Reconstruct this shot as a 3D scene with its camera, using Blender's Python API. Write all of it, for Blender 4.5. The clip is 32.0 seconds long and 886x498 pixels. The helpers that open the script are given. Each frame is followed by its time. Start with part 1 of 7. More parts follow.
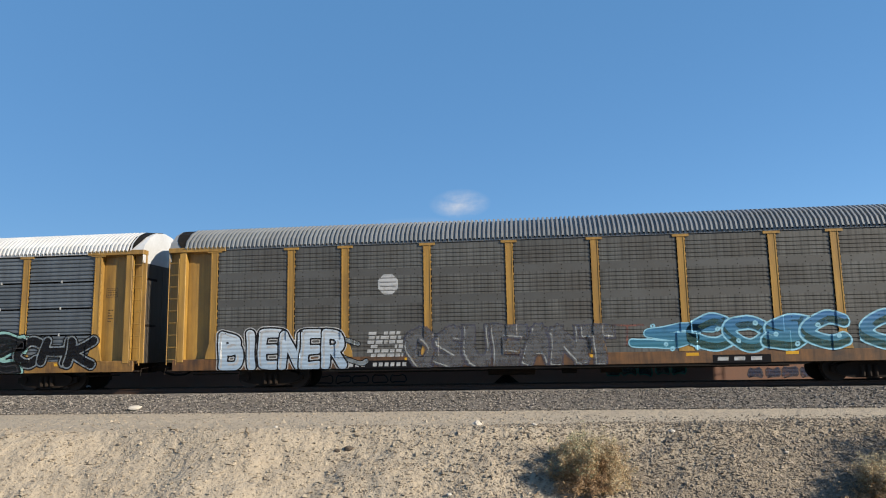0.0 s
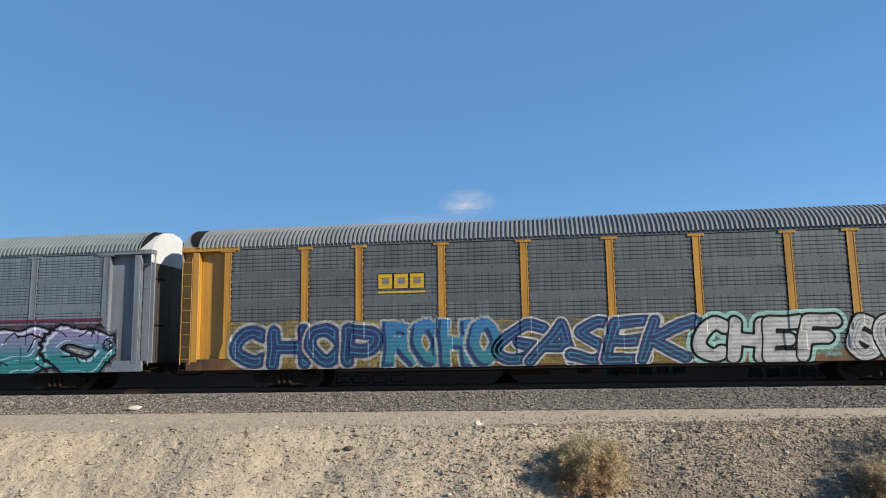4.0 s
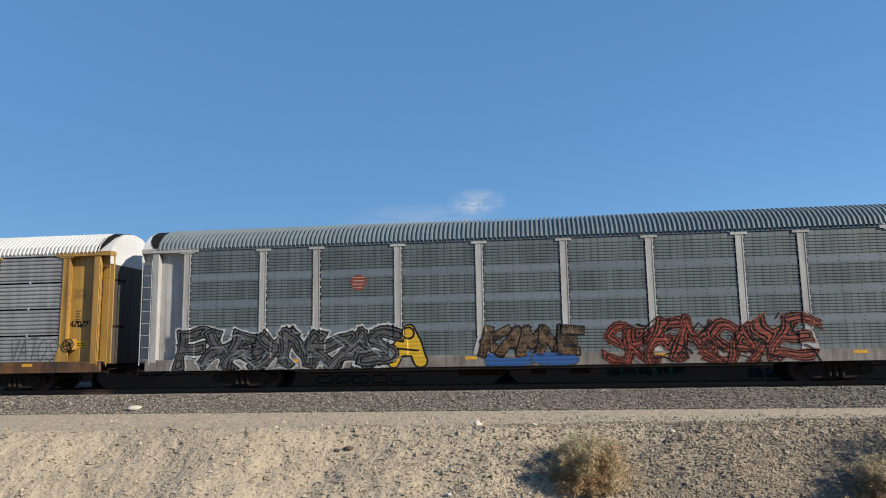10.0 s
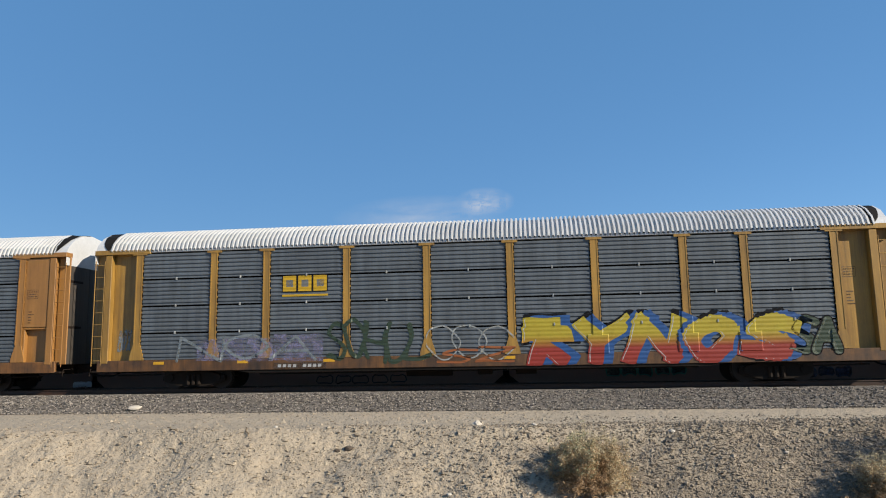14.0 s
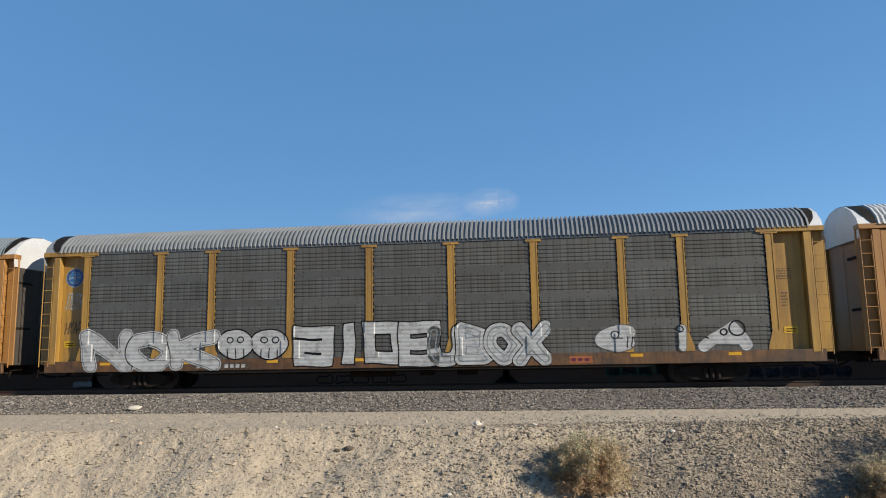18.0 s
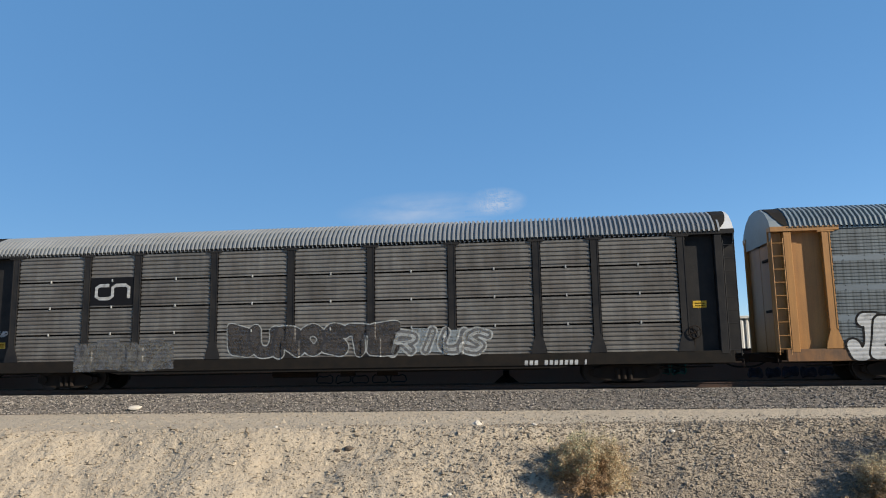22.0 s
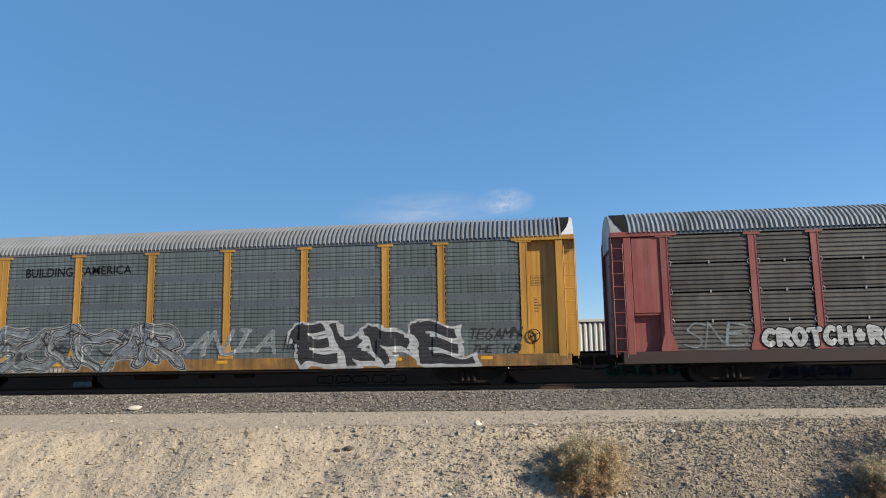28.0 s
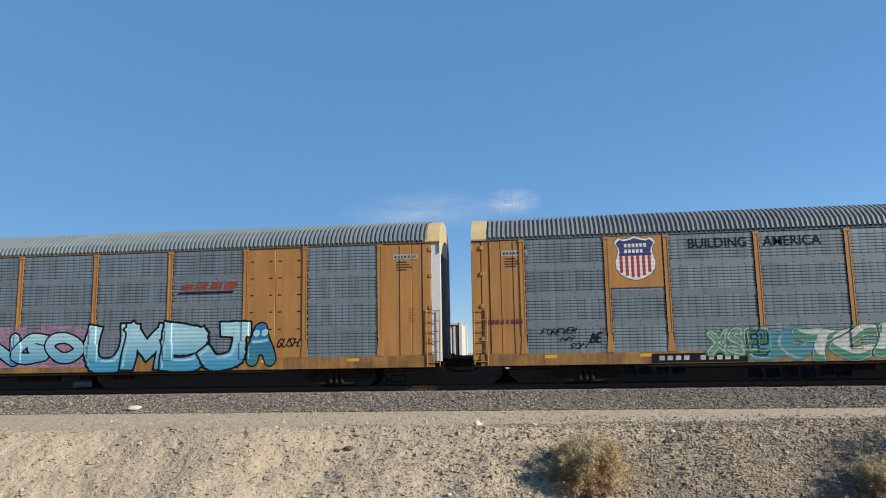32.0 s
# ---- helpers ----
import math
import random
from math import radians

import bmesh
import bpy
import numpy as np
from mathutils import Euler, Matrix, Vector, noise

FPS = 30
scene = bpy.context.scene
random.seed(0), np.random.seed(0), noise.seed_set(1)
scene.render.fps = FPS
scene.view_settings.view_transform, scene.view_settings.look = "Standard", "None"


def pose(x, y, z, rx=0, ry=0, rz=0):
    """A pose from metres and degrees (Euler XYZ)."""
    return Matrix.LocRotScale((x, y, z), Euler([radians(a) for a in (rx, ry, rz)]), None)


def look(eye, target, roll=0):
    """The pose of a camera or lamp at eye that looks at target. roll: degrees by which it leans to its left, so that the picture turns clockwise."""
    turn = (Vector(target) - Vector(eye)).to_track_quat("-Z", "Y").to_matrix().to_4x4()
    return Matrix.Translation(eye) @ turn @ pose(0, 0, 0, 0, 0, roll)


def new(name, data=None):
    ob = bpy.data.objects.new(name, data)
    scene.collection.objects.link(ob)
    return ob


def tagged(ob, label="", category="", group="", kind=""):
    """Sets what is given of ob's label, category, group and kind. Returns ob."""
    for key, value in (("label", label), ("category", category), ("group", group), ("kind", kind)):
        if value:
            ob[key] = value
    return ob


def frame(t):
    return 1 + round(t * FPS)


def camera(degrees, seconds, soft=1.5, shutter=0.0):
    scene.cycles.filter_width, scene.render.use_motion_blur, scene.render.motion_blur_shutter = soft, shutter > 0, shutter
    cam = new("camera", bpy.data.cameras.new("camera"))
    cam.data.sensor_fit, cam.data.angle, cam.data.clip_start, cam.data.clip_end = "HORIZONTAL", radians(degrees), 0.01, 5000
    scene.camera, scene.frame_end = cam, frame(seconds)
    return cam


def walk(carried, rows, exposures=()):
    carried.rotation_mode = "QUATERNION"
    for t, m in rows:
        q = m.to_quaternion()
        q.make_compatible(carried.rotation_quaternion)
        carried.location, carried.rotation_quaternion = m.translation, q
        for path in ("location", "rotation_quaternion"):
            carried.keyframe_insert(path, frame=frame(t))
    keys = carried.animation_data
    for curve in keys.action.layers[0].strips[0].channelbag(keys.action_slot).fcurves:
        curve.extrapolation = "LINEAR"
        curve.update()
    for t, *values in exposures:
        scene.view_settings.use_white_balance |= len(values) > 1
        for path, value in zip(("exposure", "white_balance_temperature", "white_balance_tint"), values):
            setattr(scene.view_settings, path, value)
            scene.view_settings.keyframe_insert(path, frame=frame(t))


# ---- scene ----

cam = camera(63.17, 32.0, soft=1.05)
EYE = (0.0, 0.0, 1.11)
YAW, PITCH, ROLL = radians(-6.66), radians(8.22), -1.01
AIM = (math.sin(YAW) * math.cos(PITCH), math.cos(YAW) * math.cos(PITCH), EYE[2] + math.sin(PITCH))
walk(cam, [(0.0, look(EYE, AIM, ROLL)), (32.0, look(EYE, AIM, ROLL))], [(0.0, 0.88), (6.0, 0.87), (8.0, 0.83), (10.0, 0.80), (14.0, 0.78), (18.0, 0.80), (20.0, 0.82), (22.0, 0.88), (31.0, 0.90), (32.0, 0.86)])

# ---- light ----
SUN_DIR = Vector((0.80, -0.36, 0.47)).normalized()
world = bpy.data.worlds.new("sky")
scene.world = world
world.use_nodes = True
wn = world.node_tree.nodes
sky = wn.new("ShaderNodeTexSky")
sky.sky_type = "NISHITA"
sky.sun_disc = False
sky.sun_elevation = math.asin(SUN_DIR.z)
sky.sun_rotation = -math.atan2(SUN_DIR.x, SUN_DIR.y)
sky.altitude = 1500
sky.air_density, sky.dust_density, sky.ozone_density = 0.95, 0.0, 2.0
wn["Background"].inputs["Strength"].default_value = 0.088
clear = wn.new("ShaderNodeHueSaturation")       # a deep, dry desert blue
clear.inputs["Saturation"].default_value = 1.15
world.node_tree.links.new(sky.outputs["Color"], clear.inputs["Color"])
even = wn.new("ShaderNodeMixRGB")               # dry air: little change of blue from the zenith down
even.inputs["Fac"].default_value = 0.62
even.inputs["Color2"].default_value = (0.72, 1.95, 3.86, 1)
world.node_tree.links.new(clear.outputs["Color"], even.inputs["Color1"])
world.node_tree.links.new(even.outputs["Color"], wn["Background"].inputs["Color"])
sun_data = bpy.data.lights.new("sun", "SUN")
sun_data.energy, sun_data.angle, sun_data.color = 4.9, radians(0.55), (1.0, 0.91, 0.76)
sun = new("sun", sun_data)
sun.matrix_world = look(SUN_DIR * 60, (0, 0, 0))

# ---- plan ----
SIDE_Y = 24.49            # near side of the moving cars
HALF = 1.5                # half width of a car
PANEL_Y = -HALF + 0.018   # face of the side sheets, from the car's middle line
TRACK_Y = SIDE_Y + HALF
CAR_PITCH = 28.5
LENGTH = 27.37
POSTS = (1.74, 4.57, 6.52, 9.42, 12.25, 15.12, 17.95, 20.85, 22.80, 25.63)
SILL_LO, SILL_HI, PANEL_HI, ROOF_HI = 0.64, 1.04, 4.90, 5.81
FAR_Y = 32.0              # centre of the second track
FAR_RAIL = -0.45


# small changes of pace, second by second
PACE = (0.0, 0.50, 0.05, 0.56, 0.53, 0.45, 0.351, 0.27, 0.218, 0.16, 0.136, 0.091, 0.044, -0.002, -0.02, 0.008, 0.054, 0.085, 0.061, 0.0,
        0.012, 0.02, 0.095, 0.172, 0.234, 0.298, 0.328, 0.332, 0.323, 0.31, 0.258, 0.204, 0.144)


def path_of(t):
    """Where the left end of the first car is along the track, at a whole second."""
    return -12.844 + 14.3293 * t - 0.0197 * t * t + PACE[t]


# ---- mesh helpers ----
def quad_box(bm, x0, x1, y0, y1, z0, z1):
    v = [bm.verts.new((x, y, z)) for x in (x0, x1) for y in (y0, y1) for z in (z0, z1)]
    for f in ((0, 1, 3, 2), (4, 6, 7, 5), (0, 4, 5, 1), (2, 3, 7, 6), (0, 2, 6, 4), (1, 5, 7, 3)):
        bm.faces.new([v[i] for i in f])
    return bm


def bevel_box(bm, x0, x1, y0, y1, z0, z1, r=0.01):
    part_bm = bmesh.new()
    quad_box(part_bm, x0, x1, y0, y1, z0, z1)
    bmesh.ops.bevel(part_bm, geom=part_bm.edges[:], offset=r, segments=1, affect="EDGES")
    join(bm, part_bm)
    return bm


def join(bm, other, m=None):
    table = {}
    for v in other.verts:
        table[v] = bm.verts.new(m @ v.co if m else v.co)
    for f in other.faces:
        try:
            bm.faces.new([table[v] for v in f.verts])
        except ValueError:
            pass
    other.free()


def prism(bm, outline, y0, y1):
    """An outline in x and z, given thickness from y0 to y1."""
    a = [bm.verts.new((x, y0, z)) for x, z in outline]
    b = [bm.verts.new((x, y1, z)) for x, z in outline]
    n = len(outline)
    bm.faces.new(a)
    bm.faces.new(b[::-1])
    for i in range(n):
        bm.faces.new((a[i], b[i], b[(i + 1) % n], a[(i + 1) % n]))
    return bm


def rod(bm, a, b, r, n=6):
    a, b = Vector(a), Vector(b)
    d = b - a
    m = Matrix.Translation((a + b) / 2) @ d.to_track_quat("Z", "Y").to_matrix().to_4x4()
    bmesh.ops.create_cone(bm, cap_ends=True, segments=n, radius1=r, radius2=r, depth=d.length, matrix=m)
    return bm


def disc(bm, cx, y0, y1, cz, r, n=20):
    return prism(bm, [(cx + r * math.cos(2 * math.pi * i / n), cz + r * math.sin(2 * math.pi * i / n)) for i in range(n)], y0, y1)


def as_mesh(name, bm, material, smooth=False):
    bmesh.ops.recalc_face_normals(bm, faces=bm.faces[:])
    me = bpy.data.meshes.new(name)
    bm.to_mesh(me)
    bm.free()
    me.materials.append(material)
    if smooth:
        me.polygons.foreach_set("use_smooth", [True] * len(me.polygons))
    return me


SHARED = {}


def shared(key, name, build, material, smooth=False):
    """One mesh for all alike pieces of one material."""
    k = (key, material.name)
    if k not in SHARED:
        SHARED[k] = as_mesh(name, build(), material, smooth)
    return SHARED[k]


def part(name, data, material=None, parent=None, label="", at=None, smooth=False):
    """A mesh, or a bmesh, as one part of a thing."""
    me = data if isinstance(data, bpy.types.Mesh) else as_mesh(name, data, material, smooth)
    ob = new(name, me)
    ob.parent = parent
    if at is not None:
        ob.matrix_basis = at
    if label:
        tagged(ob, label)
    return ob


def thing(name, label, category, at=None, group="", kind=""):
    ob = new(name)
    ob.empty_display_size = 0.3
    if at is not None:
        ob.matrix_basis = at
    return tagged(ob, label, category, group, kind)


# ---- materials ----
def toned_down(c, share=0.63):
    """A paint's colour, scaled down evenly to balance the sun and the exposure."""
    return c and tuple(v * share for v in c[:3]) + (1,)


def material(name, colour, rough=0.6, metal=0.0, stain=None, stain_amount=0.4, stain_scale=0.8, grain=60, grain_amount=0.12,
             bump=0.15, streak=1.0, vary=0.0, threshold=0.5, wash=0.0):
    """Base colour with stains (a second colour, in patches or streaks), fine grain, relief and a shift from piece to piece."""
    colour, stain = toned_down(colour), toned_down(stain)
    m = bpy.data.materials.new(name)
    m.use_nodes = True
    nt = m.node_tree
    n, l = nt.nodes, nt.links
    bsdf = n["Principled BSDF"]
    bsdf.inputs["Roughness"].default_value = rough
    bsdf.inputs["Metallic"].default_value = metal
    tc = n.new("ShaderNodeTexCoord")
    mp = n.new("ShaderNodeMapping")
    mp.inputs["Scale"].default_value = (1, 1, streak)
    l.new(tc.outputs["Object"], mp.inputs["Vector"])
    info = n.new("ShaderNodeObjectInfo")
    shift = n.new("ShaderNodeVectorMath")
    shift.operation = "MULTIPLY_ADD"
    shift.inputs[1].default_value = (37, 53, 71)
    l.new(info.outputs["Random"], shift.inputs[0])
    l.new(mp.outputs["Vector"], shift.inputs[2])
    n1 = n.new("ShaderNodeTexNoise")
    n1.inputs["Scale"].default_value = stain_scale
    n1.inputs["Detail"].default_value = 6
    n1.inputs["Roughness"].default_value = 0.65
    l.new(shift.outputs[0], n1.inputs["Vector"])
    ramp = n.new("ShaderNodeMapRange")
    ramp.inputs["From Min"].default_value = threshold - 0.14
    ramp.inputs["From Max"].default_value = threshold + 0.2
    ramp.inputs["To Max"].default_value = stain_amount
    l.new(n1.outputs["Fac"], ramp.inputs["Value"])
    mix = n.new("ShaderNodeMixRGB")
    mix.inputs["Color1"].default_value = colour
    mix.inputs["Color2"].default_value = stain or tuple(c * 0.55 for c in colour[:3]) + (1,)
    l.new(ramp.outputs["Result"], mix.inputs["Fac"])
    n2 = n.new("ShaderNodeTexNoise")
    n2.inputs["Scale"].default_value = grain
    n2.inputs["Detail"].default_value = 4
    l.new(tc.outputs["Object"], n2.inputs["Vector"])
    g = n.new("ShaderNodeMapRange")
    g.inputs["To Min"].default_value = 1 - grain_amount
    g.inputs["To Max"].default_value = 1 + grain_amount
    l.new(n2.outputs["Fac"], g.inputs["Value"])
    mul = n.new("ShaderNodeMixRGB")
    mul.blend_type = "MULTIPLY"
    mul.inputs["Fac"].default_value = 1
    l.new(mix.outputs["Color"], mul.inputs["Color1"])
    l.new(g.outputs["Result"], mul.inputs["Color2"])
    last = mul
    if wash:
        run = n.new("ShaderNodeMapping")
        run.inputs["Scale"].default_value = (7, 7, 0.55)
        l.new(shift.outputs[0], run.inputs["Vector"])
        drip = n.new("ShaderNodeTexNoise")
        drip.inputs["Scale"].default_value, drip.inputs["Detail"].default_value, drip.inputs["Roughness"].default_value = 1.0, 8, 0.7
        l.new(run.outputs["Vector"], drip.inputs["Vector"])
        tone = n.new("ShaderNodeMapRange")
        tone.inputs["From Min"].default_value, tone.inputs["From Max"].default_value = 0.32, 0.58
        tone.inputs["To Min"].default_value, tone.inputs["To Max"].default_value = 1 - wash, 1.06
        l.new(drip.outputs["Fac"], tone.inputs["Value"])
        wet = n.new("ShaderNodeMixRGB")
        wet.blend_type = "MULTIPLY"
        wet.inputs["Fac"].default_value = 1
        l.new(last.outputs["Color"], wet.inputs["Color1"])
        l.new(tone.outputs["Result"], wet.inputs["Color2"])
        last = wet
    if vary:
        hv = n.new("ShaderNodeMapRange")
        hv.inputs["To Min"].default_value = 1 - vary
        hv.inputs["To Max"].default_value = 1 + vary
        l.new(info.outputs["Random"], hv.inputs["Value"])
        mul2 = n.new("ShaderNodeMixRGB")
        mul2.blend_type = "MULTIPLY"
        mul2.inputs["Fac"].default_value = 1
        l.new(last.outputs["Color"], mul2.inputs["Color1"])
        l.new(hv.outputs["Result"], mul2.inputs["Color2"])
        last = mul2
    l.new(last.outputs["Color"], bsdf.inputs["Base Color"])
    if bump:
        b = n.new("ShaderNodeBump")
        b.inputs["Strength"].default_value = bump
        b.inputs["Distance"].default_value = 0.02
        l.new(n2.outputs["Fac"], b.inputs["Height"])
        l.new(b.outputs["Normal"], bsdf.inputs["Normal"])
    return m


def graffiti_paint(name, low, high=None, z0=1.0, z1=2.2, worn=0.15):
    """Spray paint over corrugated steel: two colours that blend with height, with thin worn patches."""
    m = material(name, low, rough=0.55, stain_amount=worn, stain_scale=2.2, grain=30, grain_amount=0.1, bump=0.05)
    nt = m.node_tree
    n, l = nt.nodes, nt.links
    tc = n["Texture Coordinate"]
    sep = n.new("ShaderNodeSeparateXYZ")
    l.new(tc.outputs["Object"], sep.inputs[0])
    if high:
        rg = n.new("ShaderNodeMapRange")
        rg.inputs["From Min"].default_value, rg.inputs["From Max"].default_value = z0, z1
        l.new(sep.outputs["Z"], rg.inputs["Value"])
        mx = n.new("ShaderNodeMixRGB")
        mx.inputs["Color1"].default_value, mx.inputs["Color2"].default_value = toned_down(low), toned_down(high)
        l.new(rg.outputs["Result"], mx.inputs["Fac"])
        for node in list(n):
            if node.bl_idname == "ShaderNodeMixRGB" and node != mx and node.blend_type == "MIX":
                l.new(mx.outputs["Color"], node.inputs["Color1"])
    wave = n.new("ShaderNodeMath")
    wave.operation = "SINE"
    k = n.new("ShaderNodeMath")
    k.operation = "MULTIPLY"
    k.inputs[1].default_value = 2 * math.pi / 0.138
    l.new(sep.outputs["Z"], k.inputs[0])
    l.new(k.outputs[0], wave.inputs[0])
    b = n.new("ShaderNodeBump")
    b.inputs["Strength"].default_value = 0.2
    b.inputs["Distance"].default_value = 0.02
    l.new(wave.outputs[0], b.inputs["Height"])
    l.new(b.outputs["Normal"], n["Principled BSDF"].inputs["Normal"])
    return m


def perforated(name, colour, stain, amount=0.4, lines=0.35, scale=0.7, threshold=0.5, vary=0.09):
    """Galvanised sheet with rows of small holes, which show as darker lines."""
    m = material(name, colour, rough=0.5, metal=0.25, stain=stain, stain_amount=amount, stain_scale=scale, grain=25, grain_amount=0.14,
                 bump=0.1, vary=vary, threshold=threshold)
    nt = m.node_tree
    n, l = nt.nodes, nt.links
    bsdf = n["Principled BSDF"]
    link = bsdf.inputs["Base Color"].links[0]
    source = link.from_socket
    sep = n.new("ShaderNodeSeparateXYZ")
    l.new(n["Texture Coordinate"].outputs["Object"], sep.inputs[0])
    run = n.new("ShaderNodeMapping")
    run.inputs["Scale"].default_value = (4.5, 4.5, 0.45)
    l.new(n["Texture Coordinate"].outputs["Object"], run.inputs["Vector"])
    wash = n.new("ShaderNodeTexNoise")
    wash.inputs["Scale"].default_value, wash.inputs["Detail"].default_value = 1.0, 7
    shift = n.new("ShaderNodeVectorMath")
    shift.operation = "MULTIPLY_ADD"
    shift.inputs[1].default_value = (91, 17, 43)
    l.new(n["Object Info"].outputs["Random"], shift.inputs[0])
    l.new(run.outputs["Vector"], shift.inputs[2])
    l.new(shift.outputs[0], wash.inputs["Vector"])
    tone = n.new("ShaderNodeMapRange")
    tone.inputs["From Min"].default_value, tone.inputs["From Max"].default_value = 0.3, 0.7
    tone.inputs["To Min"].default_value, tone.inputs["To Max"].default_value = 0.78, 1.18
    l.new(wash.outputs["Fac"], tone.inputs["Value"])
    total = tone.outputs["Result"]
    for period in (0.235, 0.118):
        k = n.new("ShaderNodeMath")
        k.operation = "MULTIPLY"
        k.inputs[1].default_value = 2 * math.pi / period
        l.new(sep.outputs["X"], k.inputs[0])
        s = n.new("ShaderNodeMath")
        s.operation = "SINE"
        l.new(k.outputs[0], s.inputs[0])
        r = n.new("ShaderNodeMapRange")
        r.inputs["From Min"].default_value, r.inputs["From Max"].default_value = 0.55, 0.95
        r.inputs["To Min"].default_value, r.inputs["To Max"].default_value = 1.0, 1.0 - lines * (0.7 if period > 0.2 else 0.4)
        l.new(s.outputs[0], r.inputs["Value"])
        if total is None:
            total = r.outputs["Result"]
        else:
            mm = n.new("ShaderNodeMath")
            mm.operation = "MULTIPLY"
            l.new(total, mm.inputs[0])
            l.new(r.outputs["Result"], mm.inputs[1])
            total = mm.outputs[0]
    mul = n.new("ShaderNodeMixRGB")
    mul.blend_type = "MULTIPLY"
    mul.inputs["Fac"].default_value = 1
    l.new(source, mul.inputs["Color1"])
    l.new(total, mul.inputs["Color2"])
    l.new(mul.outputs["Color"], bsdf.inputs["Base Color"])
    return m


RUST = (0.11, 0.045, 0.02, 1)
GOLDEN = material("bright_yellow_paint", (0.58, 0.30, 0.04, 1), 0.45, stain=(0.30, 0.14, 0.03, 1), stain_amount=0.55, stain_scale=1.6, streak=0.3, grain=20, wash=0.35)
YELLOW = material("yellow_paint", (0.47, 0.265, 0.05, 1), 0.5, stain=(0.17, 0.09, 0.03, 1), stain_amount=0.65, stain_scale=1.6, streak=0.3, grain=20, wash=0.35)
ORANGE = material("orange_paint", (0.43, 0.205, 0.05, 1), 0.5, stain=(0.22, 0.10, 0.03, 1), stain_amount=0.55, stain_scale=1.4, streak=0.35, grain=20, wash=0.18)
DARK_DOOR = material("dark_end_door", (0.07, 0.055, 0.042, 1), 0.7, stain=(0.035, 0.028, 0.022, 1), stain_amount=0.7, stain_scale=1.5, streak=0.3, grain=20, wash=0.3)
# hoods of the newer cars: orange in sun, with the sun put into the colour
CREAM = material("sunlit_cream", (0.62, 0.47, 0.24, 1), 0.5, stain_amount=0.35, stain_scale=1.6, grain=20)
SILL_YELLOW = material("grimy_yellow_sill", (0.205, 0.088, 0.022, 1), 0.65, stain=(0.040, 0.025, 0.018, 1), stain_amount=0.95, stain_scale=1.3, grain=20, wash=0.55, threshold=0.47)
SILL_ORANGE = material("dusty_orange_sill", (0.235, 0.10, 0.024, 1), 0.6, stain=(0.055, 0.03, 0.016, 1), stain_amount=0.95, stain_scale=1.2, grain=20, wash=0.5)
SILL_AMBER = material("yellow_orange_sill", (0.37, 0.19, 0.04, 1), 0.6, stain=(0.10, 0.05, 0.02, 1), stain_amount=0.9, stain_scale=1.2, grain=20, wash=0.5)
SILL_WHITE = material("grimy_white_sill", (0.27, 0.25, 0.235, 1), 0.6, stain=(0.13, 0.10, 0.08, 1), stain_amount=0.8, stain_scale=1.2, grain=20, wash=0.5)
WHITE_BODY = material("white_paint", (0.50, 0.50, 0.50, 1), 0.5, stain=(0.26, 0.23, 0.20, 1), stain_amount=0.6, stain_scale=1.2, streak=0.35, grain=20, wash=0.35)
BLUE_BODY = material("grey_blue_paint", (0.20, 0.235, 0.29, 1), 0.5, stain=(0.12, 0.12, 0.13, 1), stain_amount=0.5, stain_scale=1.2, streak=0.35, grain=20, wash=0.35)
SILL_RED = material("grimy_red_sill", (0.038, 0.014, 0.012, 1), 0.75, stain=(0.018, 0.014, 0.012, 1), stain_amount=0.8, stain_scale=1.2, grain=20)
BLACK_BODY = material("black_paint", (0.018, 0.018, 0.02, 1), 0.5, stain=(0.05, 0.045, 0.04, 1), stain_amount=0.6, stain_scale=1.5, grain=20)
RED_BODY = material("red_paint", (0.25, 0.042, 0.04, 1), 0.55, stain=(0.33, 0.13, 0.105, 1), stain_amount=0.7, stain_scale=1.4, streak=0.35, grain=20, wash=0.35)
STEEL_WHITE = material("white_galvanised_roof", (0.74, 0.745, 0.755, 1), 0.45, 0.1, stain=(0.50, 0.475, 0.44, 1), stain_amount=0.45, grain=15)
STEEL_MOSS = material("weathered_stained_roof", (0.43, 0.45, 0.47, 1), 0.5, 0.1, stain=(0.13, 0.125, 0.095, 1), stain_amount=0.75, stain_scale=0.9, grain=15, wash=0.3)
STEEL_GREY = material("grey_galvanised_roof", (0.285, 0.30, 0.315, 1), 0.5, 0.15, stain=(0.17, 0.165, 0.16, 1), stain_amount=0.45, grain=15)
STEEL_BLUE = material("blue_grey_roof", (0.225, 0.275, 0.305, 1), 0.5, 0.15, stain=(0.15, 0.16, 0.17, 1), stain_amount=0.45, grain=15)
# also on the added backing behind the sheets, where black stands in for shade
BLACK = material("black_grime_and_backing", (0.012, 0.011, 0.010, 1), 0.75, stain=(0.03, 0.022, 0.016, 1), stain_amount=0.6, stain_scale=3)
UNDER = material("oily_underframe", (0.014, 0.011, 0.009, 1), 0.8, stain=(0.045, 0.022, 0.012, 1), stain_amount=0.5, stain_scale=2)
for grime in (BLACK, UNDER, BLACK_BODY):
    grime.node_tree.nodes["Principled BSDF"].inputs["Specular IOR Level"].default_value = 0.12
TRUCK = material("dusty_truck_casting", (0.021, 0.017, 0.014, 1), 0.8, stain=(0.042, 0.026, 0.017, 1), stain_amount=0.6, stain_scale=3)
TRUCK.node_tree.nodes["Principled BSDF"].inputs["Specular IOR Level"].default_value = 0.12
WHEEL = material("worn_wheel_steel", (0.03, 0.025, 0.022, 1), 0.6, 0.4, stain=(0.04, 0.02, 0.012, 1), stain_amount=0.6, stain_scale=5)
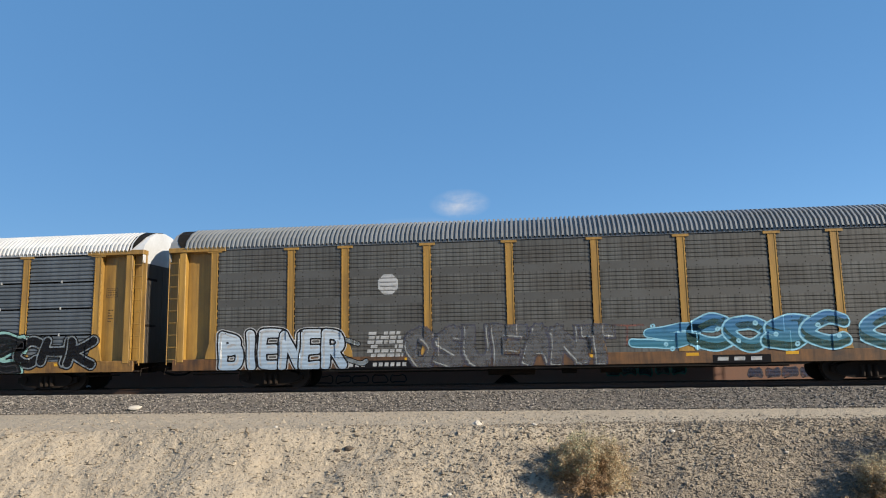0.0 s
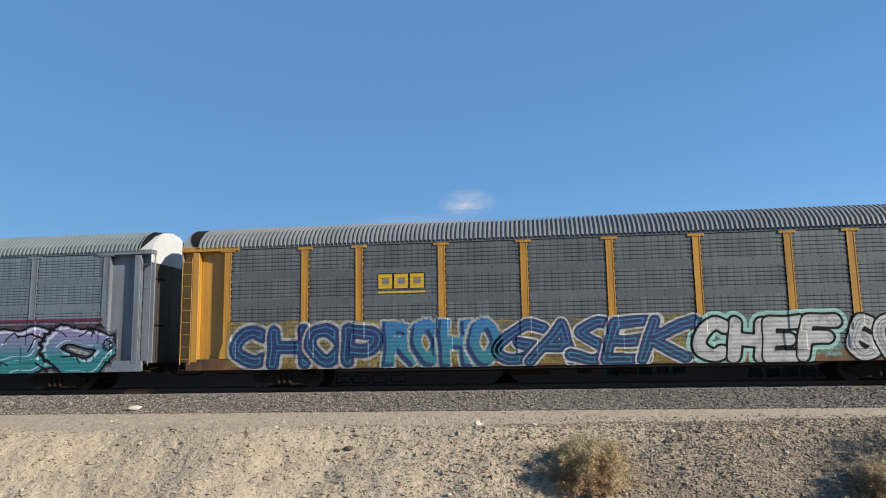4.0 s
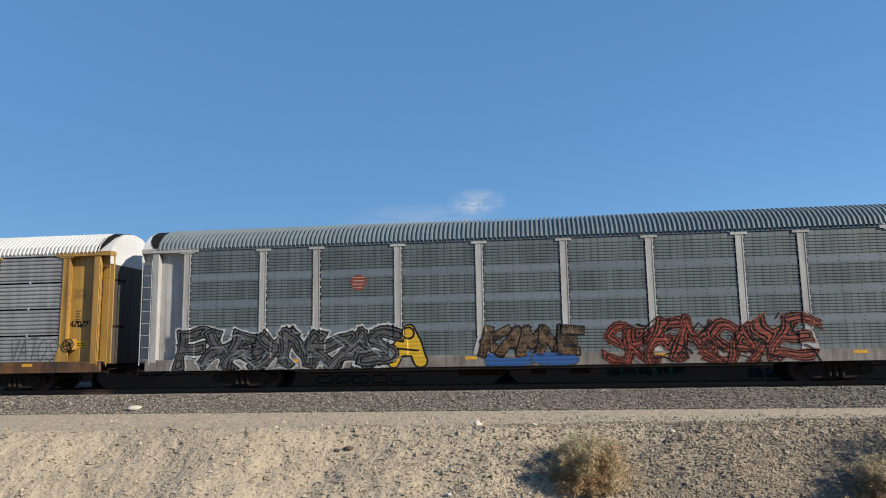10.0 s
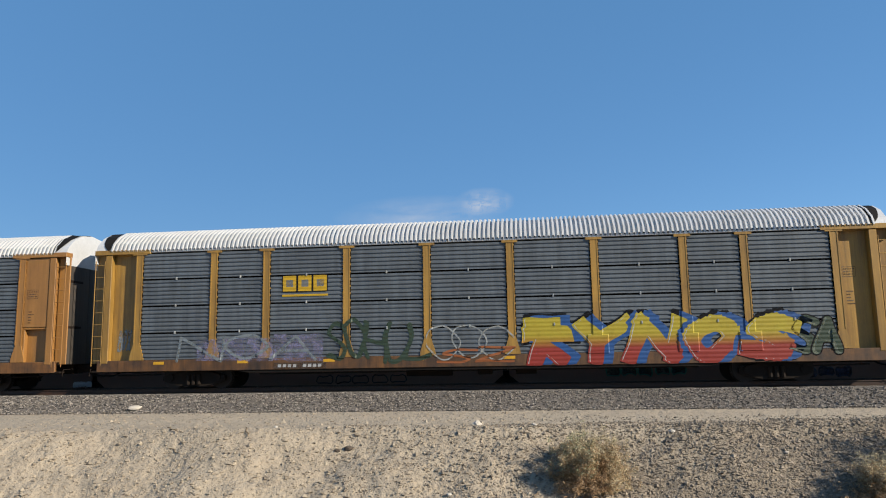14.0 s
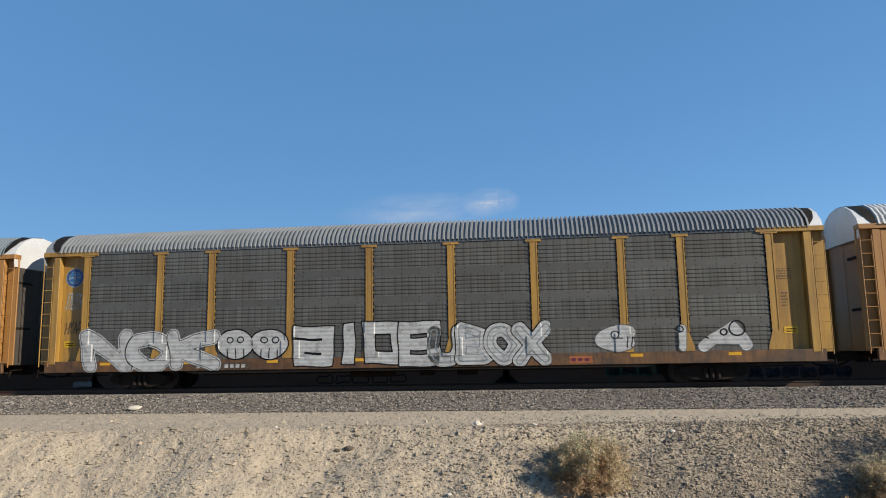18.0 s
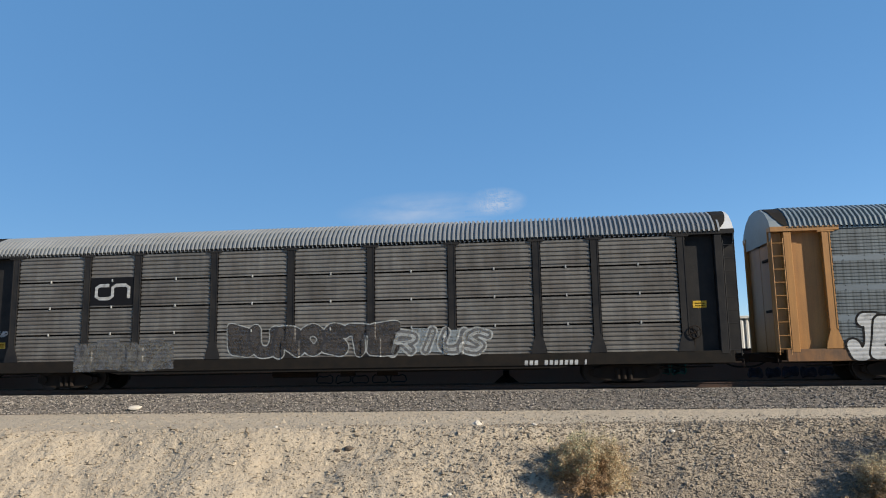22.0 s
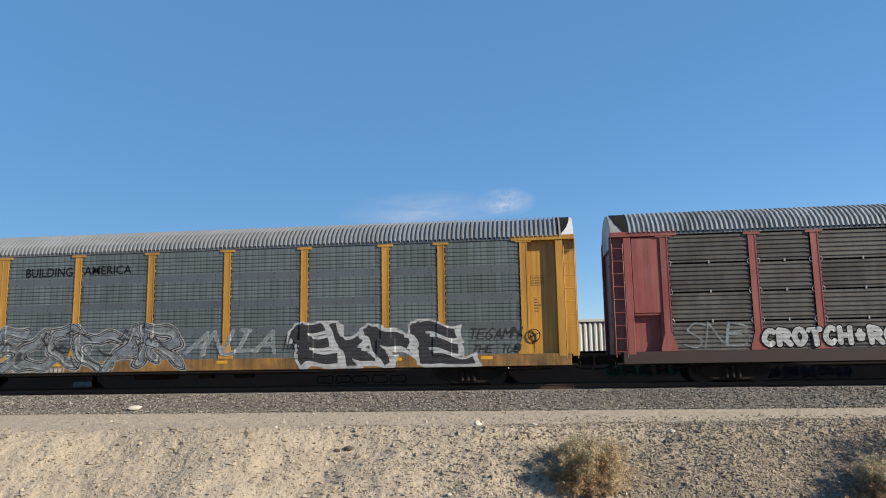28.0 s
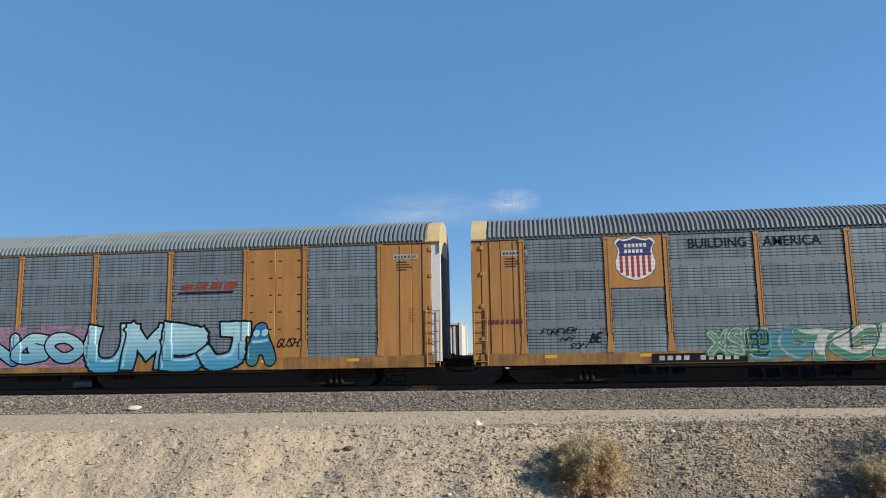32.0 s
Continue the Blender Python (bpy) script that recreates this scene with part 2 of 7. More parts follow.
RAIL = material("rail_steel", (0.05, 0.032, 0.024, 1), 0.6, 0.3, stain=RUST, stain_amount=0.6, stain_scale=4)
CATCH = material("pale_catch_steel", (0.5, 0.5, 0.48, 1), 0.4, 0.4, stain_amount=0.3, stain_scale=9)
REFLECTOR = material("yellow_reflector", (0.75, 0.40, 0.02, 1), 0.35, stain_amount=0.4, stain_scale=6)
P_GREY = perforated("grey_sheet", (0.152, 0.178, 0.196, 1), (0.100, 0.108, 0.112, 1), 0.6, lines=0.45)
P_PLAIN = perforated("grey_ribbed_sheet", (0.163, 0.186, 0.210, 1), (0.110, 0.119, 0.130, 1), 0.5, lines=0.06)
P_BROWN = perforated("brown_grey_sheet", (0.142, 0.142, 0.134, 1), (0.082, 0.067, 0.053, 1), 0.6, lines=0.45)
P_DARK = perforated("dark_grey_sheet", (0.128, 0.126, 0.114, 1), (0.075, 0.066, 0.057, 1), 0.6, lines=0.08)
P_BLUE = perforated("blue_grey_sheet", (0.205, 0.262, 0.312, 1), (0.155, 0.188, 0.217, 1), 0.5, lines=0.42)
P_GREEN = perforated("green_grey_sheet", (0.165, 0.196, 0.206, 1), (0.115, 0.128, 0.130, 1), 0.5, lines=0.45)
P_RUST = perforated("rusty_sheet", (0.185, 0.172, 0.165, 1), (0.080, 0.046, 0.040, 1), 0.95, lines=0.06, scale=0.5, threshold=0.45, vary=0.2)
P_STAIN = perforated("stained_brown_sheet", (0.155, 0.147, 0.134, 1), (0.058, 0.047, 0.041, 1), 0.85, lines=0.06, scale=0.6, threshold=0.47, vary=0.16)
P_BAND = perforated("mesh_banded_sheet", (0.155, 0.186, 0.205, 1), (0.098, 0.100, 0.100, 1), 0.6, lines=0.5, scale=0.9)
LIGHT_BAND = material("light_galvanised_band", (0.172, 0.210, 0.245, 1), 0.5, 0.2, stain=(0.135, 0.157, 0.176, 1), stain_amount=0.6, stain_scale=0.9, grain=20, vary=0.1)
BAND_BROWN = material("grimy_flat_band", (0.108, 0.108, 0.104, 1), 0.55, 0.2, stain=(0.080, 0.072, 0.062, 1), stain_amount=0.6, stain_scale=0.9, grain=20, vary=0.1)
BAND_GREY = material("grey_flat_band", (0.120, 0.140, 0.156, 1), 0.5, 0.2, stain=(0.090, 0.098, 0.102, 1), stain_amount=0.6, stain_scale=0.9, grain=20, vary=0.1)
P_BARE = perforated("bare_pale_sheet", (0.375, 0.385, 0.405, 1), (0.25, 0.225, 0.205, 1), 0.55, lines=0.06, scale=0.8, vary=0.12)
P_CN = perforated("weathered_bare_sheet", (0.21, 0.20, 0.185, 1), (0.083, 0.064, 0.049, 1), 0.7, lines=0.05)


# ---- one autorack car ----
def post_mesh(width, cap, foot):
    def build():
        bm = bmesh.new()
        h, w = PANEL_HI - SILL_HI, width / 2
        outline = [(-foot, 0), (foot, 0), (foot * 0.92, 0.16), (w, 0.62), (w, h - 0.07), (-w, h - 0.07), (-w, 0.62), (-foot * 0.92, 0.16)]
        prism(bm, outline, 0.0, 0.06)
        quad_box(bm, -cap, cap, -0.02, 0.08, h - 0.08, h)
        for s in (-1, 1):
            quad_box(bm, s * w - 0.018, s * w + 0.018, -0.012, 0.0, 0.62, h - 0.085)
            for k in range(13):
                z = 0.66 + k * (h - 0.85) / 12
                quad_box(bm, s * (w + 0.028) - 0.011, s * (w + 0.028) + 0.011, 0.002, 0.03, z, z + 0.06)
        return bm
    return build


def plate_mesh(width, height, ridges, flat=0.0):
    """One corrugated sheet, x from 0 to width, z from 0 to height, its outermost face at y 0."""
    def build():
        bm = bmesh.new()
        seam = 0.05 if not flat else 0.008
        prof = [(0.0, 0.012), (0.0, height * 0.03)] if not flat else [(0.0, 0.0), (0.0, flat)]
        z0 = prof[-1][1]
        z1 = height - seam - (height * 0.02 if not flat else flat)
        p = (z1 - z0) / ridges
        for i in range(ridges):
            z = z0 + i * p
            if flat:
                prof += [(0.018, z + p * 0.10), (0.018, z + p * 0.34), (0.0, z + p * 0.50), (0.0, z + p * 0.99)]
            else:
                prof += [(0.032, z + p * 0.12), (0.032, z + p * 0.42), (0.0, z + p * 0.58), (0.0, z + p * 0.98)]
        prof += [(0.0, height - seam)]
        last = None
        for y, z in prof:
            row = (bm.verts.new((0, y, z)), bm.verts.new((width, y, z)))
            if last:
                bm.faces.new((last[0], last[1], row[1], row[0]))
            last = row
        return bm
    return build


def latch_mesh():
    """A bent steel hook, half a ring across."""
    bm = bmesh.new()
    pts = [(0.075 * math.sin(math.pi * k / 6), 0.0, 0.085 * math.cos(math.pi * k / 6)) for k in range(7)]
    for p, q in zip(pts, pts[1:]):
        rod(bm, p, q, 0.013, 4)
    return bm


def bolt_rows(width, h):
    """Two rows of bolt heads along each of the three flat bands of a bay."""
    bm = bmesh.new()
    n = max(3, round(width / 0.62))
    for k in (1, 2, 3):
        for i in range(n):
            for dz in (-0.07, 0.07):
                x, z = width * (i + 0.5) / n + 0.03 * (i % 2), k * h + dz
                quad_box(bm, x - 0.015, x + 0.015, -0.008, 0.0, z - 0.013, z + 0.013)
    return bm


SHOULDERS = ((0.0, 0.76), (0.38, 0.70), (0.68, 0.52), (0.92, 0.24), (1.0, 0.0))


def arch(t):
    """Roof section: t from -1 (near eave) to 1 (far eave) gives y and z."""
    i = min(3, int(abs(t) * 4))
    f = abs(t) * 4 - i
    (y0, z0), (y1, z1) = SHOULDERS[i], SHOULDERS[i + 1]
    return math.copysign((HALF + 0.02) * (y0 + (y1 - y0) * f), t), PANEL_HI + 0.02 + (z0 + (z1 - z0) * f) * (ROOF_HI - PANEL_HI - 0.02) / 0.76


def roof_mesh():
    bm = bmesh.new()
    pitch, steps = 0.158, 16
    x, x1 = 0.55, LENGTH - 0.55
    last = None
    k = 0
    while x < x1:
        for dx, up in ((0.0, 0.0), (0.066, 0.0), (0.080, 0.085), (0.140, 0.085)):
            row = []
            for i in range(steps + 1):
                y, z = arch(-1 + 2 * i / steps)
                row.append(bm.verts.new((x + dx, y * (1 + up * 0.3), z + up)))
            if last:
                for i in range(steps):
                    bm.faces.new((last[i], row[i], row[i + 1], last[i + 1]))
            last = row
        x += pitch
    return bm


def hood_mesh(left):
    """The smooth last half metre of the roof and the arched gable under it."""
    bm = bmesh.new()
    steps = 16
    xs = (0.02, 0.3, 0.56) if left else (LENGTH - 0.02, LENGTH - 0.3, LENGTH - 0.56)
    rows = []
    for k, x in enumerate(xs):
        rows.append([bm.verts.new((x, arch(-1 + 2 * i / steps)[0], arch(-1 + 2 * i / steps)[1] + 0.035)) for i in range(steps + 1)])
    for a, b in zip(rows, rows[1:]):
        for i in range(steps):
            bm.faces.new((a[i], a[i + 1], b[i + 1], b[i]))
    base = [bm.verts.new((xs[0], v.co.y, PANEL_HI - 0.34)) for v in rows[0]]
    for i in range(steps if left else 11):
        bm.faces.new((rows[0][i], base[i], base[i + 1], rows[0][i + 1]))
    return bm


def gable_mesh():
    """The dark inner part of the gable over the end doors."""
    bm = bmesh.new()
    last = None
    for i in range(11, 17):
        y, z = arch(-1 + i / 8)
        row = [bm.verts.new((x, y, q)) for x in (LENGTH - 0.02, LENGTH - 0.05) for q in (PANEL_HI - 0.34, z + 0.03)]
        if last:
            bm.faces.new((last[0], row[0], row[1], last[1]))
            bm.faces.new((last[2], last[3], row[3], row[2]))
            bm.faces.new((last[1], row[1], row[3], last[3]))
            bm.faces.new((last[0], last[2], row[2], row[0]))
        else:
            bm.faces.new((row[0], row[1], row[3], row[2]))
        last = row
    bm.faces.new((last[0], last[2], last[3], last[1]))
    return bm


def flashing_mesh(left):
    """A dark strip that runs slantwise over the roof between the hood and the first rib."""
    bm = bmesh.new()
    last = None
    steps = 20
    for i in range(steps + 1):
        t = -1 + 2 * i / steps
        y, z = arch(t)
        x = 0.10 + 0.44 * abs(t) ** 3.2
        row = []
        for dx in (0.0, 0.58 - x):
            row.append(bm.verts.new((x + dx if left else LENGTH - x - dx, y * 1.012, z + 0.06)))
        if last:
            bm.faces.new((last[0], last[1], row[1], row[0]))
        last = row
    return bm


def ladder_mesh():
    bm = bmesh.new()
    for x in (0.0, 0.36):
        rod(bm, (x, 0, 0.86), (x, 0, PANEL_HI - 0.25), 0.018)
    for i in range(9):
        z = 1.05 + i * 0.43
        rod(bm, (0.0, 0, z), (0.36, 0, z), 0.014)
    return bm


def wheel_mesh():
    bm = bmesh.new()
    disc(bm, 0, -0.07, 0.05, 0, 0.42, 24)
    disc(bm, 0, 0.05, 0.09, 0, 0.455, 24)
    disc(bm, 0, -0.12, -0.07, 0, 0.16, 14)
    return bm


def side_frame_mesh():
    bm = bmesh.new()
    prism(bm, [(-1.15, 0.30), (-0.95, 0.22), (-0.45, 0.10), (0.45, 0.10), (0.95, 0.22), (1.15, 0.30), (1.15, 0.46), (0.9, 0.52),
               (0.5, 0.62), (-0.5, 0.62), (-0.9, 0.52), (-1.15, 0.46)], -0.10, 0.06)
    for x in (-0.88, 0.88):
        disc(bm, x, -0.16, -0.10, 0.40, 0.13, 12)
    for x in (-0.2, 0.0, 0.2):
        rod(bm, (x, -0.12, 0.16), (x, -0.12, 0.5), 0.08, 8)
    return bm


def truck(parent, x):
    t = part("truck", bmesh_of(quad_box, -0.25, 0.25, -1.0, 1.0, 0.28, 0.56), UNDER, parent, at=pose(x, 0, 0))
    for turn, y in ((0, -1.02), (180, 1.02)):
        part("side_frame", shared("side_frame", "side_frame", side_frame_mesh, TRUCK), None, t, at=pose(0, y, 0, 0, 0, turn))
    for wx in (-0.88, 0.88):
        for turn, y in ((0, -0.72), (180, 0.72)):
            part("wheel", shared("wheel", "wheel", wheel_mesh, WHEEL), None, t, at=pose(wx, y, 0.42, 0, 0, turn))
        part("axle", bmesh_of(rod, (wx, -0.7, 0.42), (wx, 0.7, 0.42), 0.08), WHEEL, t)
    return t


def bmesh_of(fn, *args):
    bm = bmesh.new()
    fn(bm, *args)
    return bm


def end_section(car, body, left, modern, first, flush):
    """Ladder bay, corner post and the recessed end panel, on both sides of one end."""
    for turn, near in ((0, True), (180, False)):
        flip = left if near else not left
        sx = (lambda x: x) if flip else (lambda x: LENGTH - x)
        m = Matrix.Identity(4) if near else Matrix.Translation((LENGTH, 0, 0)) @ pose(0, 0, 0, 0, 0, 180)

        def bx(x0, x1, y0, y1, z0, z1):
            a, b = sorted((sx(x0), sx(x1)))
            return bmesh_of(bevel_box, a, b, y0, y1, z0, z1, 0.012)
        if modern:
            part("end_panel", bx(0.35, 1.0, -HALF + 0.03, -HALF + 0.12, SILL_HI, PANEL_HI), body, car, at=m)
            part("end_panel", bx(1.012, first - 0.05, -HALF + 0.02, -HALF + 0.12, SILL_HI, PANEL_HI), body, car, at=m)
            part("corner_post", bx(0.0, 0.34, -HALF + 0.05, -HALF + 0.2, SILL_LO + 0.2, PANEL_HI), STEEL_WHITE if not left else body, car, at=m)
            for x in (0.62, 1.42):
                part("door_seam", bx(x, x + 0.022, -HALF + 0.008, -HALF + 0.03, SILL_HI + 0.02, PANEL_HI - 0.04), UNDER, car, at=m)
            for z in (1.5, 2.6, 3.7, 4.6):
                part("hinge", bx(0.3, 0.42, -HALF + 0.0, -HALF + 0.06, z, z + 0.14), body, car, at=m)
            lad = bmesh.new()
            for x in (0.06, 0.5):
                rod(lad, (sx(x), -HALF - 0.02, 0.7), (sx(x), -HALF - 0.02, 2.6), 0.02)
            for i in range(6):
                rod(lad, (sx(0.06), -HALF - 0.02, 0.8 + i * 0.35), (sx(0.5), -HALF - 0.02, 0.8 + i * 0.35), 0.015)
            part("ladder", lad, body, car, at=m)
        else:
            part("end_panel", bx(0.66, 1.64, -HALF + 0.24, -HALF + 0.30, SILL_HI - 0.1, PANEL_HI), body, car, at=m)
            part("post_return", bx(1.635, 1.80, -HALF + 0.065, -HALF + 0.30, SILL_HI, PANEL_HI - 0.05), body, car, at=m)
            part("corner_post", bx(0.42, 0.66, -HALF + 0.0, -HALF + 0.34, SILL_LO + 0.3, PANEL_HI - 0.05), body, car, at=m)
            part("bay_wall", bx(-0.03, 0.42, -HALF + 0.2, -HALF + 0.25, SILL_LO + 0.3, PANEL_HI), body, car, at=m)
            x0 = sx(0.03) if flip else sx(0.39)
            part("ladder", shared("ladder", "ladder", ladder_mesh, body), None, car, at=m @ pose(x0, -HALF + 0.02, 0))
            if flush:
                part("end_plate", bx(0.68, 1.63, -HALF + 0.03, -HALF + 0.06, 2.3, PANEL_HI - 0.06), body, car, at=m)
                part("hatch_sill", bx(0.68, 1.63, -HALF + 0.05, -HALF + 0.24, 2.22, 2.29), body, car, at=m)
                part("hatch_jamb", bx(1.53, 1.63, -HALF + 0.05, -HALF + 0.24, SILL_HI, 2.215), body, car, at=m)
            part("end_beam", bx(0.0, 2.15, -HALF - 0.03, -HALF + 0.34, PANEL_HI - 0.04, PANEL_HI + 0.13), body, car, at=m)
        part("step", bx(0.05, 0.9, -HALF + 0.02, -HALF + 0.3, SILL_LO - 0.02, SILL_LO + 0.05), UNDER, car, at=m)
    # end straps and doors
    xs_ = 0.06 if left else LENGTH - 0.06
    if not modern:
        for z in (2.25, 3.95):
            part("end_strap", bmesh_of(bevel_box, xs_ - 0.03, xs_ + 0.03, -HALF + 0.22, -HALF + 1.1, z, z + 0.09, 0.01), UNDER, car)
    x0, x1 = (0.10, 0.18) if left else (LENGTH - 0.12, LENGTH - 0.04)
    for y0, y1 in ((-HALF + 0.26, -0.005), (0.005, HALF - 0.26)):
        # doors darker than the body, except at the left end of older cars
        part("end_door", bmesh_of(bevel_box, x0, x1, y0, y1, SILL_HI - 0.1, PANEL_HI, 0.015), body if left and not modern else DARK_DOOR, car)


def autorack(index, style):
    body, roof, panel, sill = style["body"], style["roof"], style["panel"], style["sill"]
    modern = style.get("modern", False)
    stack = style.get("stack", 4)
    posts = style.get("posts", POSTS)
    car = thing("autorack_car", style["label"], "railway car", group="freight train cars")

    def put(name, data, mat_=None, label="", at=Matrix.Identity(4), smooth=False, parent=None):
        return part(name, data, mat_, parent or car, label, at, smooth)
    # underframe
    put("side_sill", bmesh_of(bevel_box, 0.25, LENGTH - 0.25, -HALF + 0.01, -HALF + 0.14, SILL_LO, SILL_HI, 0.015), sill)
    put("side_sill", bmesh_of(bevel_box, 0.25, LENGTH - 0.25, HALF - 0.14, HALF - 0.01, SILL_LO, SILL_HI, 0.015), sill)
    put("deck", bmesh_of(quad_box, 0.2, LENGTH - 0.2, -HALF + 0.142, HALF - 0.142, SILL_HI - 0.12, SILL_HI - 0.02), UNDER)
    put("centre_sill", bmesh_of(quad_box, 0.3, LENGTH - 0.3, -0.3, 0.3, 0.58, SILL_HI - 0.125), UNDER)
    for y in (-HALF + 0.05, HALF - 0.1):
        put("sill_skirt", bmesh_of(prism, [(5.4, 0.64), (5.9, 0.555), (LENGTH - 5.9, 0.555), (LENGTH - 5.4, 0.64)], y, y + 0.05), BLACK)
    for k in range(8):
        if not style.get("bare_sill"):
            x = 2.6 + k * 3.1
            put("reflector", shared("reflector", "reflector", lambda: bmesh_of(bevel_box, -0.2, 0.2, -0.006, 0.004, -0.05, 0.05, 0.003), REFLECTOR),
                at=pose(x, -HALF + 0.013, 0.93))
    for left in (True, False):
        x0, x1 = (-0.56, 0.3) if left else (LENGTH - 0.3, LENGTH + 0.56)
        put("coupler", bmesh_of(bevel_box, x0, x1, -0.14, 0.14, 0.62, 0.92, 0.03), UNDER)
        end_section(car, body, left, modern, posts[0], style.get("flush", False))
        # white default at the right end: sun on that hood is put into its colour
        put("roof_hood", hood_mesh(left), style.get("hood", roof if left else STEEL_WHITE), smooth=False)
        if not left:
            put("gable", gable_mesh(), DARK_DOOR, "dark gable over the end doors")
        if not modern:
            put("hood_flashing", flashing_mesh(left), BLACK)
    for x in (3.75, LENGTH - 3.75):
        truck(car, x)
    for x0, x1, z in ((6.2, LENGTH - 6.2, 0.5), (0.9, 2.6, 0.5), (LENGTH - 2.6, LENGTH - 0.9, 0.5)):
        put("brake_rod", bmesh_of(rod, (x0, -HALF + 0.35, z), (x1, -HALF + 0.3, z + 0.03), 0.022), UNDER)
    put("air_reservoir", bmesh_of(rod, (11.4, -HALF + 0.75, 0.47), (13.0, -HALF + 0.75, 0.47), 0.14, 12), UNDER)
    put("brake_cylinder", bmesh_of(rod, (15.2, -HALF + 0.7, 0.48), (15.9, -HALF + 0.7, 0.48), 0.12, 12), UNDER)
    put("control_valve", bmesh_of(bevel_box, 13.9, 14.4, -HALF + 0.55, -HALF + 0.85, 0.36, 0.62, 0.03), UNDER)
    for left in (True, False):
        hose = bmesh.new()
        pts = [(0.25 - 0.16 * k, 0.35 + 0.03 * k, 0.72 - 0.13 * k + 0.016 * k * k) for k in range(6)]
        pts = [(x if left else LENGTH - x, y, z) for x, y, z in pts]
        for p, q in zip(pts, pts[1:]):
            rod(hose, p, q, 0.03, 6)
        put("air_hose", hose, BLACK)
        lever = bmesh.new()
        xl = -0.03 if left else LENGTH + 0.03
        rod(lever, (xl, -HALF + 0.1, 0.75), (xl, -0.1, 0.8), 0.015, 5)
        rod(lever, (xl, -HALF + 0.1, 0.75), (xl, -HALF + 0.05, 0.5), 0.015, 5)
        put("uncoupling_lever", lever, UNDER)
    if style.get("brake"):
        box = put("hand_brake", bmesh_of(bevel_box, LENGTH - 1.62, LENGTH - 1.32, -HALF + 0.02, -HALF + 0.26, 1.45, 1.85, 0.03), body)
        ring = bmesh.new()
        for k in range(14):
            a0, a1 = 2 * math.pi * k / 14, 2 * math.pi * (k + 1) / 14
            rod(ring, (LENGTH - 1.47 + 0.2 * math.cos(a0), -HALF - 0.05, 1.65 + 0.2 * math.sin(a0)), (LENGTH - 1.47 + 0.2 * math.cos(a1), -HALF - 0.05, 1.65 + 0.2 * math.sin(a1)), 0.018, 5)
        for k in range(4):
            a0 = math.pi * k / 2 + 0.4
            rod(ring, (LENGTH - 1.47, -HALF - 0.02, 1.65), (LENGTH - 1.47 + 0.2 * math.cos(a0), -HALF - 0.05, 1.65 + 0.2 * math.sin(a0)), 0.014, 5)
        put("brake_wheel", ring, UNDER, parent=box)
        put("brake_chain", bmesh_of(rod, (LENGTH - 1.47, -HALF + 0.04, 1.45), (LENGTH - 1.5, -HALF + 0.04, 0.62), 0.015), UNDER, parent=box)
    # sides
    w, cap, foot = (0.13, 0.10, 0.12) if modern else (0.215, 0.27, 0.27)
    pm = shared(("post", modern), "post", post_mesh(w, cap, foot), style.get("post", body))
    for turn, side in ((0, -1), (180, 1)):
        m = Matrix.Identity(4) if side < 0 else Matrix.Translation((LENGTH, 0, 0)) @ pose(0, 0, 0, 0, 0, 180)
        for x in posts:
            put("post", pm, at=m @ pose(x, -HALF, SILL_HI))
        put("top_chord", bmesh_of(bevel_box, 0.03 if modern else 0.56, LENGTH - (0.03 if modern else 0.56), -HALF - 0.012, -HALF + 0.1, PANEL_HI + 0.005, PANEL_HI + 0.07, 0.01),
            style.get("chord", roof), at=m)
        for i, (a, b) in enumerate(zip(posts, posts[1:])):
            if side < 0 and i in style.get("solid", ()):
                mid = (a + b) / 2
                for u, v in ((a + 0.07, mid - 0.006), (mid + 0.006, b - 0.07)):
                    sp = put("solid_panel", bmesh_of(bevel_box, u, v, -HALF + 0.03, -HALF + 0.1, SILL_HI, PANEL_HI, 0.012), body, at=m)
                    for k in range(6):
                        for q in (u + 0.12, v - 0.2):
                            put("bolt_strap", shared("strap", "bolt_strap", lambda: bmesh_of(bevel_box, -0.06, 0.06, -0.008, 0.004, -0.02, 0.02, 0.004), UNDER),
                                at=pose(q + 0.04, -HALF + 0.03, SILL_HI + 0.4 + 0.6 * k), parent=sp)
                continue
            h = (PANEL_HI - SILL_HI) / stack
            a, b = a + w / 2 + 0.045, b - w / 2 - 0.045
            width = round(b - a, 2)
            for k in range(stack):
                pl = shared(("plate", width, stack, style.get("flat", 0)), "panel",
                            plate_mesh(width, h, style.get("ridges", 6), style.get("flat", 0.0)), panel)
                if i >= style.get("clean_from", 99):
                    pl = shared(("clean plate", width, stack), "panel", plate_mesh(width, h, style.get("ridges", 6), style.get("flat", 0.0)), P_BARE)
                put("panel", pl, at=m @ pose(a, PANEL_Y, SILL_HI + k * h))
                if side < 0 and style.get("flat", 0) > 0.06 and k:
                    tall = style["flat"] * 0.9
                    cell_w = width
                    put("panel_band", shared(("band", width, tall), "panel_band", lambda: bmesh_of(quad_box, 0.01, cell_w - 0.01, -0.0015, 0.006, -tall, tall), style.get("band", LIGHT_BAND)),
                        at=pose(a, PANEL_Y, SILL_HI + k * h))
                if stack == 4 and side < 0 and k and not style.get("flat"):
                    put("catch", shared("catch", "catch", lambda: bmesh_of(bevel_box, -0.025, 0.025, -0.02, 0.03, -0.05, 0.05, 0.006), CATCH),
                        at=pose((a + b) / 2, PANEL_Y - 0.008, SILL_HI + k * h))
            if side < 0 and style.get("flat", 0) > 0.06:
                tagged(put("band_bolts", shared(("bolts", width, h), "band_bolts", lambda: bolt_rows(width, h), style.get("bolt", UNDER)), at=pose(a, PANEL_Y, SILL_HI)), kind="stuff")
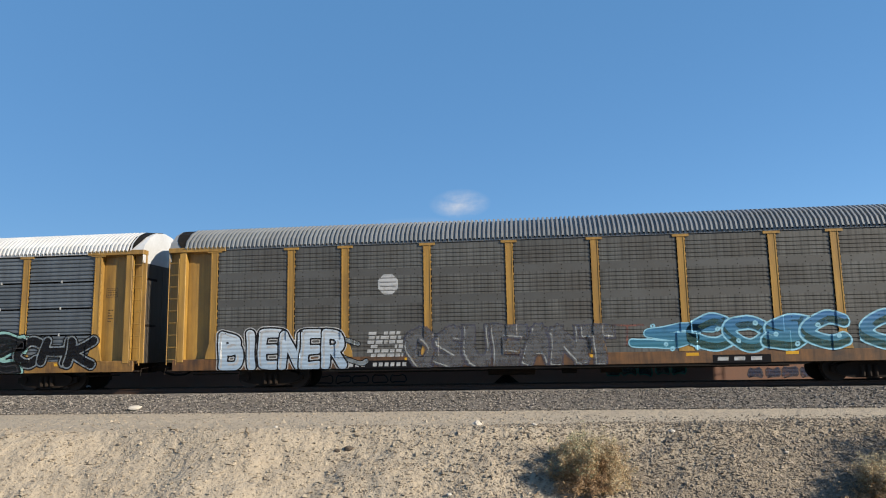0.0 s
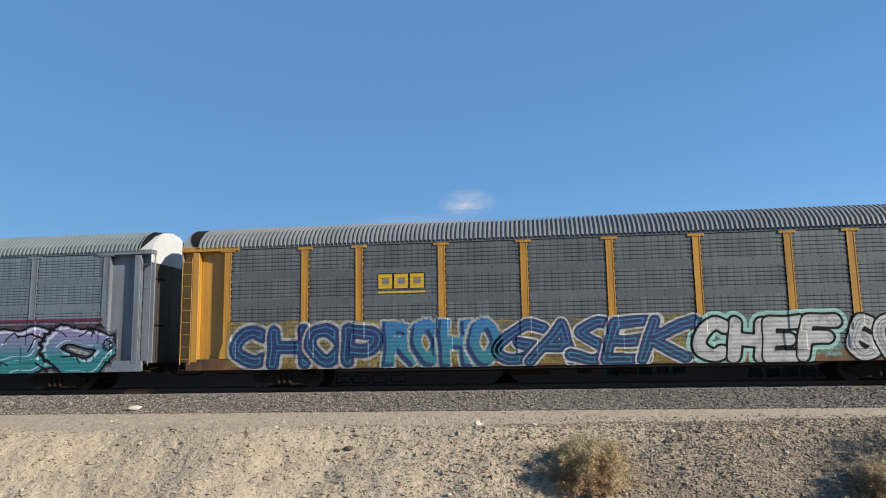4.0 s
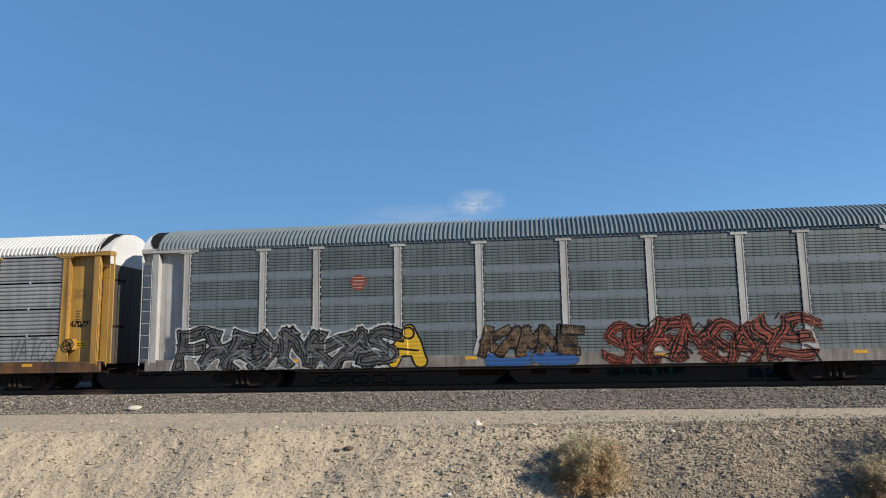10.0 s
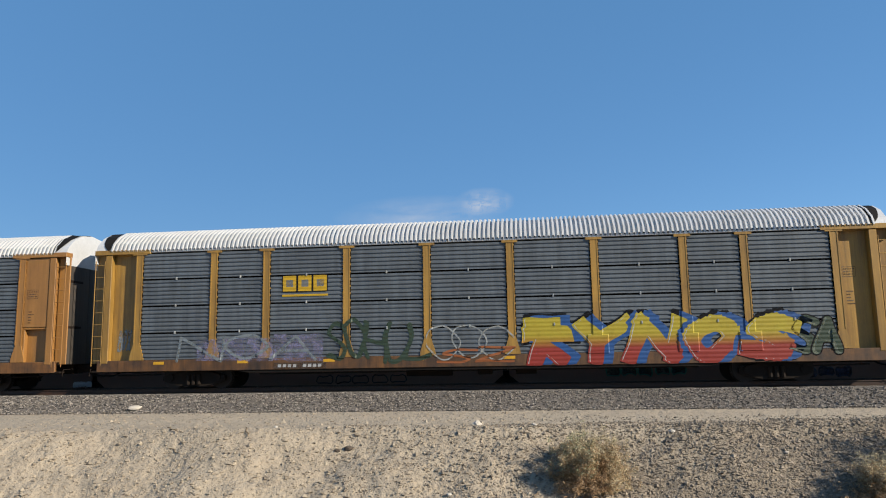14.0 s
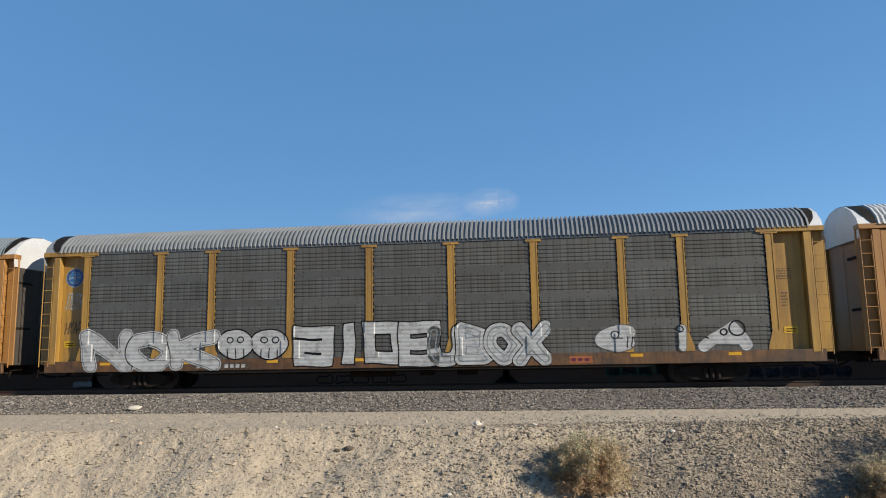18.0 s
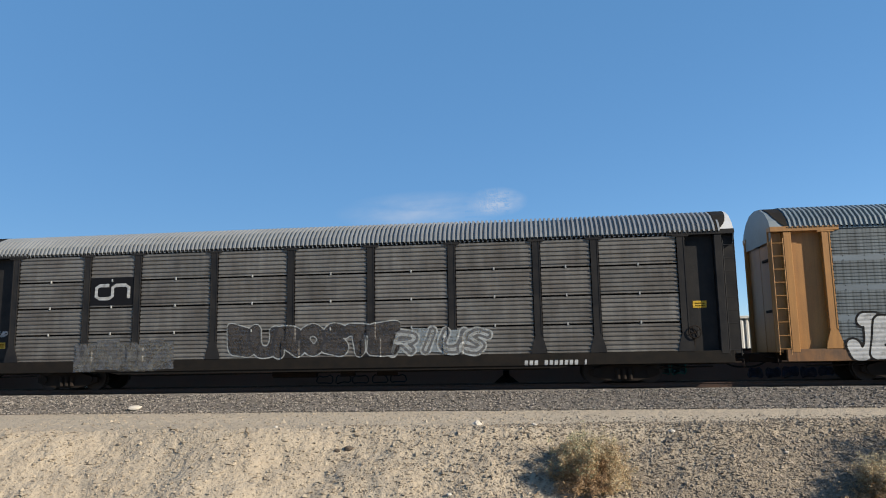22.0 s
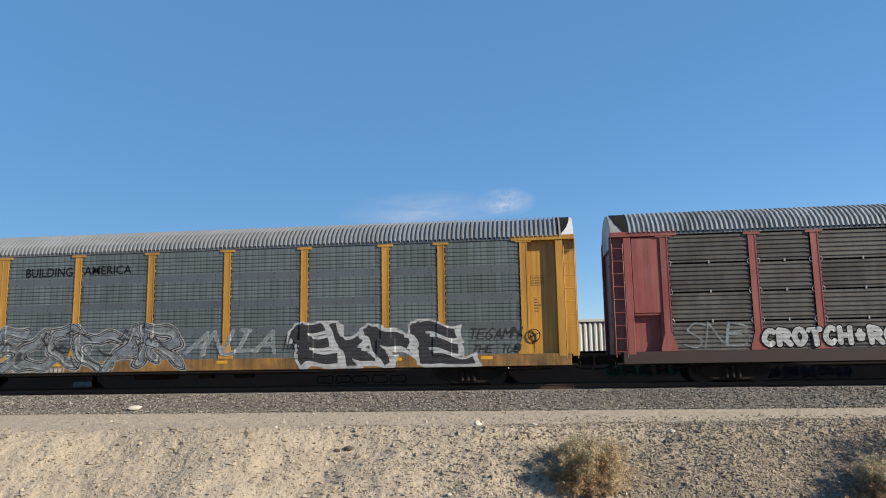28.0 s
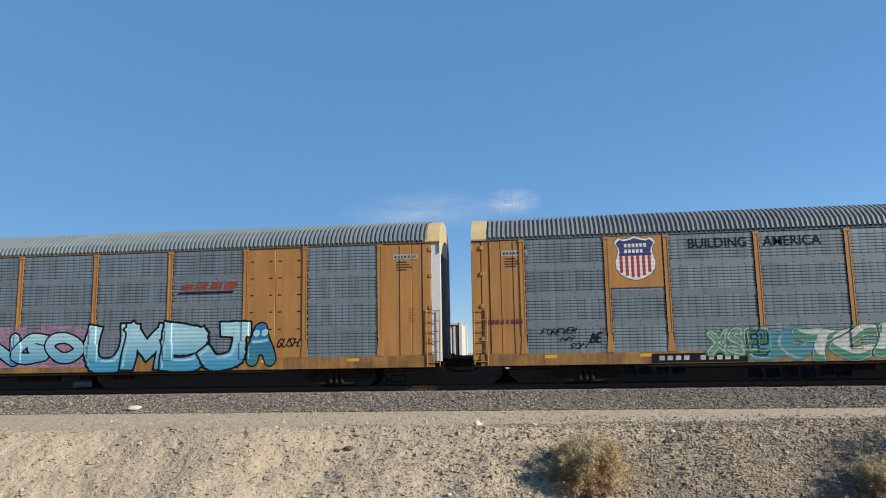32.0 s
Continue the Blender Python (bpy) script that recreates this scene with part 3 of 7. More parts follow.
            if side < 0 and style.get("latches"):
                for k in (1, 2, 3):
                    for turn_, q in ((0, a - 0.03), (180, b + 0.03)):
                        put("latch", shared("latch", "latch", latch_mesh, CATCH), at=pose(q, PANEL_Y - 0.012, SILL_HI + k * h, 0, turn_, 0))
        # black sheet added behind the side sheets so their gaps look shaded
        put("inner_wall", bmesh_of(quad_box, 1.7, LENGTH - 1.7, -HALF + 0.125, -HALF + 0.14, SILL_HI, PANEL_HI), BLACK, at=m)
    put("roof", shared("roof", "roof", roof_mesh, roof), at=pose(0, 0, style.get("roof_shift", 0.0)))
    car["left_parts"] = 1
    return car


def centre_parts(car):
    """Move the parts so that the car's own origin is the middle of its length."""
    for ob in car.children:
        ob.matrix_basis = Matrix.Translation((-LENGTH / 2, 0, 0)) @ ob.matrix_basis
    del car["left_parts"]


STYLES = [
    dict(body=YELLOW, roof=STEEL_GREY, panel=P_BROWN, sill=SILL_YELLOW, label="yellow autorack car with brown-grey perforated panels and graffiti", ridges=5, band=BAND_BROWN, flat=0.14),
    dict(body=YELLOW, roof=STEEL_WHITE, panel=P_PLAIN, sill=SILL_AMBER, label="yellow autorack car with ribbed grey panels, dark green graffiti, white roof"),
    dict(body=GOLDEN, roof=STEEL_GREY, panel=P_GREY, sill=SILL_YELLOW, label="yellow autorack car with blue and white bubble letter graffiti", ridges=5, band=BAND_GREY, flat=0.14),
    dict(body=BLUE_BODY, roof=STEEL_BLUE, panel=P_BLUE, sill=BLUE_BODY, label="grey-blue autorack car with a maroon sign and teal graffiti", brake=True, ridges=7, flat=0.13),
    dict(body=YELLOW, roof=STEEL_WHITE, panel=P_DARK, sill=SILL_YELLOW, flush=True, latches=True, label="yellow autorack car with dark ribbed panels and purple graffiti, white roof"),
    dict(body=WHITE_BODY, roof=STEEL_BLUE, panel=P_GREEN, sill=SILL_WHITE, hood=STEEL_WHITE, label="white-framed autorack car with green-grey panels and red graffiti", ridges=7, flat=0.13),
    dict(body=YELLOW, roof=STEEL_WHITE, panel=P_RUST, sill=SILL_YELLOW, label="yellow autorack car with rust-stained ribbed panels and a shield sign", brake=True, clean_from=4),
    dict(body=YELLOW, roof=STEEL_WHITE, panel=P_PLAIN, sill=SILL_YELLOW, label="yellow autorack car with ribbed panels and red-yellow block graffiti"),
    dict(body=ORANGE, roof=STEEL_WHITE, panel=P_PLAIN, sill=SILL_ORANGE, flush=True, label="orange-yellow autorack car with clean ribbed panels and white roof"),
    dict(body=YELLOW, roof=STEEL_GREY, panel=P_BROWN, sill=SILL_YELLOW, label="yellow autorack car with white block letter graffiti", ridges=5, band=BAND_BROWN, flat=0.14),
    dict(body=ORANGE, roof=STEEL_BLUE, panel=P_BAND, sill=SILL_ORANGE, label="orange-yellow autorack car with light-banded panels and white bubble graffiti", brake=True, ridges=7, flat=0.10),
    dict(body=BLACK_BODY, roof=STEEL_GREY, panel=P_CN, sill=BLACK, label="black-framed autorack car with weathered bare ribbed panels", brake=True, chord=BLACK_BODY, bare_sill=True, roof_shift=-0.04),
    dict(body=GOLDEN, roof=STEEL_GREY, panel=P_GREY, sill=SILL_AMBER, label="yellow autorack car with grey perforated panels and red graffiti", ridges=5, band=BAND_GREY, flat=0.14),
    dict(body=RED_BODY, roof=STEEL_MOSS, panel=P_STAIN, sill=SILL_RED, bare_sill=True, flush=True, latches=True, label="red-framed autorack car with dark stained ribbed panels and white lettering"),
    dict(body=GOLDEN, roof=STEEL_GREY, panel=P_GREEN, sill=SILL_AMBER, label="yellow autorack car with shield sign and black-white graffiti", brake=True, ridges=5, band=BAND_GREY, flat=0.14),
    dict(body=ORANGE, roof=STEEL_GREY, panel=P_BLUE, sill=SILL_AMBER, label="newer orange autorack car with light perforated panels and a shield sign", modern=True, ridges=7, flat=0.12, hood=CREAM),
    dict(body=ORANGE, roof=STEEL_BLUE, panel=P_BLUE, sill=SILL_AMBER, label="newer orange autorack car with solid end bays and blue graffiti", modern=True, ridges=7, flat=0.10, hood=CREAM, solid=(7,), chord=ORANGE,
         posts=(2.12, 4.80, 6.97, 8.90, 11.75, 14.70, 17.57, 20.40, 22.57, 25.25)),
]
CARS = [autorack(i, s) for i, s in enumerate(STYLES)]
NUDGE = (0.0, 0.16, -0.03, -0.043, 0.05, 0.014, -0.05, -0.074, -0.055, 0.026, -0.003, 0.009, 0.068, 0.056, 0.002, -0.07, 0.0)   # slack in the couplers

# ---- signs and graffiti on the cars ----
INKS = {}


def ink(name, low, high=None, worn=0.15, z0=1.0, z1=2.2):
    m = graffiti_paint("spray_" + name, low + (1,), high + (1,) if high else None, z0, z1, worn)
    INKS[name] = m
    # worn spots where the steel shows
    n, l = m.node_tree.nodes, m.node_tree.links
    spots = n.new("ShaderNodeTexNoise")
    spots.inputs["Scale"].default_value, spots.inputs["Detail"].default_value, spots.inputs["Roughness"].default_value = 3.5, 8, 0.75
    l.new(n["Texture Coordinate"].outputs["Object"], spots.inputs["Vector"])
    keep = n.new("ShaderNodeMapRange")
    keep.inputs["From Min"].default_value, keep.inputs["From Max"].default_value = 0.40 - 0.2 * (0.5 - worn), 0.56 - 0.2 * (0.5 - worn)
    keep.inputs["To Min"].default_value, keep.inputs["To Max"].default_value = max(0.1, 1 - 1.6 * worn), 1 - 0.4 * worn
    l.new(spots.outputs["Fac"], keep.inputs["Value"])
    l.new(keep.outputs["Result"], n["Principled BSDF"].inputs["Alpha"])


ink("black", (0.012, 0.012, 0.014))
ink("white", (0.56, 0.57, 0.58), worn=0.3)
ink("ice", (0.40, 0.52, 0.66), (0.62, 0.70, 0.78))
ink("ash", (0.13, 0.13, 0.135), worn=0.4)
ink("azure", (0.03, 0.20, 0.26), (0.03, 0.17, 0.42))
ink("sky", (0.30, 0.62, 0.80))
ink("mint", (0.30, 0.54, 0.50))
ink("ochre", (0.34, 0.26, 0.07), worn=0.55)
ink("seafoam", (0.24, 0.46, 0.42), worn=0.6)
ink("navy", (0.014, 0.03, 0.12))
ink("gold", (0.66, 0.40, 0.015))
ink("rust", (0.36, 0.11, 0.03))
ink("maroon", (0.125, 0.012, 0.042))
ink("teal", (0.02, 0.20, 0.23), (0.27, 0.22, 0.45), 0.12, 1.2, 2.1)
ink("lilac", (0.34, 0.31, 0.54), worn=0.45)
ink("lavender", (0.34, 0.32, 0.52), worn=0.72)
ink("blush", (0.40, 0.24, 0.36), worn=0.4)
ink("dusk", (0.07, 0.07, 0.10), worn=0.4)
ink("pale", (0.46, 0.48, 0.48), worn=0.4)
ink("mist", (0.26, 0.30, 0.33), worn=0.4)
ink("umber", (0.10, 0.065, 0.045), worn=0.4)
ink("sage", (0.22, 0.25, 0.19), worn=0.5)
ink("sheet", (0.20, 0.215, 0.225), worn=0.4)
ink("moss", (0.03, 0.055, 0.03))
ink("red", (0.30, 0.05, 0.025), worn=0.35)
ink("brick", (0.26, 0.10, 0.075), worn=0.5)
ink("faded", (0.19, 0.185, 0.17), worn=0.6)
ink("grime", (0.075, 0.065, 0.06), worn=0.5)
ink("faint", (0.17, 0.13, 0.12), worn=0.5)
ink("crimson", (0.20, 0.006, 0.016), worn=0.1)
ink("green", (0.03, 0.20, 0.12))
ink("fire", (0.33, 0.03, 0.016), (0.50, 0.40, 0.025), 0.12, 1.2, 1.65)
ink("blue", (0.015, 0.09, 0.30))
ink("ink_blue", (0.015, 0.03, 0.09), worn=0.4)
ink("bottle", (0.008, 0.06, 0.05), worn=0.4)
ink("signblue", (0.06, 0.20, 0.45))
ink("deep_blue", (0.012, 0.028, 0.13), worn=0.0)
ink("sign_white", (0.66, 0.66, 0.66), worn=0.0)
ink("sign_red", (0.30, 0.012, 0.03), worn=0.0)
ink("jet", (0.01, 0.01, 0.012), worn=0.0)
ink("aqua", (0.05, 0.30, 0.50), (0.40, 0.66, 0.76), 0.1, 0.9, 2.0)
ink("coal", (0.045, 0.045, 0.05), worn=0.2)
ink("copper", (0.22, 0.12, 0.06), (0.22, 0.17, 0.11), 0.6)


for name in ("jet", "black", "coal"):
    INKS[name].node_tree.nodes["Principled BSDF"].inputs["Specular IOR Level"].default_value = 0.1
for link in list(INKS["jet"].node_tree.nodes["Principled BSDF"].inputs["Normal"].links):
    INKS["jet"].node_tree.links.remove(link)


class Sheet:
    """Flat shapes in x and z, each a layer higher than the last, laid on a car's side: over its posts, panels and sill."""

    def __init__(self, layer=0):
        self.bm, self.inks, self.layer = bmesh.new(), [], layer

    def slot(self, name):
        if name not in self.inks:
            self.inks.append(name)
        return self.inks.index(name)

    def shape(self, points, name, lift=True):
        self.layer += 1 if lift else 0
        vs = [self.bm.verts.new((x, -0.0004 * self.layer, z)) for x, z in points]
        try:
            f = self.bm.faces.new(vs)
            f.material_index = self.slot(name)
            f.normal_update()
        except ValueError:
            pass

    def box(self, x0, x1, z0, z1, name, lean=0.0, lift=True):
        self.shape([(x0, z0), (x1, z0), (x1 + lean, z1), (x0 + lean, z1)], name, lift)

    def ribbon(self, pts, width, name, cap=True):
        """A thick stroke along a bent line."""
        self.layer += 1
        y = -0.0004 * self.layer
        mi = self.slot(name)
        left, right = [], []
        for i, p in enumerate(pts):
            a, b = pts[max(i - 1, 0)], pts[min(i + 1, len(pts) - 1)]
            d = Vector((b[0] - a[0], b[1] - a[1]))
            d = d.normalized() if d.length > 1e-6 else Vector((1, 0))
            n = Vector((-d.y, d.x)) * width / 2
            left.append(self.bm.verts.new((p[0] + n.x, y, p[1] + n.y)))
            right.append(self.bm.verts.new((p[0] - n.x, y, p[1] - n.y)))
        for i in range(len(pts) - 1):
            f = self.bm.faces.new((left[i], right[i], right[i + 1], left[i + 1]))
            f.material_index = mi
        if cap:
            for p in (pts[0], pts[-1]):
                self.layer += 0.25
                self.disc(p[0], p[1], width / 2, name)

    def disc(self, x, z, r, name, n=12):
        self.shape([(x + r * math.cos(2 * math.pi * i / n), z + r * math.sin(2 * math.pi * i / n)) for i in range(n)], name)

    def lay(self, index, name, label, level=None):
        style = STYLES[index]
        posts = style.get("posts", POSTS)
        half = 0.09 if style.get("modern") else 0.135
        foot = 0.14 if style.get("modern") else 0.285
        bm = self.bm
        bmesh.ops.triangulate(bm, faces=[f for f in bm.faces if len(f.verts) > 4])
        xs_ = [v.co.x for v in bm.verts]
        lo, hi = min(xs_), max(xs_)

        def cut(co, no):
            bmesh.ops.bisect_plane(bm, geom=bm.verts[:] + bm.edges[:] + bm.faces[:], plane_co=co, plane_no=no, dist=1e-5)
        if level is None:
            for p in posts:
                for e in (p - foot, p - half, p + half, p + foot):
                    if lo < e < hi:
                        cut((e, 0, 0), (1, 0, 0))
            for z in (SILL_HI, SILL_HI + 0.55, SILL_LO):
                cut((0, 0, z), (0, 0, 1))
            bmesh.ops.split_edges(bm, edges=bm.edges[:])
        for f in bm.faces:
            c = f.calc_center_median()
            if level is not None:
                y = level
            elif c.z < SILL_LO:
                y = -HALF + 0.046
            elif c.z < SILL_HI:
                y = -HALF + 0.006
            else:
                near = min(abs(c.x - p) for p in posts)
                if any(posts[k] < c.x < posts[k + 1] for k in style.get("solid", ())) and near >= half:
                    near, y = -1, -HALF + 0.024
                if near >= 0:
                    y = -HALF - 0.016 if near < half or (c.z < SILL_HI + 0.55 and near < foot) else PANEL_Y - 0.004
            for v in f.verts:
                if level is None:
                    v.co.y += y
        if level is not None:
            for v in bm.verts:
                v.co.y += level
        for f in bm.faces:
            f.normal_update()
            if f.normal.y > 0:
                f.normal_flip()
        me = bpy.data.meshes.new(name)
        bm.to_mesh(me)
        bm.free()
        for k in self.inks:
            me.materials.append(INKS[k])
        ob = new(name, me)
        ob.parent = CARS[index]
        if label:
            tagged(ob, label)
        return ob


WORDS_FOR = dict(ice="pale blue", ash="grey", azure="blue", navy="dark blue", teal="teal and purple", lilac="lilac", pale="pale grey", umber="brown", sage="grey-green",
                 sheet="outlined", moss="dark green", coal="charcoal", copper="copper brown", aqua="light blue", brick="faded red", mist="misty grey", white="white", black="black", blush="pink", mint="mint green", gold="yellow",
                 fire="red and yellow", crimson="crimson", red="red", dusk="dark", maroon="maroon", green="green")


def smooth_line(pts, n=5):
    """A soft line through the points."""
    out = []
    for i in range(len(pts) - 1):
        p0, p1, p2, p3 = pts[max(i - 1, 0)], pts[i], pts[i + 1], pts[min(i + 2, len(pts) - 1)]
        for k in range(n):
            t = k / n
            out.append(tuple(0.5 * (2 * b + (c - a) * t + (2 * a - 5 * b + 4 * c - d) * t * t + (3 * b - a - 3 * c + d) * t ** 3)
                             for a, b, c, d in zip(p0, p1, p2, p3)))
    out.append(tuple(pts[-1]))
    return out


def grown(points, by):
    """The outline moved outwards."""
    out = []
    n = len(points)
    for i, p in enumerate(points):
        a, b = points[i - 1], points[(i + 1) % n]
        d = Vector((b[0] - a[0], b[1] - a[1]))
        d = d.normalized() if d.length > 1e-6 else Vector((1, 0))
        out.append((p[0] + d.y * by, p[1] - d.x * by))
    return out


def rounded(points, times):
    for _ in range(times):
        out = []
        for i, p in enumerate(points):
            q = points[(i + 1) % len(points)]
            out += [(0.75 * p[0] + 0.25 * q[0], 0.75 * p[1] + 0.25 * q[1]), (0.25 * p[0] + 0.75 * q[0], 0.25 * p[1] + 0.75 * q[1])]
        points = out
    return points


FONT = {}


def glyph(ch, *strokes):
    """A letter as pen strokes on a grid of eight by eight; a stroke that begins with ~ is a curve through its points."""
    FONT[ch] = []
    for st in strokes:
        pts = [(int(p[0]) / 8, int(p[1]) / 8) for p in st.strip("~").split()]
        FONT[ch].append(smooth_line(pts, 4) if st[0] == "~" else pts)


glyph("A", "00 48 80", "23 63")
glyph("B", "00 08", "~08 57 76 54 04", "~04 65 82 60 00")
glyph("C", "~77 48 16 03 21 50 71")
glyph("D", "00 08", "~08 57 84 51 00")
glyph("E", "88 08 00 80", "04 64")
glyph("F", "88 08 00", "04 64")
glyph("G", "~87 48 15 02 30 71 73", "73 44")
glyph("H", "00 08", "80 88", "04 84")
glyph("I", "40 48")
glyph("J", "~78 72 50 20 02", "48 88")
glyph("K", "00 08", "88 04 80")
glyph("L", "08 00 80")
glyph("M", "00 08 43 88 80")
glyph("N", "00 08 80 88")
glyph("O", "~48 17 04 21 40 61 84 67 48")
glyph("P", "00 08", "~08 67 75 53 03")
glyph("R", "00 08", "~08 67 75 54 04", "34 80")
glyph("S", "~87 48 16 25 63 72 50 01")
glyph("T", "08 88", "48 40")
glyph("U", "~08 03 20 60 83 88")
glyph("V", "08 40 88")
glyph("X", "00 88", "08 80")
glyph("Y", "08 44 88", "44 40")
glyph("Z", "08 88 00 80")
glyph("*", "44 46", "44 64", "44 24", "44 52", "44 32")
glyph(".", "40 41")
glyph("t", "08 58", "36 30", "06 86", "52 80")
glyph("a", "08 88 80 00 04 84")
glyph("e", "80 00 08 88 84 04")
glyph("o", "00 08 88 80 00")
glyph(" ")
CELL = 0.036


def side_level(index, x, z):
    """The outermost face of a car's side at x and z, arrays."""
    style = STYLES[index]
    half, foot = (0.09, 0.14) if style.get("modern") else (0.135, 0.30)
    y = np.where(z < SILL_LO, -HALF + 0.046, np.where(z < SILL_HI + 0.02, -HALF + 0.006, PANEL_Y - 0.004))
    for p in style.get("posts", POSTS):
        d = np.abs(x - p) - CELL
        y = np.where((z > SILL_HI - CELL) & ((d < half) | ((d < foot) & (z < SILL_HI + 0.6))), -HALF - 0.016, y)
    return y


def pen_distance(strokes, x, z, square):
    d = np.full(x.shape, 9.0)
    for pts in strokes:
        for (ax, az), (bx, bz) in zip(pts, pts[1:]):
            ux, uz = bx - ax, bz - az
            ln = max(1e-6, math.hypot(ux, uz))
            ux, uz = ux / ln, uz / ln
            along, across = (x - ax) * ux + (z - az) * uz, np.abs((z - az) * ux - (x - ax) * uz)
            over = np.maximum(np.maximum(-along, along - ln), 0.0)
            d = np.minimum(d, np.maximum(across, over) if square else np.hypot(across, over))
    return d


def moved(f, i, j):
    """The field shifted by whole cells to the right and up."""
    return np.roll(np.roll(f, i, 1), j, 0)


def painted(f, x, z, level, lift, name, ink_name, parent, label=""):
    """One flat patch of paint, where the field f is below zero, with a smooth edge."""
    verts, faces, table = [], [], {}
    nz, nx_ = f.shape

    def corner(j, i):
        if (j, i) not in table:
            table[j, i] = len(verts)
            verts.append((x[j, i], level[j, i] - lift, z[j, i]))
        return table[j, i]

    def between(j, i, q, p):
        key = min((j, i), (q, p)) + max((j, i), (q, p))
        if key not in table:
            k = f[j, i] / (f[j, i] - f[q, p])
            table[key] = len(verts)
            verts.append((x[j, i] + k * (x[q, p] - x[j, i]), min(level[j, i], level[q, p]) - lift, z[j, i] + k * (z[q, p] - z[j, i])))
        return table[key]
    inside = f < 0
    full = inside[:-1, :-1] & inside[1:, :-1] & inside[:-1, 1:] & inside[1:, 1:]
    some = (inside[:-1, :-1] | inside[1:, :-1] | inside[:-1, 1:] | inside[1:, 1:]) & ~full
    step = (np.abs(np.diff(level, axis=1)) > 1e-6)
    step = step[:-1] | step[1:]
    for j in range(nz - 1):
        row = full[j]
        i = 0
        while i < nx_ - 1:
            if not row[i]:
                i += 1
                continue
            e = i + 1
            while e < nx_ - 1 and row[e] and not step[j, e] and not step[j, e - 1]:
                e += 1
            faces.append((corner(j, i), corner(j, e), corner(j + 1, e), corner(j + 1, i)))
            i = e
    for j, i in zip(*np.nonzero(some)):
        ring = ((j, i), (j, i + 1), (j + 1, i + 1), (j + 1, i))
        out = []
        for a, b in zip(ring, ring[1:] + ring[:1]):
            if inside[a]:
                out.append(corner(*a))
            if inside[a] != inside[b]:
                out.append(between(*a, *b))
        if len(out) > 2:
            faces.append(out)
    if not faces:
        return parent
    me = bpy.data.meshes.new(name)
    me.from_pydata(verts, [], faces)
    me.materials.append(INKS[ink_name])
    return part(name, me, None, parent, label)


def piece(index, text, x0, x1, z0, z1, w, layers, square=False, gap=0.05, slant=0.0, overlap=0.1, wobble=0.03, level=None, seed=0, extra=(), low=SILL_LO):
    """Sprayed letters. layers, from the lowest: (ink, how, size, dx, dz), where how is out (all letters, grown by size), fill (each letter up to the
    next one's edge), shine (a crescent inside the letters), line (a line inside the edge) or extra (the extra strokes, of that half width)."""
    rnd = random.Random(seed * 31 + index * 7 + len(text))
    pad = max([l[2] for l in layers if l[1] == "out"] + [0.0]) + 0.12
    ax = np.arange(x0 - pad - abs(slant), x1 + pad + abs(slant), CELL)
    az = np.arange(max(low, z0 - pad), z1 + pad, CELL)
    x, z = np.meshgrid(ax, az)
    ph = rnd.uniform(0, 6)
    wx = x + wobble * np.sin(2.3 * z + 1.7 * x + ph) + 0.5 * wobble * np.sin(6.1 * z - 3.1 * x + ph)
    wz = z + wobble * np.sin(1.9 * x + ph) + 0.5 * wobble * np.sin(5.3 * x + 2.0 * z + ph)
    n = len(text)
    cw = (x1 - x0) / n
    dist = []
    for k, ch in enumerate(text):
        a, b = x0 + (k - overlap / 2) * cw + w, x0 + (k + 1 + overlap / 2) * cw - w
        lo, hi = z0 + w + rnd.uniform(-0.02, 0.05) * (z1 - z0), z1 - w - rnd.uniform(-0.01, 0.06) * (z1 - z0)
        lean = slant + rnd.uniform(-0.04, 0.04)
        strokes = [[(a + u * (b - a) + lean * (v - 0.5), lo + v * (hi - lo)) for u, v in st] for st in FONT[ch]]
        if strokes:
            dist.append(pen_distance(strokes, wx, wz, square))
    union = np.min(dist, axis=0) - w
    fill = np.full(x.shape, 9.0)
    for k, d in enumerate(dist):
        f = d - w
        for later in dist[k + 1:]:
            f = np.maximum(f, w + gap - later)
        fill = np.minimum(fill, f)
    lev = side_level(index, x, z) if level is None else np.full(x.shape, level)
    top = None
    for q, (name, how, size, *shift) in enumerate(layers):
        if how == "out":
            f = union - size
        elif how == "fill":
            f = fill + size
        elif how == "shine":
            f = np.maximum(fill + size, -(moved(fill, round(shift[0] / CELL), round(shift[1] / CELL)) + size))
            shift = ()
        elif how == "line":
            f = np.abs(fill + size) - 0.022
        else:
            f = pen_distance(extra, wx, wz, False) - size
        if shift:
            f = moved(f, round(shift[0] / CELL), round(shift[1] / CELL))
        f[0], f[-1], f[:, 0], f[:, -1] = np.maximum(f[0], 0.01), np.maximum(f[-1], 0.01), np.maximum(f[:, 0], 0.01), np.maximum(f[:, -1], 0.01)
        colour = WORDS_FOR.get(name, name)
        kind = {"out": "paint_outline", "fill": "paint_fill", "shine": "paint_highlight", "line": "paint_line", "extra": "paint_stroke"}[how]
        ob = painted(f, x, z, lev, 0.0012 * (q + 1), "graffiti_piece" if top is None else kind, name, top or CARS[index],
                     colour + " sprayed graffiti letters" if top is None else colour + " spray paint")
        top = top or (ob if ob != CARS[index] else None)
    return top


def tag(index, text, x0, x1, z0, z1, colour, w=0.022, level=None, slant=0.1, wobble=0.02, seed=0):
    """A thin hand-written tag."""
    return piece(index, text, x0, x1, z0, z1, w, [(colour, "out", 0.0)], slant=slant, wobble=wobble, level=level, seed=seed, overlap=0.0)


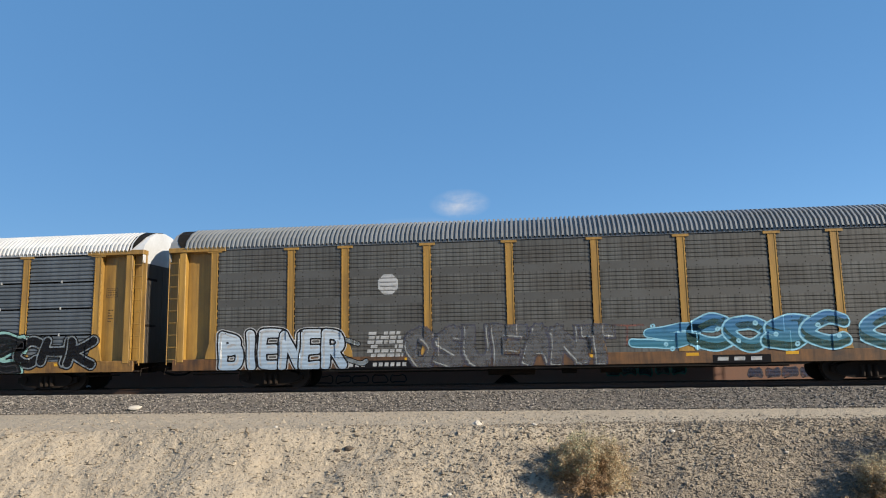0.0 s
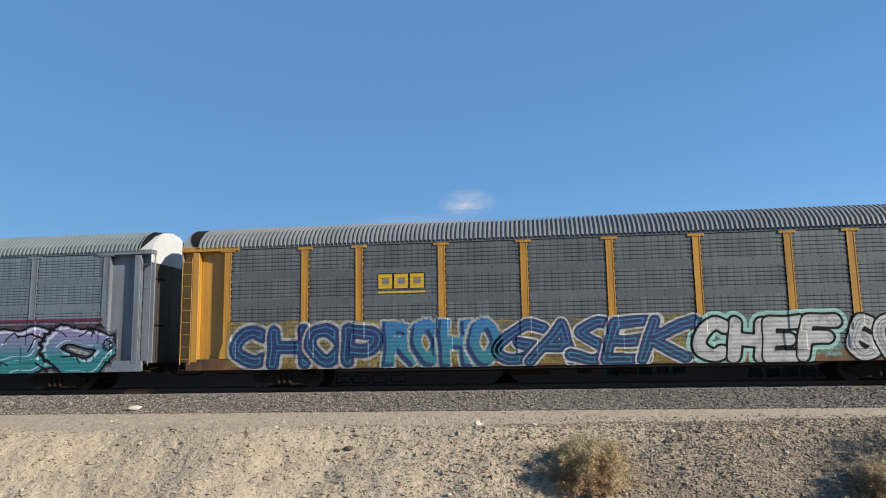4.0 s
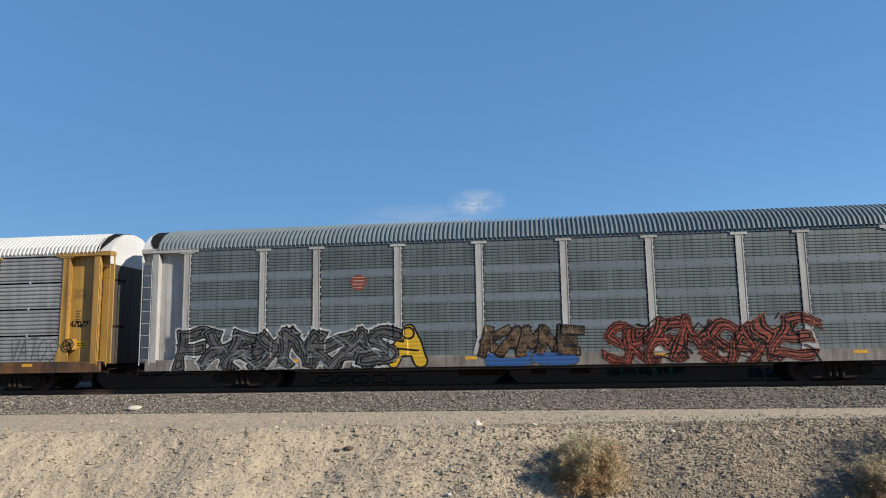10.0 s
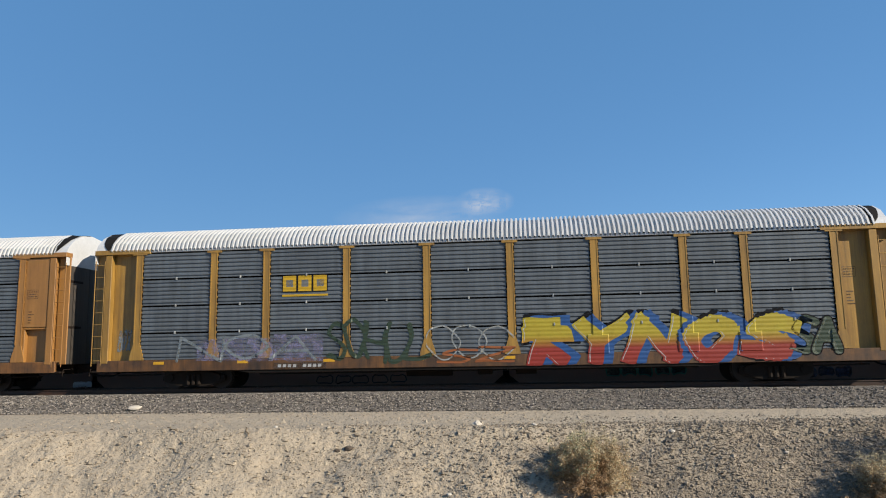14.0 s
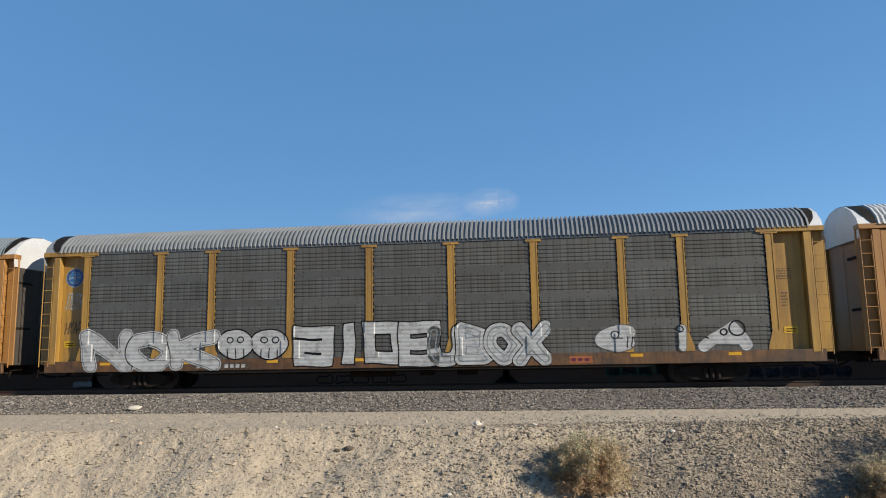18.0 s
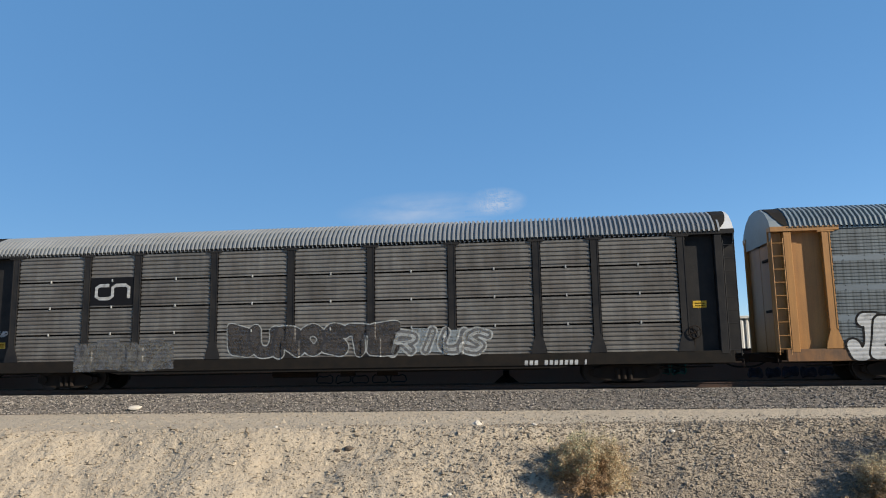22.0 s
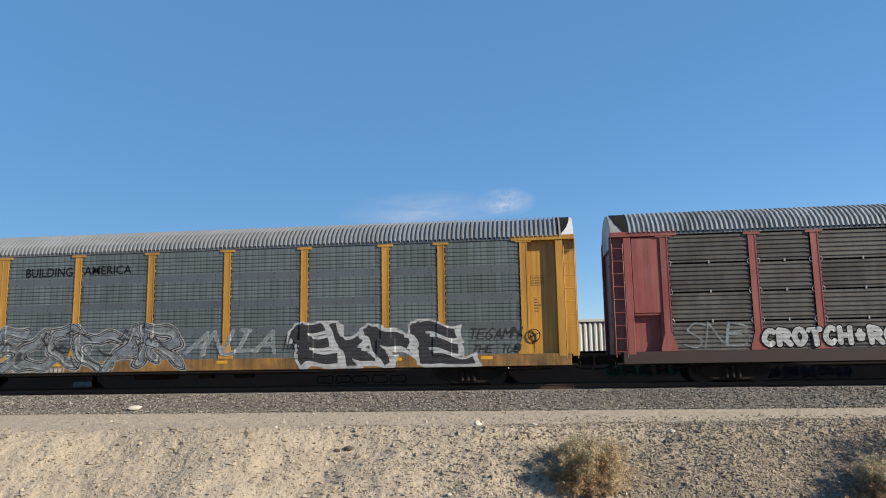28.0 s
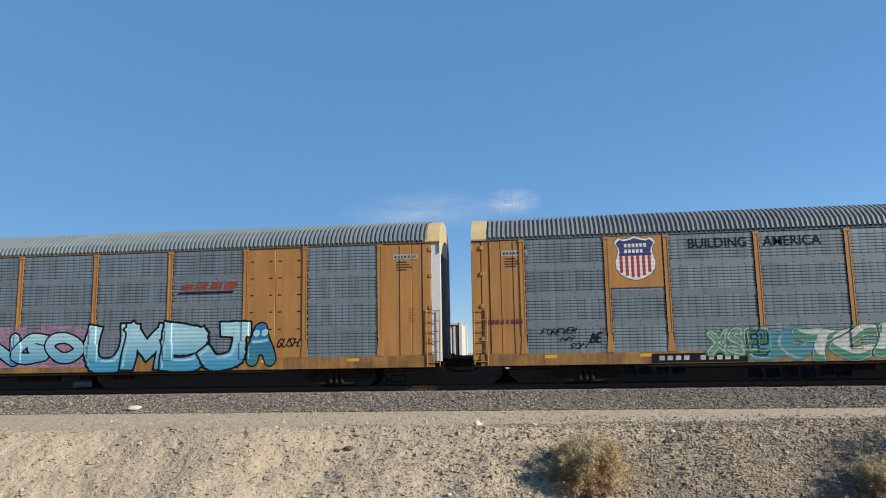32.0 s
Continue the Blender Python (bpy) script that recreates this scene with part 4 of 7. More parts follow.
def ring_of(cx, cz, rx, rz=None, n=12):
    return [(cx + rx * math.cos(2 * math.pi * i / n), cz + (rz or rx) * math.sin(2 * math.pi * i / n)) for i in range(n + 1)]


def dabs(x0, x1, z0, z1, count, size, seed):
    """Short slanting strokes scattered over an area."""
    rnd = random.Random(seed)
    out = []
    for k in range(count):
        x, z = x0 + (x1 - x0) * (k + rnd.random()) / count, rnd.uniform(z0, z1)
        a = rnd.uniform(-1.2, 1.2)
        out.append([(x, z), (x + size * math.cos(a), z + size * math.sin(a)), (x + size * (math.cos(a) + 0.5), z + size * (math.sin(a) - 0.4))])
    return out


GLYPHS = {}


def glyphs(word, bold):
    if (word, bold) in GLYPHS:
        return GLYPHS[word, bold]
    cu = bpy.data.curves.new("word", "FONT")
    cu.body, cu.size, cu.offset, cu.resolution_u = word, 1.0, bold, 3
    tmp = bpy.data.objects.new("word", cu)
    me = bpy.data.meshes.new_from_object(tmp)
    bpy.data.objects.remove(tmp)
    bpy.data.curves.remove(cu)
    vs = [(v.co.x, v.co.y) for v in me.vertices]
    fs = [tuple(p.vertices) for p in me.polygons]
    bpy.data.meshes.remove(me)
    GLYPHS[word, bold] = vs, fs
    return vs, fs


def letters(sh, word, x0, x1, z0, z1, name, bold, box=None, wobble=0.0, lean=0.0):
    vs, fs = glyphs(word, bold)
    if box is None:
        box = (min(v[0] for v in vs), max(v[0] for v in vs), min(v[1] for v in vs), max(v[1] for v in vs))
    sh.layer += 2
    y = -0.0004 * sh.layer
    made = []
    for u, v in vs:
        a, b = (u - box[0]) / (box[1] - box[0]), (v - box[2]) / (box[3] - box[2])
        x, z = x0 + a * (x1 - x0), z0 + b * (z1 - z0)
        z += wobble * math.sin(a * 17 + 0.6)
        x += lean * (b - 0.5) + wobble * 0.8 * math.sin(b * 5 + a * 23)
        made.append(sh.bm.verts.new((x, y, z)))
    mi = sh.slot(name)
    for f in fs:
        try:
            face = sh.bm.faces.new([made[i] for i in f])
            face.material_index = mi
            face.normal_update()
        except ValueError:
            pass
    return box


def plain(index, x0, x1, z0, z1, text, colour):
    sh = Sheet(3)
    letters(sh, text, x0, x1, z0, z1, "jet", 0.008)
    return sh.lay(index, "lettering", colour + " stencilled capital letters")


def bars(index, x0, x1, z0, z1, rows, colour):
    """Small print as plain bars."""
    rnd = random.Random(int(x0 * 100) + index)
    z0 = max(z0, 0.64)
    z1 = max(z1, z0 + 0.16)
    sh = Sheet()
    for r in range(rows):
        a, b = z0 + (z1 - z0) * r / rows, z0 + (z1 - z0) * (r + 0.72) / rows
        x = x0 + rnd.uniform(0, 0.15) * (rows > 1)
        while x < x1 - 0.05:
            w = 0.11 if rows == 1 else rnd.uniform(0.08, 0.3)
            if rnd.random() > 0.12:
                sh.box(x, min(x + w, x1), a, b, colour, 0.015, lift=False)
            x += w + 0.055
    sh.layer = 1
    return sh.lay(index, "lettering", colour + " stencilled marks")


def plate(index, x0, x1, z0, z1, colour, count, mark):
    z0 = max(z0, 0.62)
    z1 = max(z1, z0 + 0.22)
    sh = Sheet()
    sh.box(x0, x1, z0, z1, colour)
    sh.layer += 1
    h = z1 - z0
    for k in range(count):
        a = x0 + (x1 - x0) * (0.08 + 0.86 * k / count)
        if count > 6 and k == 4 and colour != "maroon":
            continue
        if colour == "maroon" and count > 6 and k < 2:
            if k == 0:
                sh.disc(x0 + (x1 - x0) * 0.14, z0 + h * 0.5, h * 0.3, mark, 14)
                sh.layer += 1
            continue
        sh.box(a, a + (x1 - x0) * 0.56 / count, z0 + h * 0.28, z1 - h * 0.25, mark, 0.01, lift=False)
    return sh.lay(index, "name_plate", WORDS_FOR.get(colour, colour) + " plate with " + mark + " marks")


def octagon(index, x0, x1, z0, z1, colour):
    sh = Sheet()
    cx, cz, r = (x0 + x1) / 2, (z0 + z1) / 2, (z1 - z0) / 2
    pts = [(cx + r * 1.05 * math.cos(math.pi / 8 + k * math.pi / 4), cz + r * 1.05 * math.sin(math.pi / 8 + k * math.pi / 4)) for k in range(8)]
    sh.shape(pts, colour)
    for k in range(4):
        z = z0 + (z1 - z0) * (k + 1) / 5
        sh.box(cx - r * 0.75, cx + r * 0.75, z - 0.012, z + 0.012, "ash" if colour == "white" else "pale")
    return sh.lay(index, "emblem", colour + " eight-sided emblem")


def halo(index, x0, x1, z0, z1, colour):
    """A worn patch of older paint behind a piece."""
    rnd = random.Random(int(x0 * 10))
    sh = Sheet()
    z0 = max(z0, 0.62)
    x = x0
    while x < x1:
        w = rnd.uniform(0.4, 1.1)
        a, b = z0 + rnd.uniform(0, 0.1), z1 + rnd.uniform(-0.12, 0.1)
        sh.shape([(x, a), (min(x + w, x1), a), (min(x + w, x1) - 0.02, b), (x + 0.02, b + rnd.uniform(-0.06, 0.06))], colour, lift=False)
        x += w
    return sh.lay(index, "old_paint", "worn " + WORDS_FOR.get(colour, colour) + " patch of older paint")


def stripes(index, x0, x1, z0, z1, colour):
    sh = Sheet()
    sh.box(x0, x1, z1 - 0.14, z1 - 0.03, colour)
    sh.box(x0, x1, z0 - 0.04, z0 + 0.1, colour)
    return sh.lay(index, "stripe", "two maroon stripes along the side")


def trio(index, x0, x1, z0, z1, colour):
    """A yellow emblem of three open shapes over a bar."""
    sh = Sheet()
    w, h = (x1 - x0) / 3, z1 - z0
    for k in range(3):
        a = x0 + k * w
        sh.box(a - 0.01, a + w - 0.02, z0 + 0.22 * h, z1 + 0.03, "jet")
        sh.box(a + 0.02, a + w - 0.05, z0 + 0.25 * h, z1, colour)
        sh.box(a + 0.14, a + w - 0.16, z0 + 0.46 * h, z1 - 0.2 * h, "sheet")
    sh.box(x0, x1, z0, z0 + 0.1 * h, colour)
    return sh.lay(index, "emblem", "yellow emblem over a yellow bar")


def horse(index, x0, x1, z0, z1, colour):
    """A black emblem of stacked slanting bars and two blocks over a row of small marks."""
    sh = Sheet()
    if index == 1:
        sh.box(x0, x1, z0, z1, "mist")
    w, h = x1 - x0, z1 - z0
    for k in range(4):
        z = z0 + h * (0.38 + 0.15 * k)
        sh.box(x0 + w * 0.04, x0 + w * (0.42 - 0.03 * k), z, z + h * 0.09, colour, 0.1)
    sh.shape([(x0 + w * 0.45, z0 + h * 0.36), (x0 + w * 0.6, z0 + h * 0.36), (x0 + w * 0.62, z1 - h * 0.08), (x0 + w * 0.5, z1 - h * 0.2)], colour)
    sh.box(x0 + w * 0.64, x0 + w * 0.70, z0 + h * 0.38, z1 - h * 0.08, colour, 0.08)
    sh.box(x0 + w * 0.74, x0 + w * 0.95, z0 + h * 0.38, z0 + h * 0.5, colour, 0.02)
    sh.box(x0 + w * 0.76, x0 + w * 0.97, z0 + h * 0.6, z0 + h * 0.72, colour, 0.02)
    sh.box(x0 + w * 0.78, x0 + w * 0.99, z0 + h * 0.8, z0 + h * 0.92, colour, 0.02)
    for k in range(14):
        sh.box(x0 + w * (0.02 + 0.069 * k), x0 + w * (0.06 + 0.069 * k), z0 + h * 0.1, z0 + h * 0.24, colour, lift=False)
    return sh.lay(index, "emblem", "black emblem of slanting bars")


def swoosh(index, x0, x1, z0, z1, colour):
    """A white line emblem, one rounded loop running on into a peak."""
    sh = Sheet(8)
    w, h = x1 - x0, z1 - z0
    pts = [(0.40, 0.95), (0.14, 0.95), (0.04, 0.8), (0.04, 0.2), (0.14, 0.05), (0.40, 0.05), (0.5, 0.2), (0.5, 0.8), (0.6, 0.95), (0.86, 0.95), (0.96, 0.8), (0.96, 0.05)]
    sh.ribbon([(x0 + u * w, z0 + v * h) for u, v in pts], 0.12, colour, cap=False)
    return sh.lay(index, "emblem", "white line emblem on a black plate")


def dash(index, x0, x1, z0, z1, colour):
    sh = Sheet()
    w, h = x1 - x0, z1 - z0
    sh.box(x0, x1 - 0.4, z0, z0 + h * 0.16, "black", 0.1)
    for k in range(4):
        sh.box(x0 + w * (0.05 + 0.22 * k), x0 + w * (0.23 + 0.22 * k), z0 + h * 0.3, z1 - h * 0.2 + 0.02 * k, colour, 0.1)
    return sh.lay(index, "emblem", "red slanting emblem over a black bar")


def sign_bay(index, x0, x1, z0, z1, _):
    part("sign_plate", bmesh_of(bevel_box, x0, x1, -HALF - 0.003, -HALF + 0.016, z0, PANEL_HI - 0.01, 0.006), STYLES[index]["body"], CARS[index])


def shield(index, x0, x1, z0, z1, state):
    """A shield sign: blue head, striped or bare body, pale rim."""
    w, h = x1 - x0, z1 - z0
    half = [(0.5, 0.0), (0.68, 0.045), (0.85, 0.13), (0.96, 0.27), (0.98, 0.42), (0.93, 0.56), (0.905, 0.66), (0.93, 0.76), (1.0, 0.87), (0.89, 0.97), (0.79, 0.93), (0.65, 0.955), (0.5, 1.0)]

    def scaled(k, lowest=0.0):
        right = [p for p in half if p[1] >= lowest]
        ring = right + [(1 - u, v) for u, v in right[::-1] if u > 0.5]
        return [(x0 + w * (0.5 + (u - 0.5) * k), z0 + h * (0.5 + (v - 0.5) * k)) for u, v in ring]
    sh = Sheet()
    sh.shape(scaled(1.05), "deep_blue" if state == "full" else "ash")
    sh.shape(scaled(1.02), "sign_white")
    sh.shape(scaled(0.93, 0.56), "deep_blue" if state == "full" else "signblue")
    sh.layer += 2
    for k in range(2):
        for j in range(6 - k):
            a = x0 + w * (0.24 + 0.095 * j - 0.0 * k)
            sh.box(a, a + w * 0.065, z0 + h * (0.755 - 0.13 * k), z0 + h * (0.835 - 0.13 * k), "sign_white", lift=False)
    sh.layer += 1
    if state == "full":
        for k in range(6):
            a = x0 + w * (0.115 + 0.137 * k)
            low = 0.17 if k in (0, 5) else (0.1 if k in (1, 4) else 0.06)
            sh.box(a, a + w * 0.075, z0 + h * low, z0 + h * 0.56, "sign_red", lift=False)
    return sh.lay(index, "shield_sign", "shield sign with a blue head and " + ("red and white stripes" if state == "full" else "bare white body"), -HALF - 0.006)


# first car
piece(0, "BIENER", 2.04, 6.50, 0.60, 2.06, 0.15, [("white", "out", 0.09), ("black", "out", 0.055), ("ice", "fill", 0.0), ("white", "shine", 0.05, 0.07, -0.07)], gap=0.05, overlap=0.25)
piece(0, "C", 6.2, 7.3, 0.75, 1.7, 0.07, [("black", "out", 0.03), ("mist", "fill", 0.0)], slant=-0.4, seed=4)
plate(0, 6.26, 8.88, 0.62, 0.90, 'jet', 11, 'white')
octagon(0, 7.66, 8.42, 3.14, 3.87, 'white')
bars(0, 7.28, 8.54, 1.02, 1.92, 6, 'white')
piece(0, "OSUEANT", 8.73, 15.6, 0.60, 2.0, 0.2, [("dusk", "out", 0.05), ("ash", "fill", 0.0), ("pale", "shine", 0.03, 0.04, 0.04)], square=True, gap=0.07, overlap=0.2)
tag(0, "T", 15.5, 16.6, 1.2, 1.98, "brick", 0.03)
piece(0, "COSC", 18.1, 22.93, 1.02, 2.2, 0.19, [("sky", "out", 0.05), ("azure", "fill", 0.0), ("bottle", "shine", 0.02, 0.05, 0.22), ("sky", "extra", 0.028)], gap=0.06, overlap=0.35,
      extra=[ring_of(18.3 + 0.62 * k, 1.12 + 0.93 * ((k * 0.618) % 1), 0.055) for k in range(8)], seed=2)
piece(0, "S", 16.4, 18.6, 1.15, 1.95, 0.11, [("sky", "out", 0.04), ("azure", "fill", 0.0), ("sky", "extra", 0.025)], slant=0.5, extra=[ring_of(16.9, 1.9, 0.06), ring_of(17.5, 1.15, 0.06), ring_of(17.3, 1.3, 0.05)])
piece(0, "CE", 23.45, 25.96, 0.98, 2.2, 0.2, [("sky", "out", 0.05), ("azure", "fill", 0.0), ("bottle", "shine", 0.02, 0.05, 0.22)], gap=0.06, overlap=0.3, seed=5)
plate(0, 18.73, 20.54, 0.64, 0.90, 'jet', 3, 'white')
# second car: one long black piece with a mint lining
horse(1, 6.85, 9.21, 3.20, 3.91, 'black')
piece(1, "CLORSUNGZ", 1.2, 22.5, 0.66, 2.06, 0.23, [("black", "out", 0.13), ("mint", "out", 0.09), ("black", "fill", 0.0), ("coal", "line", 0.12)],
      square=True, gap=0.09, overlap=0.3, slant=0.35, wobble=0.12)
piece(1, "I", 3.5, 22.0, 2.05, 2.45, 0.08, [("black", "extra", 0.085)], extra=[[(3.6 + 0.9 * k + 0.3 * (k % 3), 2.2 + 0.1 * (k % 2)), (3.68 + 0.9 * k + 0.3 * (k % 3), 2.2 + 0.1 * (k % 2))] for k in range(20)])
piece(1, "CHK", 22.62, 25.62, 0.84, 1.95, 0.14, [("black", "out", 0.10), ("mist", "out", 0.055), ("black", "fill", 0.0)], gap=0.05, overlap=0.15, slant=0.15)
bars(1, 6.35, 8.53, 0.68, 0.88, 1, 'white')
# third car
halo(2, 1.74, 17.67, 0.66, 2.24, 'ochre')
halo(2, 17.48, 22.22, 0.80, 2.18, 'seafoam')
piece(2, "CHOP", 2.0, 7.36, 0.62, 2.22, 0.24, [("pale", "out", 0.10), ("navy", "fill", 0.0), ("azure", "line", 0.14)], gap=0.08, overlap=0.18)
piece(2, "ROHO", 7.40, 11.3, 0.62, 2.26, 0.21, [("pale", "out", 0.07), ("azure", "fill", 0.0), ("navy", "shine", 0.03, 0.1, 0.12)], gap=0.07, overlap=0.2, square=True)
piece(2, "GASEK", 11.4, 17.5, 0.62, 2.26, 0.2, [("white", "out", 0.06), ("navy", "fill", 0.0), ("azure", "line", 0.12)], gap=0.06, overlap=0.4, slant=0.4)
piece(2, "CHEF", 17.71, 22.1, 0.62, 2.12, 0.19, [("mint", "out", 0.2), ("black", "out", 0.08), ("white", "fill", 0.0)], gap=0.06, overlap=0.12, slant=0.15)
piece(2, "GONE", 22.46, 25.85, 0.62, 2.16, 0.18, [("black", "out", 0.07), ("white", "fill", 0.0), ("mist", "line", 0.13)], gap=0.06, overlap=0.25)
trio(2, 7.18, 8.85, 3.19, 3.86, 'gold')
bars(2, 6.81, 8.82, 0.70, 0.91, 1, 'white')
plate(2, 18.97, 20.05, 0.79, 1.07, 'rust', 3, 'maroon')
# fourth car: teal and purple pieces over pale paint
plate(3, 6.56, 9.22, 4.10, 4.91, 'maroon', 9, 'white')
stripes(3, 1.68, 25.57, 2.27, 2.61, 'maroon')
halo(3, 1.5, 25.8, 0.66, 1.9, 'pale')
for text, xa, xb, lean, sd in (("SEMR", 1.9, 8.75, 0.25, 1), ("SMIE", 10.9, 17.6, 0.4, 2), ("KRBO", 17.5, 25.75, 0.15, 3)):
    piece(3, text, xa, xb, 0.62, 2.34, 0.29, [("dusk", "out", 0.15), ("black", "out", 0.075), ("teal", "fill", 0.0), ("ice", "shine", 0.04, 0.07, -0.06), ("ice", "shine", 0.09, -0.05, 0.05), ("black", "extra", 0.024)],
          square=True, gap=0.09, overlap=0.42, slant=lean, wobble=0.11, seed=sd, extra=dabs(xa + 0.4, xb - 0.4, 0.8, 2.2, 18, 0.5, sd))
for xa, sd in ((1.42, 1), (8.85, 2), (9.55, 3), (10.2, 4)):
    tag(3, ("HXAR", "EKOS", "RMAX", "SKEN")[sd - 1], xa, xa + 0.66, 1.5, 1.9, "black", 0.02, wobble=0.05, seed=sd)
    tag(3, ("MEXK", "OKRA", "LSEX", "AMOR")[sd - 1], xa, xa + 0.66, 1.05, 1.45, "black", 0.02, wobble=0.05, seed=sd + 5)
bars(3, 6.86, 9.19, 0.66, 0.85, 1, 'black')
# fifth car
sign_bay(4, 4.64, 6.53, 3.00, 4.84, 0)
shield(4, 4.91, 6.25, 3.30, 4.74, 'full')
piece(4, "ISONI", 1.8, 7.1, 0.60, 2.08, 0.22, [("pale", "out", 0.12), ("black", "out", 0.065), ("lilac", "fill", 0.0), ("pale", "shine", 0.05, 0.07, -0.07)], gap=0.07, overlap=0.55, slant=0.2, wobble=0.07)
halo(4, 7.0, 11.3, 0.95, 2.0, 'lavender')
piece(4, "O", 7.3, 8.5, 1.05, 1.95, 0.2, [("lilac", "out", 0.06), ("black", "fill", 0.0), ("white", "extra", 0.12)], extra=[[(7.55, 1.6), (7.75, 1.45)], [(8.05, 1.45), (8.3, 1.62)]])
piece(4, "BNE", 8.5, 11.2, 0.8, 1.95, 0.17, [("dusk", "out", 0.03), ("blush", "fill", 0.0)], gap=0.05, overlap=0.25)
piece(4, "GEAITT", 10.9, 17.2, 0.64, 1.98, 0.18, [("black", "out", 0.05, 0.05, -0.02), ("pale", "fill", 0.0), ("lilac", "shine", 0.02, -0.1, 0.25)], gap=0.06, overlap=0.2, square=True)
piece(4, "SIC.", 18.3, 23.1, 0.98, 2.16, 0.17, [("umber", "out", 0.05, 0.08, -0.04), ("white", "fill", 0.0)], gap=0.05, overlap=0.02)
tag(4, "BIG", 23.3, 24.9, 1.05, 1.8, "pale", 0.03)
bars(4, 5.75, 8.58, 0.64, 0.83, 1, 'white')
# sixth car
octagon(5, 7.72, 8.32, 3.32, 3.88, 'red')
piece(5, "FXRXNKAS", 1.7, 9.3, 0.62, 2.02, 0.17, [("white", "out", 0.11), ("black", "out", 0.05), ("ash", "fill", 0.0), ("black", "line", 0.07), ("mist", "extra", 0.02)], square=True, gap=0.05, overlap=0.55,
      slant=0.3, wobble=0.1, extra=dabs(1.8, 9.2, 0.75, 1.9, 34, 0.4, 9))
piece(5, "A", 9.15, 10.35, 0.62, 2.2, 0.19, [("black", "out", 0.06), ("gold", "fill", 0.0), ("black", "extra", 0.035)], extra=[ring_of(9.75, 1.85, 0.2), [(9.4, 1.3), (10.1, 1.25)]])
piece(5, "UO", 12.5, 15.4, 0.62, 1.1, 0.14, [("umber", "out", 0.04), ("blue", "fill", 0.0)], gap=0.05, overlap=0.1)
piece(5, "KAMNE", 12.4, 15.5, 0.95, 1.98, 0.13, [("black", "out", 0.035), ("copper", "fill", 0.0)], square=True, gap=0.05, overlap=0.35, slant=0.2)
piece(5, "SKRMSAXE", 16.5, 22.8, 0.62, 2.08, 0.13, [("brick", "out", 0.07), ("black", "out", 0.035), ("red", "fill", 0.0), ("black", "line", 0.06), ("black", "extra", 0.02)], square=True, gap=0.05, overlap=0.6, slant=0.3, wobble=0.12,
      extra=dabs(16.5, 22.6, 0.7, 2.1, 30, 0.5, 4))
bars(5, 7.08, 8.96, 0.66, 0.87, 1, 'black')
# seventh car
sign_bay(6, 4.60, 6.44, 3.04, 4.85, 0)
shield(6, 4.86, 6.17, 3.28, 4.73, 'washed')
piece(6, "SAOR", 3.6, 7.9, 0.9, 2.05, 0.036, [("black", "out", 0.0), ("black", "extra", 0.022)], overlap=0.15, wobble=0.11,
      extra=[ring_of(8.15, 1.65, 0.27, 0.3), ring_of(8.15, 1.62, 0.14), [(5.4, 1.7), (5.42, 1.55)], [(5.52, 1.7), (5.54, 1.55)], [(4.4, 1.0), (5.0, 0.9), (6.2, 0.95)]])
piece(6, "DOZEA", 9.5, 13.6, 0.82, 1.86, 0.165, [("black", "out", 0.035), ("ash", "fill", 0.0), ("pale", "shine", 0.02, -0.10, 0.08), ("black", "extra", 0.02)], gap=0.035, overlap=0.55, wobble=0.09,
      extra=[[(12.1, 2.0), (12.9, 1.9), (13.7, 1.6), (14.5, 1.05), (14.9, 0.8)], [(13.7, 1.6), (14.6, 1.3), (15.0, 0.95)]] + dabs(9.6, 14.3, 0.95, 1.6, 12, 0.16, 8))
piece(6, "RACKE", 16.6, 21.8, 0.6, 2.26, 0.19, [("black", "out", 0.055), ("sage", "fill", 0.0), ("pale", "shine", 0.04, -0.06, 0.06), ("black", "extra", 0.026)], gap=0.055, overlap=0.5, slant=-0.55, square=True, wobble=0.07,
      extra=[[(16.5, 2.2), (16.9, 0.7)], [(16.4, 2.1), (16.8, 0.75)], [(17.2, 2.2), (18.3, 1.5)], [(17.3, 2.22), (18.4, 1.52)], [(18.2, 0.65), (18.9, 1.3)], [(19.5, 0.7), (19.9, 1.2), (19.6, 1.5)], [(21.2, 2.1), (22.2, 1.4)], [(21.3, 2.12), (22.3, 1.38), (22.0, 0.8)]] + dabs(16.8, 21.6, 0.7, 1.4, 14, 0.3, 5))
tag(6, "VATOS", 23.6, 25.4, 1.05, 1.9, "ash", 0.022)
tag(6, "OMAR", 15.4, 16.6, 1.35, 1.8, "black", 0.025)
tag(6, "EMAK", 21.8, 22.7, 1.35, 1.8, "black", 0.025)
tag(6, "CLP", 3.0, 4.3, 1.15, 2.0, "mist", 0.03, seed=2)
tag(6, "OUR", 7.2, 8.8, 1.2, 2.1, "mist", 0.03, seed=3)
plate(6, 5.90, 8.73, 0.63, 0.92, 'jet', 11, 'white')
